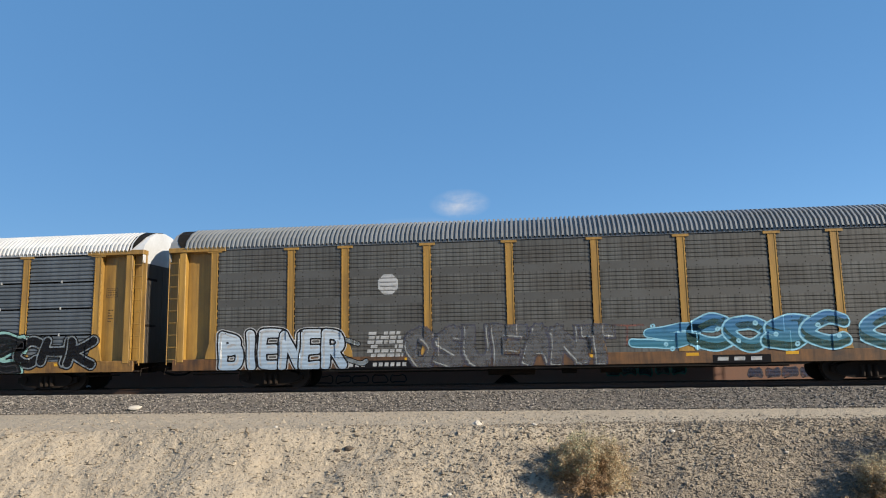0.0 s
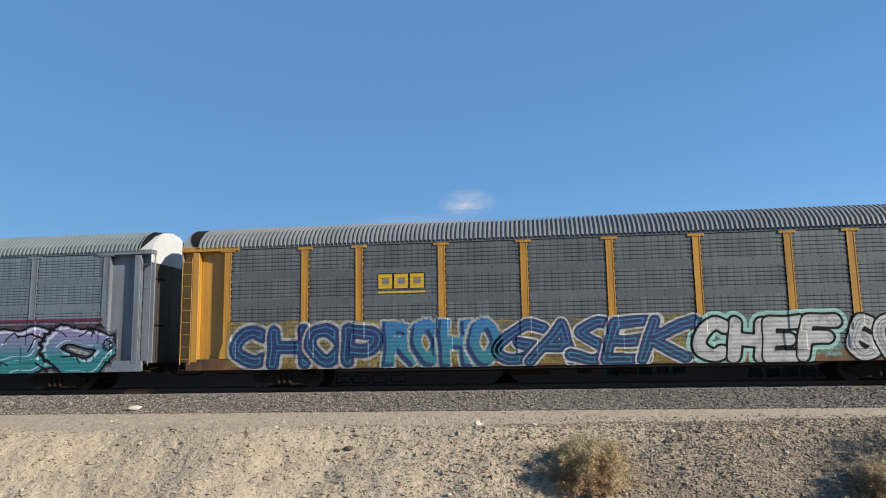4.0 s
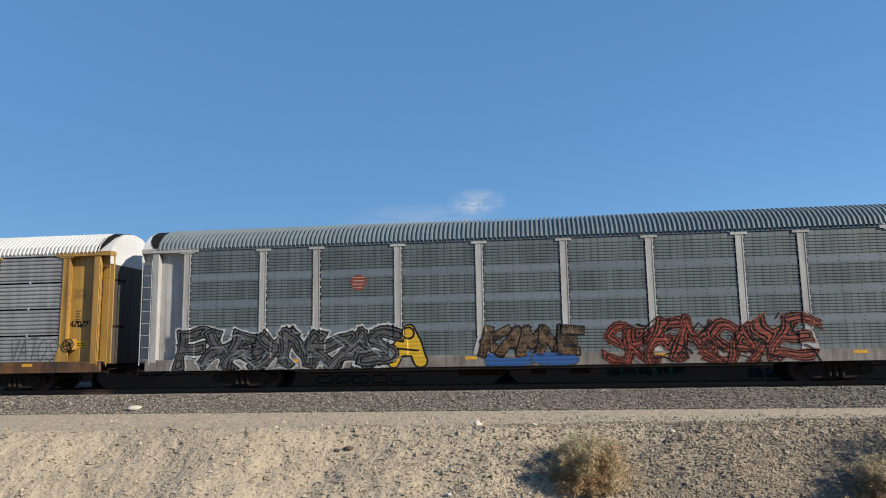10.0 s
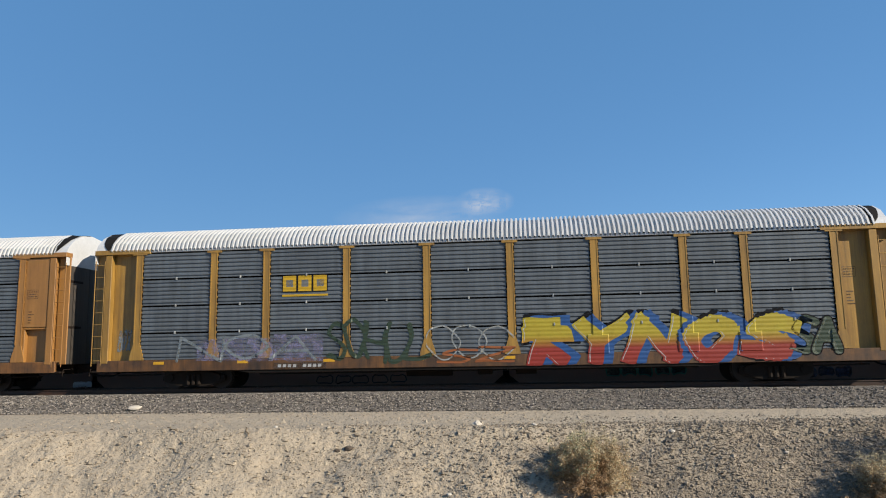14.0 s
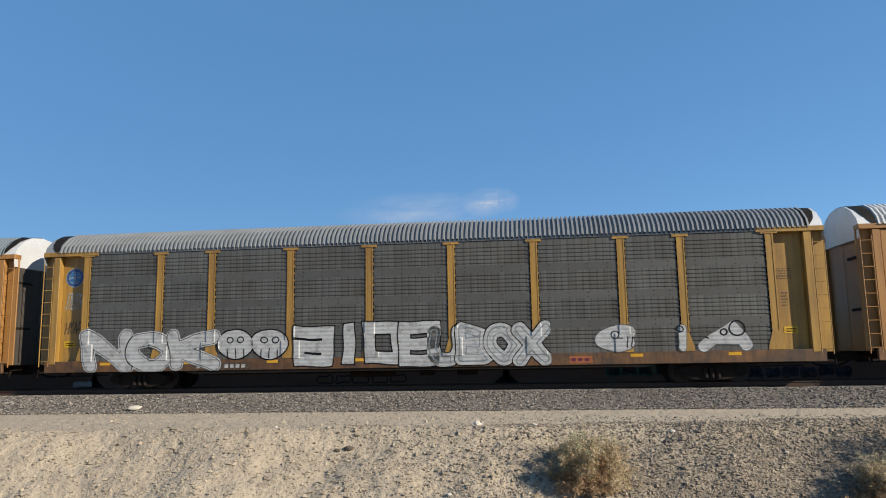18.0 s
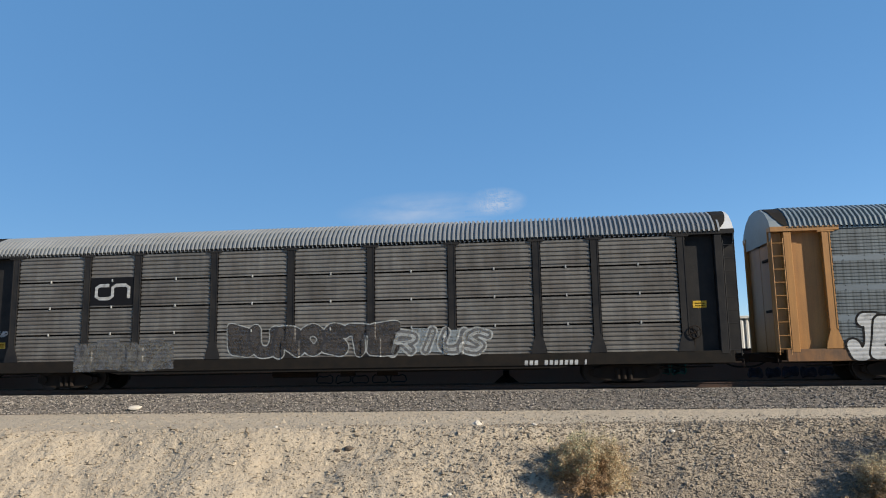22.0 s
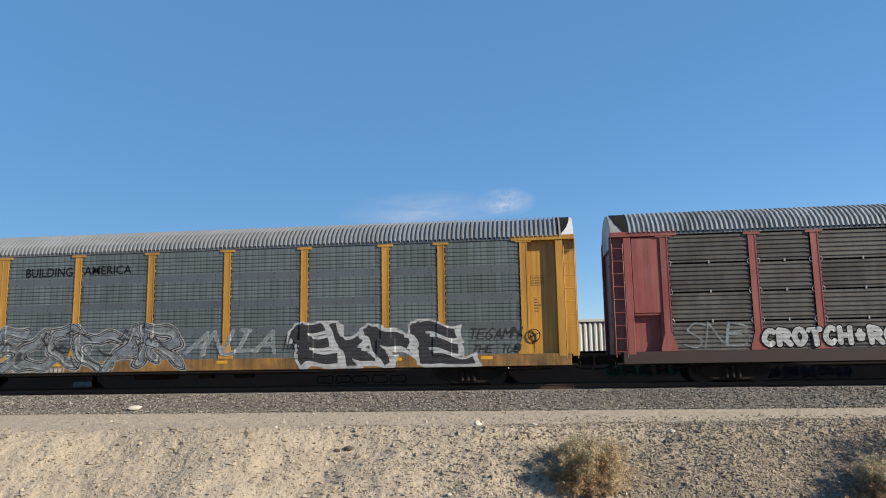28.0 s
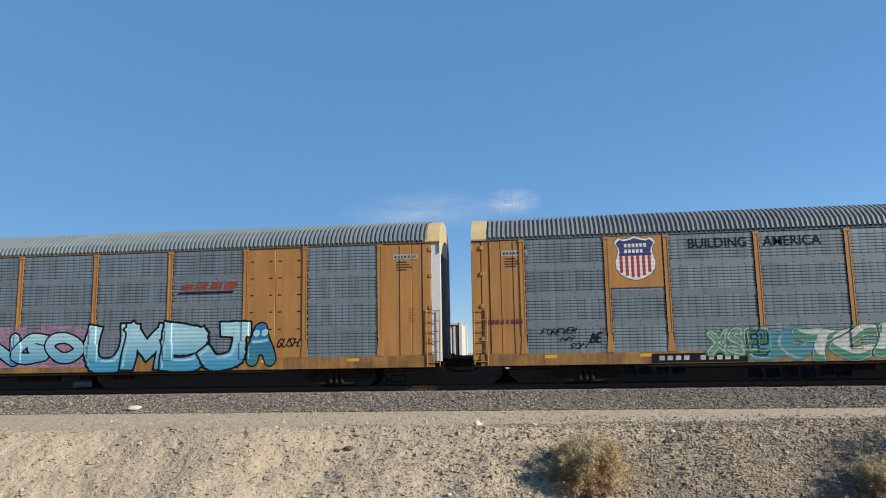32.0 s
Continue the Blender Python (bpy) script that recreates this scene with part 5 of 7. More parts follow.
# eighth car
trio(7, 7.10, 8.76, 3.17, 3.90, 'gold')
halo(7, 4.0, 8.6, 0.9, 1.85, 'lavender')
tag(7, "NOA", 3.3, 8.4, 0.95, 1.9, "mist", 0.05)
piece(7, "SOHUL", 8.7, 12.3, 0.84, 2.3, 0.075, [("moss", "out", 0.0)], overlap=0.2, wobble=0.08)
piece(7, "OOO", 12.3, 15.1, 0.85, 2.1, 0.025, [("pale", "out", 0.0)], overlap=0.35)
tag(7, "SZ", 12.6, 15.2, 0.75, 1.3, "rust", 0.04, seed=3)
piece(7, "tYNOS", 15.3, 24.3, 0.60, 2.24, 0.26, [("black", "out", 0.1, 0.12, 0.04), ("blue", "out", 0.03, 0.3, 0.02), ("fire", "fill", 0.0), ("white", "shine", 0.05, 0.04, 0.0)], square=True, gap=0.12, overlap=-0.02, slant=0.3, wobble=0.05)
piece(7, "SA", 24.1, 25.5, 0.85, 2.1, 0.13, [("black", "out", 0.04), ("moss", "fill", 0.0), ("sage", "shine", 0.02, 0.07, 0.04)], overlap=0.3)
plate(7, 6.83, 8.70, 0.66, 0.86, 'umber', 9, 'white')
# ninth car
bars(8, 4.87, 6.20, 0.65, 0.84, 1, 'black')
tag(8, "KAES", 2.15, 4.34, 1.1, 1.9, "mist", 0.02)
tag(8, "OK", 12.38, 13.50, 1.15, 1.75, "mist", 0.02)
# tenth car: white letters and heads
piece(9, "NOK", 1.85, 6.75, 0.62, 2.14, 0.22, [("ash", "out", 0.08), ("white", "out", 0.06), ("black", "out", 0.02), ("white", "fill", 0.0)], gap=0.04, overlap=0.15, slant=-0.1, wobble=0.04)
for xa in (6.85, 8.1):
    piece(9, "O", xa, xa + 1.2, 1.0, 2.05, 0.3, [("black", "out", 0.05), ("white", "fill", 0.0), ("black", "extra", 0.022)], wobble=0.02,
          extra=[ring_of(xa + 0.4, 1.68, 0.12, 0.1), ring_of(xa + 0.8, 1.68, 0.12, 0.1), [(xa + 0.3, 1.35), (xa + 0.3, 1.05)], [(xa + 0.6, 1.4), (xa + 0.6, 1.05)], [(xa + 0.9, 1.35), (xa + 0.9, 1.05)]])
piece(9, "aIoe", 9.66, 14.6, 0.72, 2.2, 0.195, [("black", "out", 0.045), ("white", "fill", 0.0)], gap=0.05, overlap=0.12, square=True, wobble=0.03)
piece(9, "UBOX", 14.4, 18.3, 0.62, 2.12, 0.23, [("black", "out", 0.035), ("white", "fill", 0.0), ("mist", "line", 0.12)], gap=0.04, overlap=0.35)
piece(9, "C", 19.97, 21.2, 1.02, 1.92, 0.2, [("ash", "out", 0.03), ("white", "fill", 0.0), ("black", "extra", 0.02)], extra=[ring_of(20.5, 1.6, 0.12), [(20.9, 1.5), (20.9, 1.15)], [(21.05, 1.5), (21.05, 1.15)]])
piece(9, "I", 22.35, 23.05, 1.04, 1.95, 0.12, [("ash", "out", 0.03), ("white", "fill", 0.0), ("black", "extra", 0.02)], extra=[ring_of(22.65, 1.8, 0.1)])
piece(9, "A", 23.4, 24.9, 0.98, 1.95, 0.18, [("ash", "out", 0.03), ("white", "fill", 0.0), ("black", "extra", 0.025)], extra=[ring_of(24.4, 1.72, 0.24), ring_of(24.0, 1.62, 0.1), [(23.45, 1.45), (23.55, 1.42)]], slant=0.2)
plate(9, 5.87, 8.01, 0.66, 0.92, 'umber', 9, 'white')
plate(9, 19.01, 19.76, 0.69, 0.93, 'rust', 3, 'maroon')
# eleventh car
horse(10, 6.87, 9.18, 3.18, 3.85, 'black')
piece(10, "JEAR", 2.2, 5.4, 0.64, 2.1, 0.2, [("black", "out", 0.075), ("white", "fill", 0.0)], gap=0.07, overlap=0.3, slant=0.2)
piece(10, "EBMEZ", 6.9, 9.6, 0.98, 2.02, 0.14, [("pale", "out", 0.045), ("black", "fill", 0.0), ("ash", "line", 0.1)], gap=0.045, overlap=0.25, square=True)
tag(10, "DECER", 9.7, 10.9, 1.75, 2.05, "black", 0.022)
tag(10, "HAUCALOAA", 9.75, 11.5, 1.45, 1.75, "black", 0.025)
tag(10, "ESTA HI", 10.0, 11.4, 1.1, 1.35, "black", 0.022)
tag(10, "SUAKO", 5.3, 6.5, 1.2, 1.7, "black", 0.03)
piece(10, "EMB", 11.8, 14.35, 0.62, 2.16, 0.22, [("black", "out", 0.085), ("white", "fill", 0.0), ("black", "line", 0.2)], gap=0.05, overlap=0.4)
tag(10, "JC", 14.4, 15.0, 0.68, 0.98, "black", 0.03)
piece(10, "ETIF", 15.3, 20.0, 0.9, 2.2, 0.21, [("pale", "out", 0.035), ("brick", "fill", 0.0), ("faint", "shine", 0.05, 0.15, 0.1)], gap=0.08, overlap=-0.05, square=True)
plate(10, 6.94, 9.27, 0.66, 0.87, 'umber', 10, 'white')
# twelfth car
plate(11, 4.72, 6.38, 3.04, 4.03, 'jet', 0, 'white')
swoosh(11, 4.89, 6.25, 3.25, 3.78, 'white')
halo(11, 4.2, 8.0, 0.66, 1.75, "ash")
piece(11, "ANSEO", 4.4, 7.8, 0.66, 1.7, 0.12, [("faded", "out", 0.0)], overlap=0.15, slant=0.3, wobble=0.07)
piece(11, "BUROSTE", 10.1, 16.0, 1.06, 2.2, 0.185, [("pale", "out", 0.05), ("coal", "out", 0.01), ("grime", "fill", 0.03)], gap=0.05, overlap=0.25, wobble=0.04)
halo(11, 16.0, 18.2, 1.1, 1.95, "mist")
piece(11, "RIUS", 15.9, 19.15, 1.04, 1.98, 0.16, [("pale", "out", 0.04), ("ash", "fill", 0.02), ("pale", "line", 0.13)], gap=0.05, overlap=0.2, slant=0.2)
bars(11, 20.34, 22.38, 0.66, 0.88, 1, 'white')
# thirteenth car
trio(12, 7.20, 8.87, 3.19, 3.88, 'gold')
piece(12, "LOKEY", 2.1, 9.0, 0.60, 2.1, 0.195, [("coal", "out", 0.13), ("white", "out", 0.085), ("crimson", "fill", 0.0)], square=True, gap=0.09, overlap=0.1, slant=0.15, wobble=0.05)
bars(12, 6.94, 8.92, 0.77, 0.98, 1, 'white')
plate(12, 19.24, 19.85, 0.74, 0.93, 'umber', 3, 'red')
# fourteenth car
piece(13, "CROTCH*ROT", 4.65, 9.3, 1.12, 1.78, 0.085, [("jet", "out", 0.035), ("white", "fill", 0.0)], gap=0.03, overlap=0.05, square=False, wobble=0.015)
halo(13, 9.52, 11.95, 1.55, 2.1, 'mist')
halo(13, 9.52, 11.95, 1.1, 1.5, 'sage')
piece(13, "SGIAX", 9.5, 12.0, 1.42, 2.12, 0.1, [("aqua", "out", 0.02), ("mint", "fill", 0.0), ("teal", "shine", 0.02, 0.05, 0.05)], gap=0.05, overlap=0.5, slant=0.4)
for k in range(6):
    halo(13, 12.42 + 0.02 * k, 14.9 - 0.03 * k, 1.12 + 0.16 * k, 1.19 + 0.16 * k, 'pale')
tag(13, "GXOX", 15.4, 17.9, 1.3, 1.9, "ash", 0.03)
for k in range(6):
    tag(13, "*", 15.8 + 0.42 * k + 0.9 * (k > 2), 16.2 + 0.42 * k + 0.9 * (k > 2), 1.25 + 0.2 * (k % 3), 1.65 + 0.2 * (k % 3), "ochre", 0.06, seed=k)
piece(13, "O", 18.9, 19.8, 1.15, 1.85, 0.02, [("pale", "out", 0.0)])
piece(13, "IR", 19.6, 22.1, 1.0, 2.25, 0.26, [("mist", "out", 0.04), ("ice", "fill", 0.0), ("mint", "line", 0.1)], gap=0.06, overlap=0.25, square=True)
tag(13, "SNB", 2.2, 4.3, 1.15, 2.0, "mist", 0.025)
# fifteenth car
sign_bay(14, 4.70, 6.56, 3.17, 4.87, 0)
shield(14, 4.91, 6.24, 3.36, 4.83, 'full')
plain(14, 7.35, 9.19, 4.13, 4.46, 'BUILDING', 'black')
plain(14, 9.64, 11.48, 4.16, 4.48, 'AMERICA', 'black')
for text, xa, xb, sd in (("TKSOS", 1.45, 7.3, 1), ("COCAR", 7.45, 13.4, 2)):
    piece(14, text, xa, xb, 0.72, 2.2, 0.15, [("pale", "out", 0.10), ("coal", "out", 0.06), ("pale", "out", 0.025), ("coal", "fill", 0.0), ("mist", "fill", 0.03), ("coal", "extra", 0.03), ("pale", "shine", 0.05, 0.07, 0.05)],
          gap=0.05, overlap=0.6, wobble=0.15, seed=sd, slant=0.2, square=sd == 1, extra=dabs(xa + 0.3, xb - 0.5, 0.9, 2.0, 22, 0.32, sd))
piece(14, "ANJLA", 13.9, 17.0, 1.2, 2.05, 0.045, [("pale", "out", 0.02), ("mist", "fill", 0.0)], overlap=0.3, slant=0.4)
piece(14, "EKNE", 18.0, 23.5, 0.62, 2.12, 0.21, [("white", "out", 0.075), ("coal", "fill", 0.0), ("white", "shine", 0.0, -0.14, 0.10)], square=True, gap=0.16, overlap=0.35, slant=-0.5, wobble=0.12)
tag(14, "IDAX", 17.2, 18.0, 1.3, 1.9, "coal", 0.022)
tag(14, "TEGAMN", 23.7, 25.5, 1.55, 1.95, "coal", 0.025)
tag(14, "THE TUB", 23.8, 25.5, 1.1, 1.4, "coal", 0.022)
bars(14, 7.03, 9.08, 0.66, 0.86, 1, 'white')
plate(14, 18.56, 19.24, 0.62, 0.84, 'rust', 3, 'maroon')
# sixteenth car
sign_bay(15, 4.58, 6.38, 3.16, 4.95, 0)
shield(15, 4.84, 6.18, 3.41, 4.87, 'full')
plain(15, 7.25, 9.11, 4.41, 4.74, 'BUILDING', 'black')
plain(15, 9.63, 11.45, 4.41, 4.74, 'AMERICA', 'black')
tag(15, "FOREVER", 2.3, 3.5, 1.65, 1.9, "black", 0.016)
tag(15, "MY", 2.95, 3.4, 1.42, 1.62, "black", 0.016)
tag(15, "SON", 3.2, 3.8, 1.18, 1.4, "black", 0.016)
tag(15, "BE", 3.9, 4.3, 1.35, 1.72, "black", 0.03)
piece(15, "XSe", 7.7, 9.5, 0.85, 1.75, 0.12, [("green", "out", 0.05), ("pale", "fill", 0.0), ("green", "line", 0.08)], gap=0.05, overlap=0.25)
piece(15, "BO", 9.0, 10.9, 0.72, 1.8, 0.2, [("green", "out", 0.04), ("azure", "fill", 0.0), ("pale", "shine", 0.06, 0.07, 0.05)], gap=0.06, overlap=0.3)
piece(15, "TCFTGS", 10.6, 18.0, 0.66, 1.78, 0.19, [("green", "out", 0.05), ("bottle", "out", 0.02), ("white", "fill", 0.0), ("green", "shine", 0.02, 0.07, 0.2)], gap=0.06, overlap=0.45, wobble=0.09, slant=0.2)
tag(15, "CHRES", 18.7, 19.9, 1.4, 1.95, "black", 0.022)
plate(15, 5.86, 8.88, 0.67, 0.97, 'jet', 10, 'white')
bars(15, 0.47, 1.69, 2.04, 2.25, 1, 'maroon')
# last car
dash(16, 17.81, 20.30, 3.35, 3.80, 'red')
halo(16, 10.42, 14.63, 0.76, 2.3, 'blush')
piece(16, "UMBJ", 14.6, 20.4, 0.66, 2.38, 0.24, [("jet", "out", 0.075), ("aqua", "fill", 0.0), ("sky", "shine", 0.05, 0.07, -0.07)], gap=0.07, overlap=0.2, square=True, slant=0.15)
piece(16, "A", 20.5, 21.5, 0.74, 2.35, 0.2, [("jet", "out", 0.05), ("azure", "fill", 0.0), ("sky", "extra", 0.05)], extra=[ring_of(20.85, 1.95, 0.07), ring_of(21.15, 1.95, 0.07), [(20.75, 1.65), (21.25, 1.68)]])
piece(16, "NGO", 10.4, 14.3, 0.95, 2.1, 0.17, [("jet", "out", 0.06), ("aqua", "fill", 0.0)], gap=0.06, overlap=0.2)
tag(16, "GUSH", 21.6, 22.4, 1.4, 1.75, "black", 0.02, -HALF + 0.022)
piece(16, "SMOKER", 3.43, 9.74, 0.7, 2.4, 0.22, [("jet", "out", 0.06), ("teal", "fill", 0.0), ("sky", "shine", 0.05, 0.07, -0.07)], gap=0.06, overlap=0.2)


def end_panel_marks(index, x0, z0, w, h, colour):
    """A small stencilled frame with lines of small print, on a recessed end panel."""
    rnd = random.Random(index)
    sh = Sheet()
    sh.ribbon([(x0, z0), (x0 + w, z0), (x0 + w, z0 + h), (x0, z0 + h), (x0, z0 - 0.01)], 0.018, colour, cap=False)
    for r in range(3):
        x = x0 + 0.05
        while x < x0 + w - 0.06:
            d = rnd.uniform(0.03, 0.09)
            sh.box(x, x + d, z0 + h * (0.18 + 0.27 * r), z0 + h * (0.3 + 0.27 * r), colour, lift=False)
            x += d + 0.03
    for r in range(5):
        sh.box(x0 + 0.08, x0 + 0.08 + rnd.uniform(0.1, 0.25), z0 - 0.5 - 0.1 * r, z0 - 0.465 - 0.1 * r, colour, lift=False)
    return sh.lay(index, "stencil", colour + " stencilled data panel", -HALF + (0.012 if STYLES[index].get("modern") else 0.024 if STYLES[index].get("flush") else 0.232))


for i in range(17):
    if i not in (3, 11, 16):
        end_panel_marks(i, LENGTH - 1.5, 3.35, 0.42, 0.32, "umber" if i != 5 else "black")
for i, x in ((15, 1.08), (16, LENGTH - 1.62)):
    sticker = Sheet(2)
    sticker.box(x - 0.04, x + 0.86, 4.36, 4.54, "pale")
    for k in range(7):
        sticker.box(x + 0.02 + 0.115 * k, x + 0.09 + 0.115 * k, 4.41, 4.49, "ash", lift=False)
    for r in range(4):
        sticker.box(x + 0.08, x + 0.45 + 0.09 * (r % 3), 4.24 - 0.09 * r, 4.28 - 0.09 * r, "coal", lift=False)
    for r in range(5):
        sticker.box(x + 0.5, x + 0.74 - 0.05 * (r % 2), 2.6 - 0.1 * r, 2.64 - 0.1 * r, "rust", lift=False)
    sticker.lay(i, "stencil", "pale sticker over small dark stencilled lines", -HALF + 0.014)
RECESS = -HALF + 0.232
for k, text in enumerate(("PYE", "SLE", "VEL", "SUR", "OKAY")):
    tag(6, text, 0.82, 1.46, 4.0 - 0.62 * k, 4.52 - 0.62 * k, "black", 0.026, RECESS, slant=0.02 + 0.1 * (k % 2), wobble=0.07, seed=k)
tag(6, "S", 0.8, 1.1, 1.2, 1.9, "gold", 0.08, RECESS)
tag(1, "MEXICO", 0.78, 1.5, 3.0, 3.25, "umber", 0.024, RECESS)
tag(1, "BUNA", 0.78, 1.5, 2.5, 2.85, "umber", 0.026, RECESS, seed=2)
tag(1, "CHKL", 0.78, 1.5, 2.1, 2.4, "umber", 0.026, RECESS, seed=3)
tag(9, "FILE", 0.85, 1.2, 2.9, 3.6, "pale", 0.025, RECESS)
tag(9, "TR", 1.15, 1.5, 2.9, 3.5, "pale", 0.025, RECESS, seed=4)
tag(9, "HKAP", 0.85, 1.5, 2.0, 2.5, "umber", 0.02, RECESS)
tag(11, "BUD", 0.8, 1.4, 1.95, 2.2, "white", 0.03, RECESS)
tag(4, "CHK", 1.0, 1.55, 1.3, 1.6, "black", 0.035, RECESS)
tag(7, "BOX", 0.9, 1.4, 1.4, 2.2, "mist", 0.03, RECESS)
tag(6, "AZOZY", LENGTH - 1.6, LENGTH - 0.9, 2.3, 2.55, "black", 0.02, RECESS)
round_sign = Sheet()
for r, name in ((0.36, "pale"), (0.33, "blue"), (0.24, "pale"), (0.22, "azure")):
    round_sign.disc(1.12, 4.1, r, name, 24)
round_sign.box(0.92, 1.32, 4.08, 4.12, "pale")
round_sign.box(1.10, 1.14, 3.9, 4.3, "pale")
round_sign.lay(9, "emblem", "round blue and white emblem", -HALF + 0.232)
for i, x in ((9, 1.05), (9, LENGTH - 1.2), (11, 1.1), (11, LENGTH - 1.2), (8, 1.1), (6, LENGTH - 1.15)):
    tab = Sheet()
    z = 2.45 if i == 11 and x > 5 else 1.55
    tab.box(x - 0.22, x + 0.22, z, z + 0.23, "gold")
    for r in range(2):
        tab.box(x - 0.16, x + 0.16, z + 0.05 + 0.08 * r, z + 0.08 + 0.08 * r, "black", lift=False)
    tab.lay(i, "label_plate", "small yellow label plate with dark lines", -HALF + 0.230)

# ---- ground ----
def crest_y(x):
    """Where the road ends and the bank begins."""
    return 17.6 + 0.12 * x * (1 if x > 0 else 0.35) + 0.35 * noise.noise((x * 0.35, 3.0, 0))


def bank_height(x, y):
    """The ground's level, from the far plain over both tracks, the road and the bank down to the ditch."""
    crest = crest_y(x)
    if y > 35.5:
        z = -0.9
    elif y > 22.0:
        z = -0.68
    elif y > crest:
        z = -0.62
    elif y > 11.0:
        z = -0.62 - 0.68 * (crest - y) * min(1.0, (crest - y) / 0.5 * 0.6 + 0.4)
        z = max(z, -3.3)
    elif y > 7.0:
        z = -3.3
    else:
        z = min(-0.5, -3.3 + (7.0 - y) * 0.5)
    if y < crest + 0.4 and y > 12:
        w = min(1.0, (crest + 0.4 - y))
        z += w * (0.16 * noise.fractal((x * 0.6, y * 0.9, 1.7), 0.95, 2.1, 5) + 0.03 * noise.noise((x * 6, y * 6, 4)) - 0.07 * max(0.0, 1 - 5 * abs(noise.noise((x * 0.5 + 0.45 * y, y * 0.5, 12)))) * (1 if x < 2 else 0.4) + 0.012 * noise.noise((x * 17, y * 17, 8)))
    elif y < 22.5 and y > 12:
        z += 0.02 * noise.noise((x * 1.3, y * 2.0, 9))
    return z


def spread(a, b, step):
    n = max(1, int(round((b - a) / step)))
    return [a + (b - a) * i / n for i in range(n)]


xs = [-4000, -1500, -500, -200, -90, -50] + spread(-35, -16, 0.8) + spread(-16, 12, 0.085) + spread(12, 35, 0.8) + [35, 50, 90, 200, 500, 1500, 4000]
ys = [-4000, -1000, -200, -60, -20, -6, -3, 0, 2, 4, 6, 7, 8, 10, 11] + spread(12, 14.6, 0.3) + spread(14.6, 19.2, 0.085) + spread(19.2, 23, 0.3) + \
     [23, 26, 29, 32, 35, 36, 40, 60, 120, 300, 900, 2500, 4500]
verts = [(x, y, bank_height(x, y)) for y in ys for x in xs]
nx = len(xs)
faces = [(j * nx + i, j * nx + i + 1, (j + 1) * nx + i + 1, (j + 1) * nx + i) for j in range(len(ys) - 1) for i in range(nx - 1)]
me = bpy.data.meshes.new("ground")
me.from_pydata(verts, [], faces)
me.polygons.foreach_set("use_smooth", [True] * len(me.polygons))


def ground_material():
    """Pale sand on one side of the bank, washed grey gravel on the other, a packed road above."""
    m = material("desert_ground", (0.475, 0.393, 0.290, 1), 0.95, stain=(0.355, 0.285, 0.205, 1), stain_amount=0.6, stain_scale=1.1, grain=11, grain_amount=0.2, bump=0.8)
    m.node_tree.nodes["Bump"].inputs["Distance"].default_value = 0.045
    nt = m.node_tree
    n, l = nt.nodes, nt.links
    bsdf = n["Principled BSDF"]
    source = bsdf.inputs["Base Color"].links[0].from_socket
    tc = n["Texture Coordinate"]
    clod = n.new("ShaderNodeTexNoise")
    clod.inputs["Scale"].default_value, clod.inputs["Detail"].default_value, clod.inputs["Roughness"].default_value = 3.2, 7, 0.62
    l.new(tc.outputs["Object"], clod.inputs["Vector"])
    rough_ = n.new("ShaderNodeBump")
    rough_.inputs["Strength"].default_value, rough_.inputs["Distance"].default_value = 0.75, 0.17
    l.new(clod.outputs["Fac"], rough_.inputs["Height"])
    l.new(rough_.outputs["Normal"], n["Bump"].inputs["Normal"])
    sep = n.new("ShaderNodeSeparateXYZ")
    l.new(tc.outputs["Object"], sep.inputs[0])
    # gravel gains towards +x, below the crest, in patches
    patch = n.new("ShaderNodeTexNoise")
    patch.inputs["Scale"].default_value, patch.inputs["Detail"].default_value = 0.55, 8
    l.new(tc.outputs["Object"], patch.inputs["Vector"])
    mx = n.new("ShaderNodeMapRange")
    mx.inputs["From Min"].default_value, mx.inputs["From Max"].default_value = -4.0, 7.0
    mx.inputs["To Min"].default_value, mx.inputs["To Max"].default_value = -0.30, 0.42
    l.new(sep.outputs["X"], mx.inputs["Value"])
    my = n.new("ShaderNodeMapRange")
    east = n.new("ShaderNodeMath")
    east.operation = "MAXIMUM"
    l.new(sep.outputs["X"], east.inputs[0])
    east.inputs[1].default_value = 0.0
    lip = n.new("ShaderNodeMath")
    lip.operation = "MULTIPLY_ADD"
    lip.inputs[1].default_value = -0.12
    l.new(east.outputs[0], lip.inputs[0])
    l.new(sep.outputs["Y"], lip.inputs[2])
    my.inputs["From Min"].default_value, my.inputs["From Max"].default_value = 16.9, 18.5
    my.inputs["To Min"].default_value, my.inputs["To Max"].default_value = 0.0, -0.55
    l.new(lip.outputs[0], my.inputs["Value"])
    packed = n.new("ShaderNodeMapRange")
    packed.inputs["From Min"].default_value, packed.inputs["From Max"].default_value = 17.2, 18.8
    packed.inputs["To Max"].default_value = 0.4
    l.new(lip.outputs[0], packed.inputs["Value"])
    road = n.new("ShaderNodeMixRGB")
    road.inputs["Color2"].default_value = (0.325, 0.275, 0.21, 1)
    l.new(packed.outputs["Result"], road.inputs["Fac"])
    l.new(source, road.inputs["Color1"])
    source = road.outputs["Color"]
    add = n.new("ShaderNodeMath")
    l.new(patch.outputs["Fac"], add.inputs[0])
    l.new(mx.outputs["Result"], add.inputs[1])
    add2 = n.new("ShaderNodeMath")
    l.new(add.outputs[0], add2.inputs[0])
    l.new(my.outputs["Result"], add2.inputs[1])
    edge = n.new("ShaderNodeMapRange")
    edge.inputs["From Min"].default_value, edge.inputs["From Max"].default_value = 0.42, 0.72
    l.new(add2.outputs[0], edge.inputs["Value"])
    stones = n.new("ShaderNodeTexVoronoi")
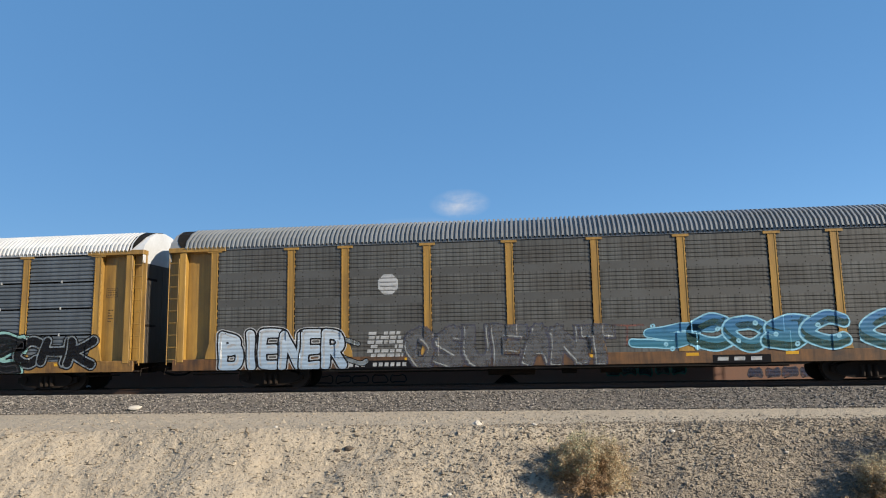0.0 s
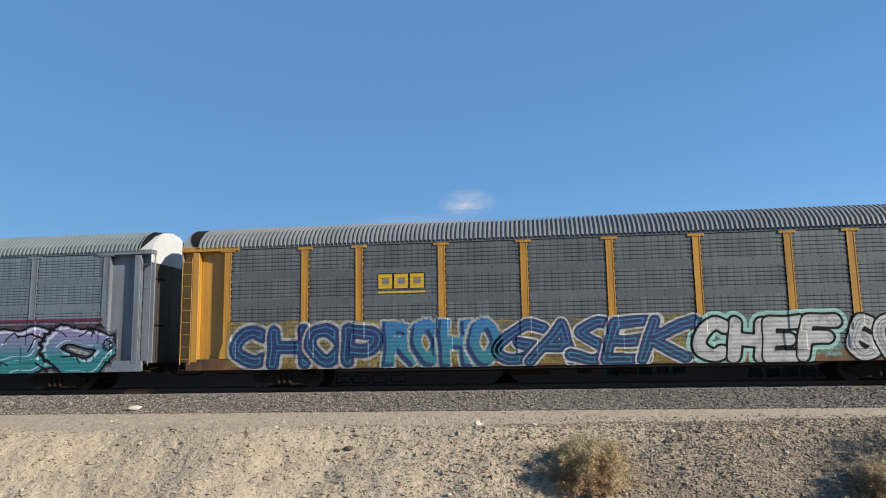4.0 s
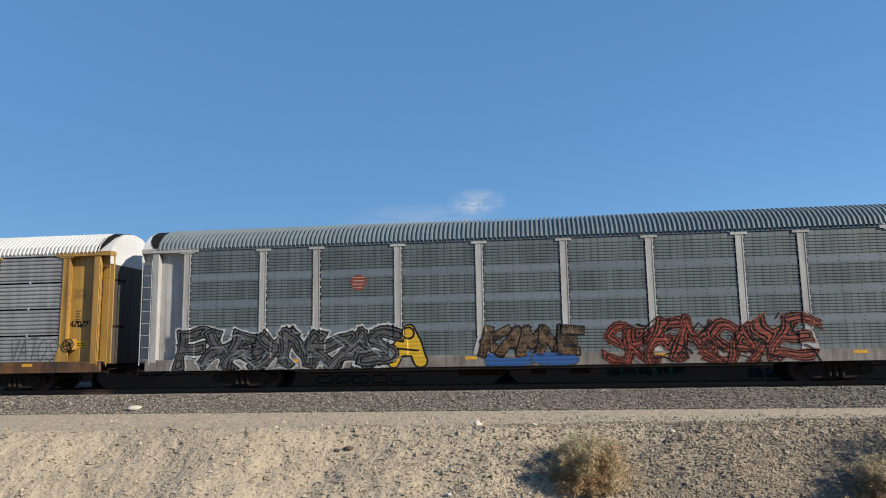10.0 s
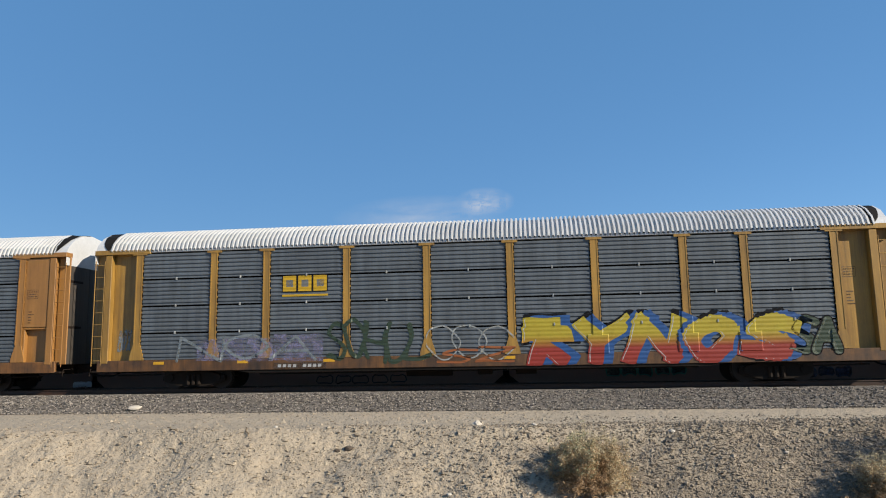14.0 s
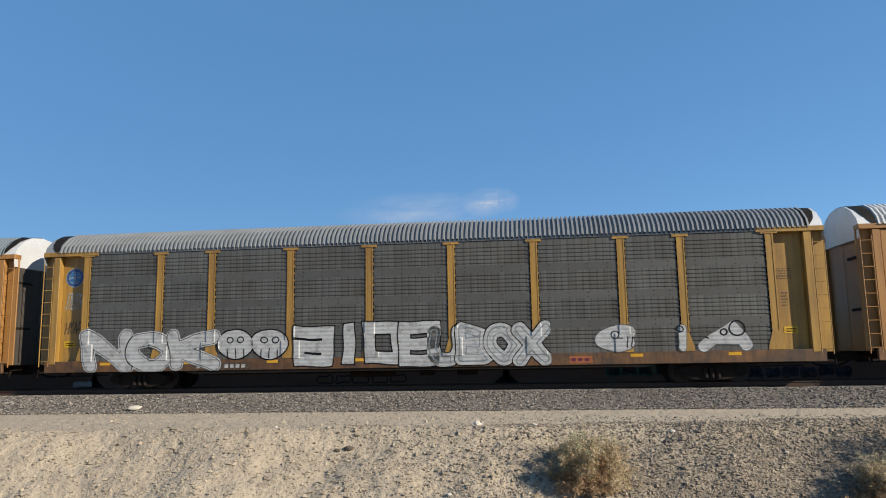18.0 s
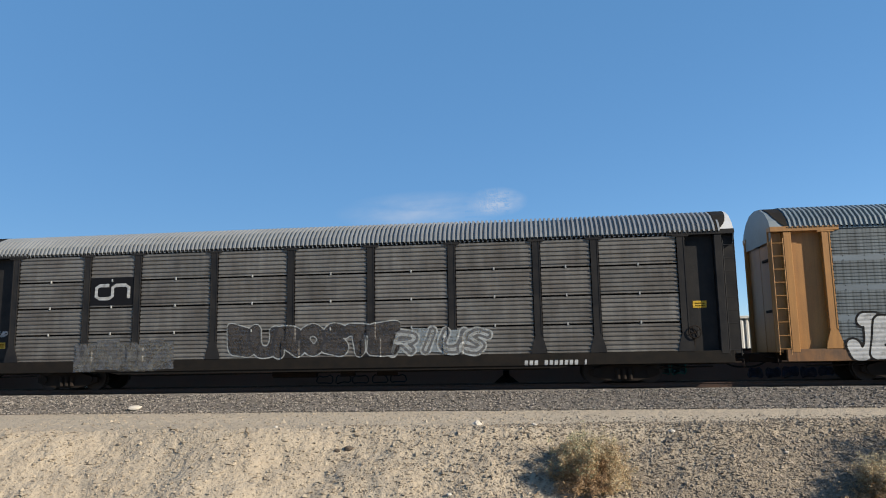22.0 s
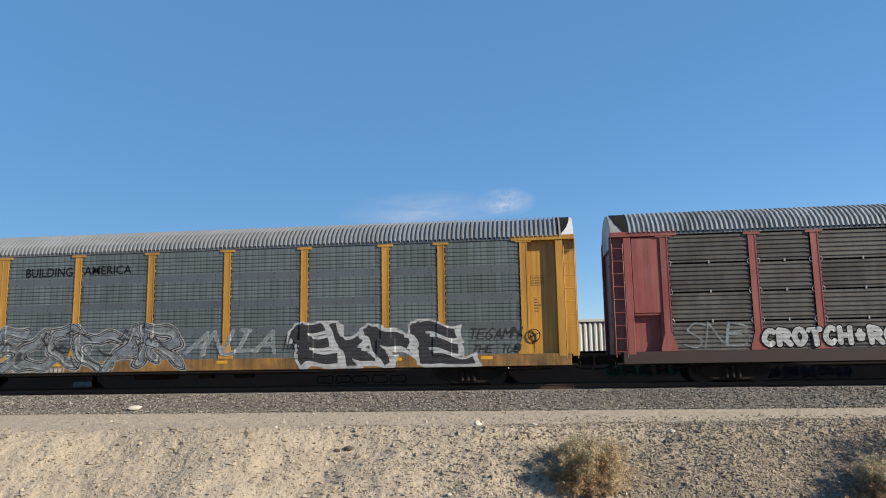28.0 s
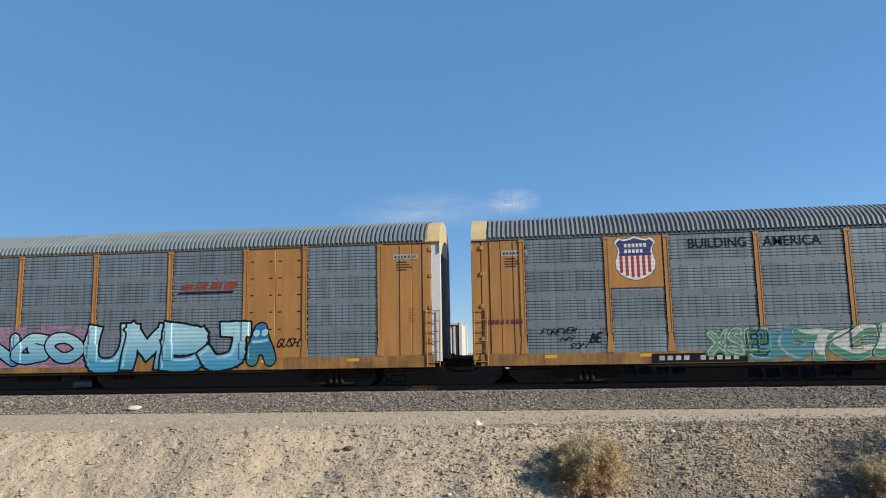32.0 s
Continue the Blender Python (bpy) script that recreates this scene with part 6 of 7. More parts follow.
    stones.inputs["Scale"].default_value = 24
    l.new(tc.outputs["Object"], stones.inputs["Vector"])
    ramp = n.new("ShaderNodeValToRGB")
    ramp.color_ramp.elements[0].color, ramp.color_ramp.elements[1].color = (0.135, 0.108, 0.079, 1), (0.275, 0.224, 0.167, 1)
    l.new(stones.outputs["Color"], ramp.inputs["Fac"])
    gap = n.new("ShaderNodeMapRange")
    gap.inputs["From Min"].default_value, gap.inputs["From Max"].default_value = 0.25, 0.6
    gap.inputs["To Min"].default_value, gap.inputs["To Max"].default_value = 1.0, 0.75
    l.new(stones.outputs["Distance"], gap.inputs["Value"])
    gm = n.new("ShaderNodeMixRGB")
    gm.blend_type = "MULTIPLY"
    gm.inputs["Fac"].default_value = 1
    l.new(ramp.outputs["Color"], gm.inputs["Color1"])
    l.new(gap.outputs["Result"], gm.inputs["Color2"])
    mix = n.new("ShaderNodeMixRGB")
    l.new(edge.outputs["Result"], mix.inputs["Fac"])
    l.new(source, mix.inputs["Color1"])
    l.new(gm.outputs["Color"], mix.inputs["Color2"])
    l.new(mix.outputs["Color"], bsdf.inputs["Base Color"])
    return m


SAND = ground_material()
me.materials.append(SAND)
ground = tagged(new("ground", me), "pale sandy desert ground with a dirt road and an eroded bank", "ground", kind="structure")

# ballast beds
def ballast_bed(name, yc, z, label):
    bm = bmesh.new()
    rows = []
    sec = [(-3.35, -0.76), (-3.0, -0.62), (-2.4, -0.42), (-1.62, -0.2), (-1.5, -0.17), (1.5, -0.17), (1.62, -0.2), (3.1, -0.72)]
    for x in [-400, -120] + spread(-40, 40, 0.25) + [40, 120, 400]:
        rows.append([bm.verts.new((x, yc + y + 0.06 * noise.noise((x * 1.5, y, 2)), z + dz + 0.02 * noise.noise((x * 2.5, y * 3, 7)))) for y, dz in sec])
    for a, b in zip(rows, rows[1:]):
        for i in range(len(sec) - 1):
            bm.faces.new((a[i], b[i], b[i + 1], a[i + 1]))
    me = as_mesh(name, bm, BALLAST)
    return tagged(new(name, me), label, "ballast", kind="structure")


BALLAST = material("crushed_stone", (0.19, 0.162, 0.138, 1), 0.95, stain=(0.10, 0.088, 0.08, 1), stain_amount=0.8, stain_scale=9, grain=32, grain_amount=0.7, bump=1.0)
ballast_bed("ballast", TRACK_Y, 0.0, "grey crushed stone ballast under the near track")
ballast_bed("ballast", FAR_Y, FAR_RAIL, "grey crushed stone ballast under the far track")


def rail(y, z):
    bm = bmesh.new()
    prof = [(-0.07, -0.17), (0.07, -0.17), (0.07, -0.155), (0.012, -0.13), (0.012, -0.045), (0.036, -0.035), (0.036, 0), (-0.036, 0), (-0.036, -0.035),
            (-0.012, -0.045), (-0.012, -0.13), (-0.07, -0.155)]
    a = [bm.verts.new((-400, y + p, z + q)) for p, q in prof]
    b = [bm.verts.new((400, y + p, z + q)) for p, q in prof]
    for i in range(len(prof)):
        bm.faces.new((a[i], b[i], b[(i + 1) % len(prof)], a[(i + 1) % len(prof)]))
    return tagged(new("rail", as_mesh("rail", bm, RAIL)), "rusty brown steel rail of the railway track", "rail", kind="structure")


for y, z in ((TRACK_Y - 0.75, 0), (TRACK_Y + 0.75, 0), (FAR_Y - 0.75, FAR_RAIL), (FAR_Y + 0.75, FAR_RAIL)):
    rail(y, z)

# ---- loose stones ----
def island_material(name, dark, pale, rough=0.9, leaf=False):
    m = bpy.data.materials.new(name)
    m.use_nodes = True
    n, l = m.node_tree.nodes, m.node_tree.links
    geo = n.new("ShaderNodeNewGeometry")
    ramp = n.new("ShaderNodeValToRGB")
    ramp.color_ramp.elements[0].color, ramp.color_ramp.elements[1].color = toned_down(dark), toned_down(pale)
    l.new(geo.outputs["Random Per Island"], ramp.inputs["Fac"])
    noise_ = n.new("ShaderNodeTexNoise")
    noise_.inputs["Scale"].default_value = 40
    mul = n.new("ShaderNodeMixRGB")
    mul.blend_type = "MULTIPLY"
    mul.inputs["Fac"].default_value = 0.4
    l.new(ramp.outputs["Color"], mul.inputs["Color1"])
    l.new(noise_.outputs["Fac"], mul.inputs["Color2"])
    l.new(mul.outputs["Color"], n["Principled BSDF"].inputs["Base Color"])
    n["Principled BSDF"].inputs["Roughness"].default_value = rough
    if leaf:
        thin = n.new("ShaderNodeBsdfTranslucent")
        l.new(ramp.outputs["Color"], thin.inputs["Color"])
        half = n.new("ShaderNodeMixShader")
        half.inputs["Fac"].default_value = 0.28
        l.new(n["Principled BSDF"].outputs[0], half.inputs[1])
        l.new(thin.outputs[0], half.inputs[2])
        l.new(half.outputs[0], n["Material Output"].inputs["Surface"])
        mul.inputs["Fac"].default_value = 0.1
    return m


def scatter_stones(name, places, sizes, mat_, label, category, seed):
    """Many small angular stones as one sheet of loose stuff."""
    rng = np.random.default_rng(seed)
    base = np.array([(1, 0, 0), (-1, 0, 0), (0, 1, 0), (0, -1, 0), (0, 0, 1), (0, 0, -1)], float)
    tri = np.array([(0, 2, 4), (2, 1, 4), (1, 3, 4), (3, 0, 4), (2, 0, 5), (1, 2, 5), (3, 1, 5), (0, 3, 5)])
    n = len(places)
    v = base[None] * (1 + rng.uniform(-0.35, 0.35, (n, 6, 1))) + rng.uniform(-0.25, 0.25, (n, 6, 3))
    ang = rng.uniform(0, 2 * np.pi, n)
    c, s_ = np.cos(ang)[:, None], np.sin(ang)[:, None]
    x, y, z = v[..., 0], v[..., 1] * 0.8, v[..., 2] * 0.65
    v = np.stack([x * c - y * s_, x * s_ + y * c, z], -1) * np.asarray(sizes)[:, None, None] + np.asarray(places)[:, None, :]
    f = (tri[None] + (np.arange(n) * 6)[:, None, None]).reshape(-1, 3)
    me = bpy.data.meshes.new(name)
    me.from_pydata(v.reshape(-1, 3).tolist(), [], f.tolist())
    me.materials.append(mat_)
    return tagged(new(name, me), label, category, kind="stuff")


GRAVEL = island_material("loose_gravel", (0.20, 0.158, 0.117, 1), (0.47, 0.385, 0.29, 1))
PEBBLE = island_material("sandy_pebbles", (0.34, 0.27, 0.195, 1), (0.60, 0.50, 0.37, 1))
STONE = island_material("ballast_stone", (0.055, 0.047, 0.041, 1), (0.49, 0.43, 0.37, 1))
rng = np.random.default_rng(11)
spots, sizes = [], []
while len(spots) < 17500:
    x, y = rng.uniform(-20.5, 13.5), rng.uniform(TRACK_Y - 3.2, TRACK_Y - 1.25)
    if rng.random() < 0.07:
        y = TRACK_Y - 3.1 - rng.exponential(0.25)
    dy = y - TRACK_Y
    z = -0.2 if dy > -1.62 else (-0.2 - 0.22 * (-1.62 - dy) / 0.78 if dy > -2.4 else max(-0.66, -0.42 - 0.2 * (-2.4 - dy) / 0.6))
    spots.append((x, y, z + rng.uniform(-0.005, 0.03)))
    sizes.append(rng.uniform(0.022, 0.05))
scatter_stones("ballast_stones", spots, sizes, STONE, "grey and tan crushed ballast stones beside the rail", "ballast", 1)
spots, sizes = [], []
while len(spots) < 27000:
    x, y = rng.uniform(-4.5, 9.5), rng.uniform(15.0, 19.8)
    if rng.random() > 0.14 + 0.86 * min(1, max(0, (x + 2.0) / 5.5)):
        continue
    z = bank_height(x, y)
    if y > crest_y(x) + 0.3 and rng.random() < 0.96:
        continue
    spots.append((x, y, z + 0.006))
    sizes.append(min(0.07, 0.014 + rng.exponential(0.0115)))
scatter_stones("bank_gravel", spots, sizes, GRAVEL, "washed grey gravel on the bank", "gravel", 2)
spots, sizes = [], []
while len(spots) < 9500:
    x, y = rng.uniform(-13.5, 2.0), rng.uniform(15.0, 21.5)
    z = bank_height(x, y)
    if y > crest_y(x) and rng.random() < 0.88:
        continue
    spots.append((x, y, z + 0.004))
    sizes.append(min(0.08, 0.009 + rng.exponential(0.011)) if rng.random() < 0.94 else rng.uniform(0.03, 0.075))
scatter_stones("bank_pebbles", spots, sizes, PEBBLE, "tan pebbles scattered on the sandy bank", "pebbles", 3)

ROCK = material("pale_rock", (0.62, 0.56, 0.48, 1), 0.9, stain_amount=0.4, stain_scale=9, grain=40, grain_amount=0.25, bump=0.5)
DARK_ROCK = material("dark_rock", (0.10, 0.075, 0.055, 1), 0.9, stain_amount=0.4, stain_scale=9, grain=40, grain_amount=0.25, bump=0.5)


def rock(x, y, r, mat_, label, flat=0.65, seed=1, z=None):
    bm = bmesh.new()
    bmesh.ops.create_icosphere(bm, subdivisions=2, radius=r)
    for v in bm.verts:
        k = 1 + 0.35 * noise.noise(v.co * (2.2 / r) * 0.5 + Vector((seed * 7.3, 0, 0)))
        v.co = Vector((v.co.x * k * 1.25, v.co.y * k, v.co.z * k * flat))
    ob = new("rock", as_mesh("rock", bm, mat_))
    ob.matrix_basis = pose(x, y, (bank_height(x, y) if z is None else z) + r * flat * 0.35, 0, 0, seed * 40)
    return tagged(ob, label, "rock", group="rocks on the bank")


rock(-1.32, 17.75, 0.10, ROCK, "pale angular rock at the crest of the bank", 0.9, 1)
rock(-13.1, 23.1, 0.2, ROCK, "white flat rock lying at the toe of the ballast", 0.45, 2, -0.55)
for x, y, r, sd in ((0.05, 17.55, 0.06, 3), (-4.3, 17.05, 0.09, 5), (-4.55, 16.95, 0.06, 6), (-1.8, 15.75, 0.06, 7), (-6.2, 17.35, 0.05, 8), (3.2, 17.6, 0.06, 9), (5.6, 17.3, 0.05, 10)):
    rock(x, y, r, DARK_ROCK if sd in (5, 6) else ROCK, "dark clod of earth on the bank" if sd in (5, 6) else "small pale rock on the bank", 0.7, sd)

TWIG = material("dry_twig", (0.27, 0.19, 0.11, 1), 0.9, stain_amount=0.5, stain_scale=20)


def stick(x, y, length, turn):
    bm = bmesh.new()
    pts = [Vector((i / 5 * length, 0.06 * length * math.sin(i * 1.9), 0.02 + 0.02 * math.sin(i * 2.3))) for i in range(6)]
    for a, b in zip(pts, pts[1:]):
        rod(bm, a, b, 0.012, 5)
    ob = new("stick", as_mesh("stick", bm, TWIG))
    z = bank_height(x, y)
    slope = math.degrees(math.atan2(bank_height(x + 0.2 * math.cos(radians(turn)), y + 0.2 * math.sin(radians(turn))) - z, 0.2))
    ob.matrix_basis = Matrix.Translation((x, y, z + 0.01)) @ pose(0, 0, 0, 0, 0, turn) @ pose(0, 0, 0, 0, -slope, 0)
    return tagged(ob, "dry broken stick lying on the bank", "stick", group="sticks on the bank")


stick(-8.95, 17.3, 0.5, -35)
stick(-8.6, 16.75, 0.6, -20)
stick(0.05, 15.9, 0.5, -100)
stick(-6.9, 17.2, 0.45, -60)


# ---- dry bushes ----
DRY = island_material("dry_brown_leaf", (0.40, 0.24, 0.12, 1), (0.74, 0.51, 0.29, 1), leaf=True)
STRAW = island_material("straw_leaf", (0.56, 0.45, 0.26, 1), (0.84, 0.73, 0.48, 1), leaf=True)
SAGE_LEAF = island_material("grey_green_leaf", (0.33, 0.37, 0.21, 1), (0.60, 0.62, 0.40, 1), leaf=True)


def bush(x, y, r, height, seed, label, sink=0.1, green=4200):
    rng = np.random.default_rng(seed)
    b = thing("bush", label, "bush", at=pose(x, y, bank_height(x, y) - sink), group="dry bushes on the bank")
    twigs = bmesh.new()
    tips = []
    for k in range(150):
        az, el = rng.uniform(0, 2 * math.pi), math.acos(rng.uniform(0.02, 1.0))
        d = Vector((math.sin(el) * math.cos(az) * r, math.sin(el) * math.sin(az) * r, math.cos(el) * height)) * rng.uniform(0.6, 1.0)
        p = Vector((rng.normal(0, 0.05), rng.normal(0, 0.05), 0))
        q = p + d * 0.45 + Vector(rng.normal(0, 0.06, 3))
        e = p + d
        for u, v, w in ((p, q, 0.008), (q, e, 0.005)):
            rod(twigs, u, v, w, 3)
        for j in range(4):
            o = q.lerp(e, rng.uniform(0.1, 0.9))
            o2 = o + Vector(rng.normal(0, 0.16 * r, 3)) + d * 0.12
            rod(twigs, o, o2, 0.003, 3)
            tips += [o, o2]
        tips += [q, e]
    tagged(part("branchwork", twigs, TWIG, b), kind="stuff")
    tips = np.array([tuple(t) for t in tips])
    for name, mat_, count, test in (("brown_foliage", DRY, 25000, lambda t: t[2] < 0.72 * height), ("straw_foliage", STRAW, 13000, lambda t: t[2] > 0.5 * height or t[0] > 0.45 * r),
                                    ("green_foliage", SAGE_LEAF, green, lambda t: t[0] < 0.15 * r and t[2] > 0.3 * height)):
        pick = np.array([t for t in tips if test(t)])
        c = pick[rng.integers(0, len(pick), count)] + rng.normal(0, 0.045 * r, (count, 3))
        c[:, 2] = np.maximum(c[:, 2], 0.02)
        a = rng.normal(0, 1, (count, 3))
        a /= np.linalg.norm(a, axis=1)[:, None]
        s_ = rng.normal(0, 1, (count, 3))
        s_ = np.cross(a, s_)
        s_ /= np.linalg.norm(s_, axis=1)[:, None]
        ln, wd = rng.uniform(0.018, 0.045, (count, 1)), rng.uniform(0.004, 0.010, (count, 1))
        v = np.stack([c - a * ln, c + s_ * wd, c + a * ln, c - s_ * wd], 1).reshape(-1, 3)
        me = bpy.data.meshes.new(name)
        me.from_pydata(v.tolist(), [], [(4 * i, 4 * i + 1, 4 * i + 2, 4 * i + 3) for i in range(count)])
        me.materials.append(mat_)
        leaf = part(name, me, None, b, {"brown_foliage": "dry brown foliage", "straw_foliage": "straw-coloured foliage", "green_foliage": "grey-green foliage"}[name])
        tagged(leaf, kind="stuff")
    return b


bush(1.12, 16.25, 0.93, 1.30, 5, "round dry bush with brown and grey-green foliage", 0.12)
bush(7.3, 16.1, 1.0, 1.4, 6, "dry brown bush growing on the gravel bank", green=500)
bush(9.15, 16.9, 1.45, 2.5, 7, "taller dry brown bush beside the gravel", green=500)


# ---- clouds ----
def cloud_material(name, density, scale):
    m = bpy.data.materials.new(name)
    m.use_nodes = True
    n, l = m.node_tree.nodes, m.node_tree.links
    tc = n.new("ShaderNodeTexCoord")
    ball = n.new("ShaderNodeTexGradient")
    ball.gradient_type = "SPHERICAL"
    l.new(tc.outputs["Object"], ball.inputs["Vector"])
    puff = n.new("ShaderNodeTexNoise")
    puff.inputs["Scale"].default_value, puff.inputs["Detail"].default_value, puff.inputs["Roughness"].default_value = scale, 6, 0.6
    l.new(tc.outputs["Object"], puff.inputs["Vector"])
    lump = n.new("ShaderNodeMapRange")
    lump.inputs["From Min"].default_value, lump.inputs["From Max"].default_value = 0.3, 0.75
    l.new(puff.outputs["Fac"], lump.inputs["Value"])
    k = n.new("ShaderNodeMath")
    k.operation = "MULTIPLY"
    l.new(ball.outputs["Fac"], k.inputs[0])
    l.new(lump.outputs["Result"], k.inputs[1])
    k2 = n.new("ShaderNodeMath")
    k2.operation = "MULTIPLY"
    k2.inputs[1].default_value = density
    k2.use_clamp = True
    l.new(k.outputs[0], k2.inputs[0])
    clear_ = n.new("ShaderNodeBsdfTransparent")
    glow = n.new("ShaderNodeEmission")
    glow.inputs["Color"].default_value, glow.inputs["Strength"].default_value = (0.36, 0.375, 0.41, 1), 1.0
    mix = n.new("ShaderNodeMixShader")
    l.new(k2.outputs[0], mix.inputs["Fac"])
    l.new(clear_.outputs[0], mix.inputs[1])
    l.new(glow.outputs[0], mix.inputs[2])
    l.new(mix.outputs[0], n["Material Output"].inputs["Surface"])
    return m


def cloud(width, height, density, scale, label):
    bm = bmesh.new()
    steps = 16
    vs = [[bm.verts.new((-1 + 2 * i / steps, 0.25 * (1 - (i / steps * 2 - 1) ** 2), -1 + 2 * j / steps)) for i in range(steps + 1)] for j in range(steps + 1)]
    for j in range(steps):
        for i in range(steps):
            bm.faces.new((vs[j][i], vs[j][i + 1], vs[j + 1][i + 1], vs[j + 1][i]))
    for v in bm.verts:
        v.co.y = 0
    me = as_mesh("cloud", bm, cloud_material("cloud_haze", density, scale))
    ob = new("cloud", me)
    ob.scale = (width, 60, height)
    return tagged(ob, label, "cloud", group="clouds low in the sky")


CLOUDS = [cloud(135, 66, 1.15, 1.1, "small soft white cloud puff"), cloud(380, 92, 0.6, 1.3, "thin wispy white cloud bank")]


# ---- the standing container train ----
WELL = material("brown_well_car_paint", (0.28, 0.135, 0.088, 1), 0.7, stain=(0.22, 0.135, 0.10, 1), stain_amount=0.7, stain_scale=1.0, grain=15)
CONTAINER = material("white_container_paint", (0.72, 0.72, 0.70, 1), 0.5, stain=(0.5, 0.46, 0.4, 1), stain_amount=0.3, stain_scale=1.0)


def container(x0, x1):
    c = thing("shipping_container", "white corrugated steel shipping container in a well car", "container", at=pose((x0 + x1) / 2, FAR_Y, FAR_RAIL + 0.36),
              group="containers on the standing train")
    half, h, w = (x1 - x0) / 2, 2.5, 1.22
    bm = bmesh.new()
    x = -half + 0.12
    last = None
    while x < half - 0.12:
        for dx, y in ((0, 0), (0.07, 0), (0.105, 0.036), (0.175, 0.036)):
            row = (bm.verts.new((x + dx, -w + y, 0.15)), bm.verts.new((x + dx, -w + y, h - 0.12)))
            if last:
                bm.faces.new((last[0], row[0], row[1], last[1]))
            last = row
        x += 0.21
    side = as_mesh("side_wall", bm, CONTAINER)
    part("side_wall", side, None, c)
    part("side_wall", side, None, c, at=pose(0, 0, 0, 0, 0, 180))
    part("roof_panel", bmesh_of(quad_box, -half + 0.1, half - 0.1, -w + 0.05, w - 0.05, h - 0.06, h - 0.02), CONTAINER, c)
    for s in (-1, 1):
        part("end_wall", bmesh_of(quad_box, s * half - 0.06 * (s > 0) - 0.0, s * half + 0.06 * (s < 0), -w + 0.12, w - 0.12, 0.1, h - 0.1), CONTAINER, c)
        part("top_rail", bmesh_of(bevel_box, -half, half, s * w - 0.05, s * w + 0.05, h - 0.12, h, 0.01), CONTAINER, c)
        part("bottom_rail", bmesh_of(bevel_box, -half, half, s * w - 0.05, s * w + 0.05, 0.0, 0.15, 0.01), CONTAINER, c)
        for q in (-1, 1):
            part("corner_post", bmesh_of(bevel_box, s * half - 0.07, s * half + 0.07, q * w - 0.07, q * w + 0.07, 0.0, h, 0.01), CONTAINER, c)
    return c


def well_car(x0, x1):
    c = thing("well_car", "brown well car with graffiti standing on the far track", "railway car", at=pose((x0 + x1) / 2, FAR_Y, FAR_RAIL), group="standing well cars")
    half = (x1 - x0) / 2
    for s in (-1, 1):
        out = [(-half, 0.62), (-half + 0.5, 0.2), (half - 0.5, 0.2), (half, 0.62), (half, 1.3), (half - 2.2, 1.5), (-half + 2.2, 1.5), (-half, 1.3)]
        y = s * 1.42
        part("side_wall", bmesh_of(prism, out, y - 0.05, y + 0.05), WELL, c)
        part("top_rail", bmesh_of(bevel_box, -half + 2.0, half - 2.0, y - 0.08, y + 0.08, 1.46, 1.54, 0.01), UNDER, c)
    part("floor", bmesh_of(quad_box, -half + 2.2, half - 2.2, -1.36, 1.36, 0.24, 0.34), UNDER, c)
    for s in (-1, 1):
        a, b = sorted((s * half, s * (half - 2.25)))
        part("end_platform", bmesh_of(bevel_box, a, b, -1.3, 1.3, 1.2, 1.45, 0.02), UNDER, c)
        rail_bm = bmesh.new()
        xr = s * (half - 0.35)
        for y in (-1.25, -0.75, 0.75, 1.25):
            rod(rail_bm, (xr, y, 1.4), (xr, y, 2.25), 0.025)
        for y in (-1.25, 0.75):
            rod(rail_bm, (xr, y, 2.25), (xr, y + 0.5, 2.25), 0.025)
        part("handrail", rail_bm, UNDER, c)
        truck(c, s * (half - 1.0))
    return c


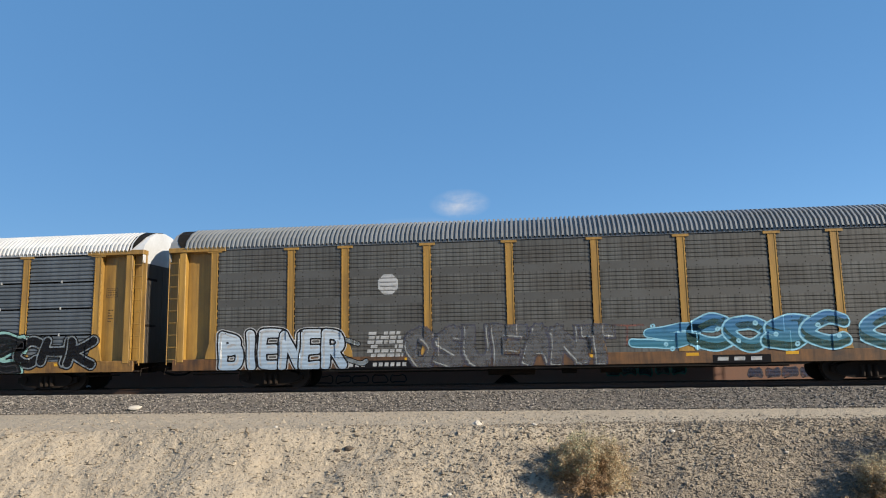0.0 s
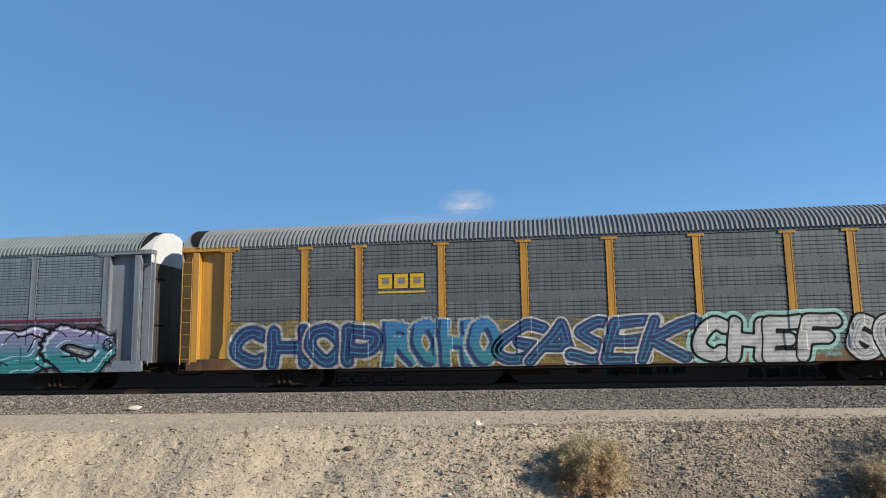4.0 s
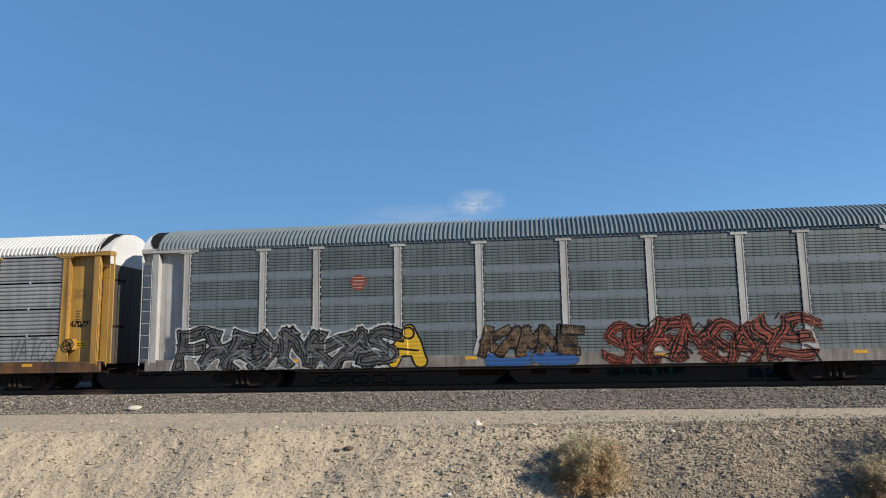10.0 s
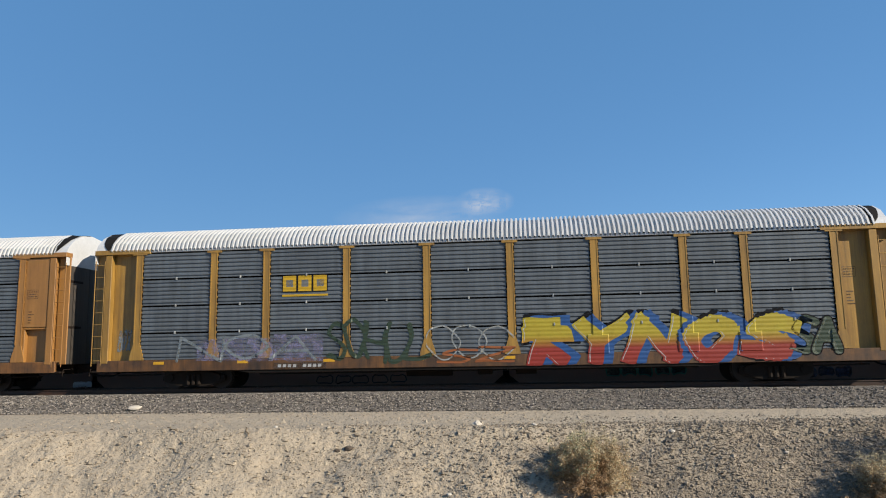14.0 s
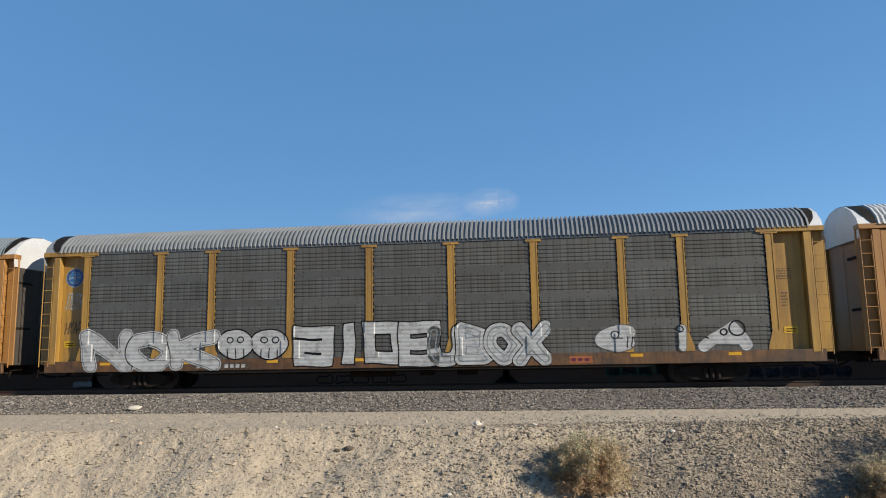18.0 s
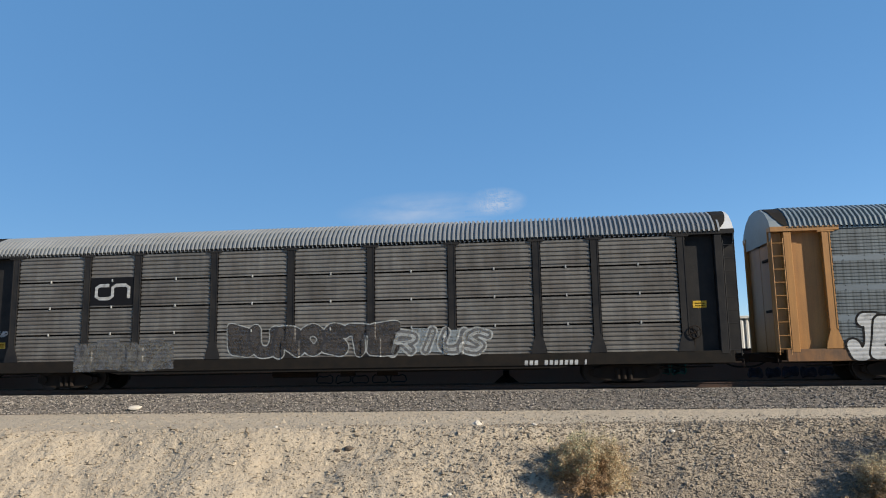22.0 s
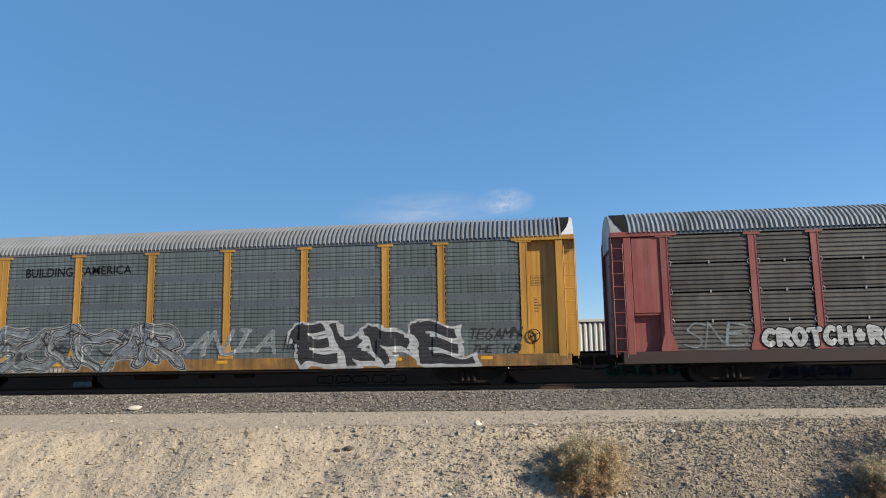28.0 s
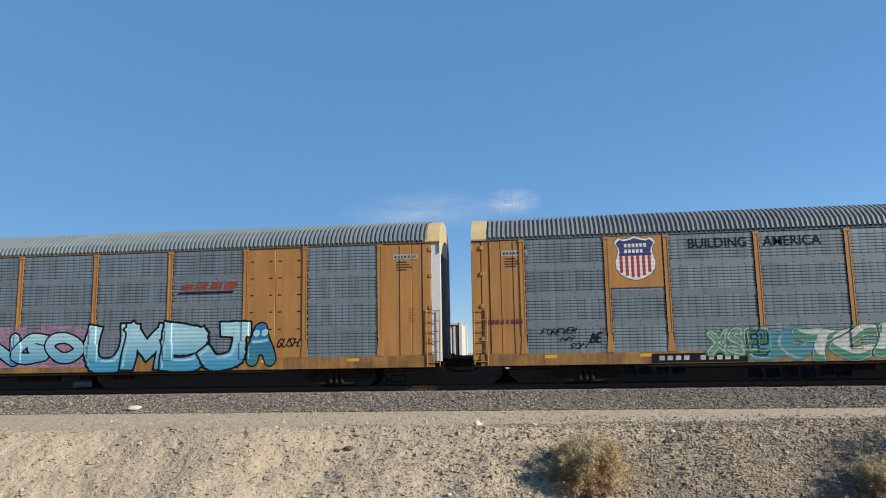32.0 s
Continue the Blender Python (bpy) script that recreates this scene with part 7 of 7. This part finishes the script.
def far_paint(x0, x1, z0, z1, count, fill, line, seed):
    """Faded graffiti, and bright glints put in as paint, low on the standing cars."""
    rnd = random.Random(seed)
    sh = Sheet()
    w, h = (x1 - x0) / count, z1 - z0
    for k in range(count):
        pts = rounded([(x0 + (k + u + rnd.uniform(-0.08, 0.08)) * w, z0 + (v + rnd.uniform(-0.1, 0.1)) * h)
                       for u, v in ((0.05, 0.05), (0.5, 0.2), (0.95, 0.05), (0.9, 0.95), (0.5, 0.8), (0.1, 0.95))], 1)
        if fill:
            sh.shape(pts, fill)
        sh.ribbon(pts + pts[:2], 0.05, line, cap=False)
    bm = sh.bm
    for v in bm.verts:
        v.co.y += FAR_Y - 1.475
    me = bpy.data.meshes.new("graffiti")
    bm.to_mesh(me)
    bm.free()
    for name in sh.inks:
        me.materials.append(INKS[name])
    ob = new("graffiti", me)
    car = min(WELLS, key=lambda c: abs(c.matrix_basis.translation.x - (x0 + x1) / 2))
    ob.parent = car
    ob.matrix_basis = car.matrix_basis.inverted()
    return tagged(ob, "faded " + WORDS_FOR.get(fill or line, "grey") + " painted marks low on the side wall")


WELLS = []
for k in range(-3, 3):
    x0 = -1.0 + k * 18.3
    WELLS.append(well_car(x0 + 0.12, x0 + 18.16))
    container(x0 + 1.9, x0 + 16.4)
far_paint(-9.15, -5.2, -0.12, 0.28, 5, "", "coal", 1)
far_paint(3.0, 6.3, 0.0, 0.62, 5, "bottle", "green", 2)
far_paint(8.6, 12.6, -0.1, 0.35, 6, "ink_blue", "dusk", 3)
# bright glints put in as plain white paint marks
far_paint(-20.3, -19.4, -0.12, 0.14, 3, "sign_white", "sign_white", 4)


# ---- motion ----
def motions():
    for i, car in enumerate(CARS):
        rows = [(t, pose(path_of(t) - CAR_PITCH * i + NUDGE[i] + LENGTH / 2, TRACK_Y, 0)) for t in range(0, 33)]
        walk(car, rows)
    walk(CLOUDS[0], [(0.0, pose(-275, 3000, 630)), (16.0, pose(-160, 3000, 633)), (32.0, pose(-55, 3000, 628))])
    walk(CLOUDS[1], [(0.0, pose(-480, 3000, 490)), (8.0, pose(-470, 3000, 540)), (19.0, pose(-450, 3000, 605)), (32.0, pose(-430, 3000, 605))])


for one in CARS:
    centre_parts(one)
motions()
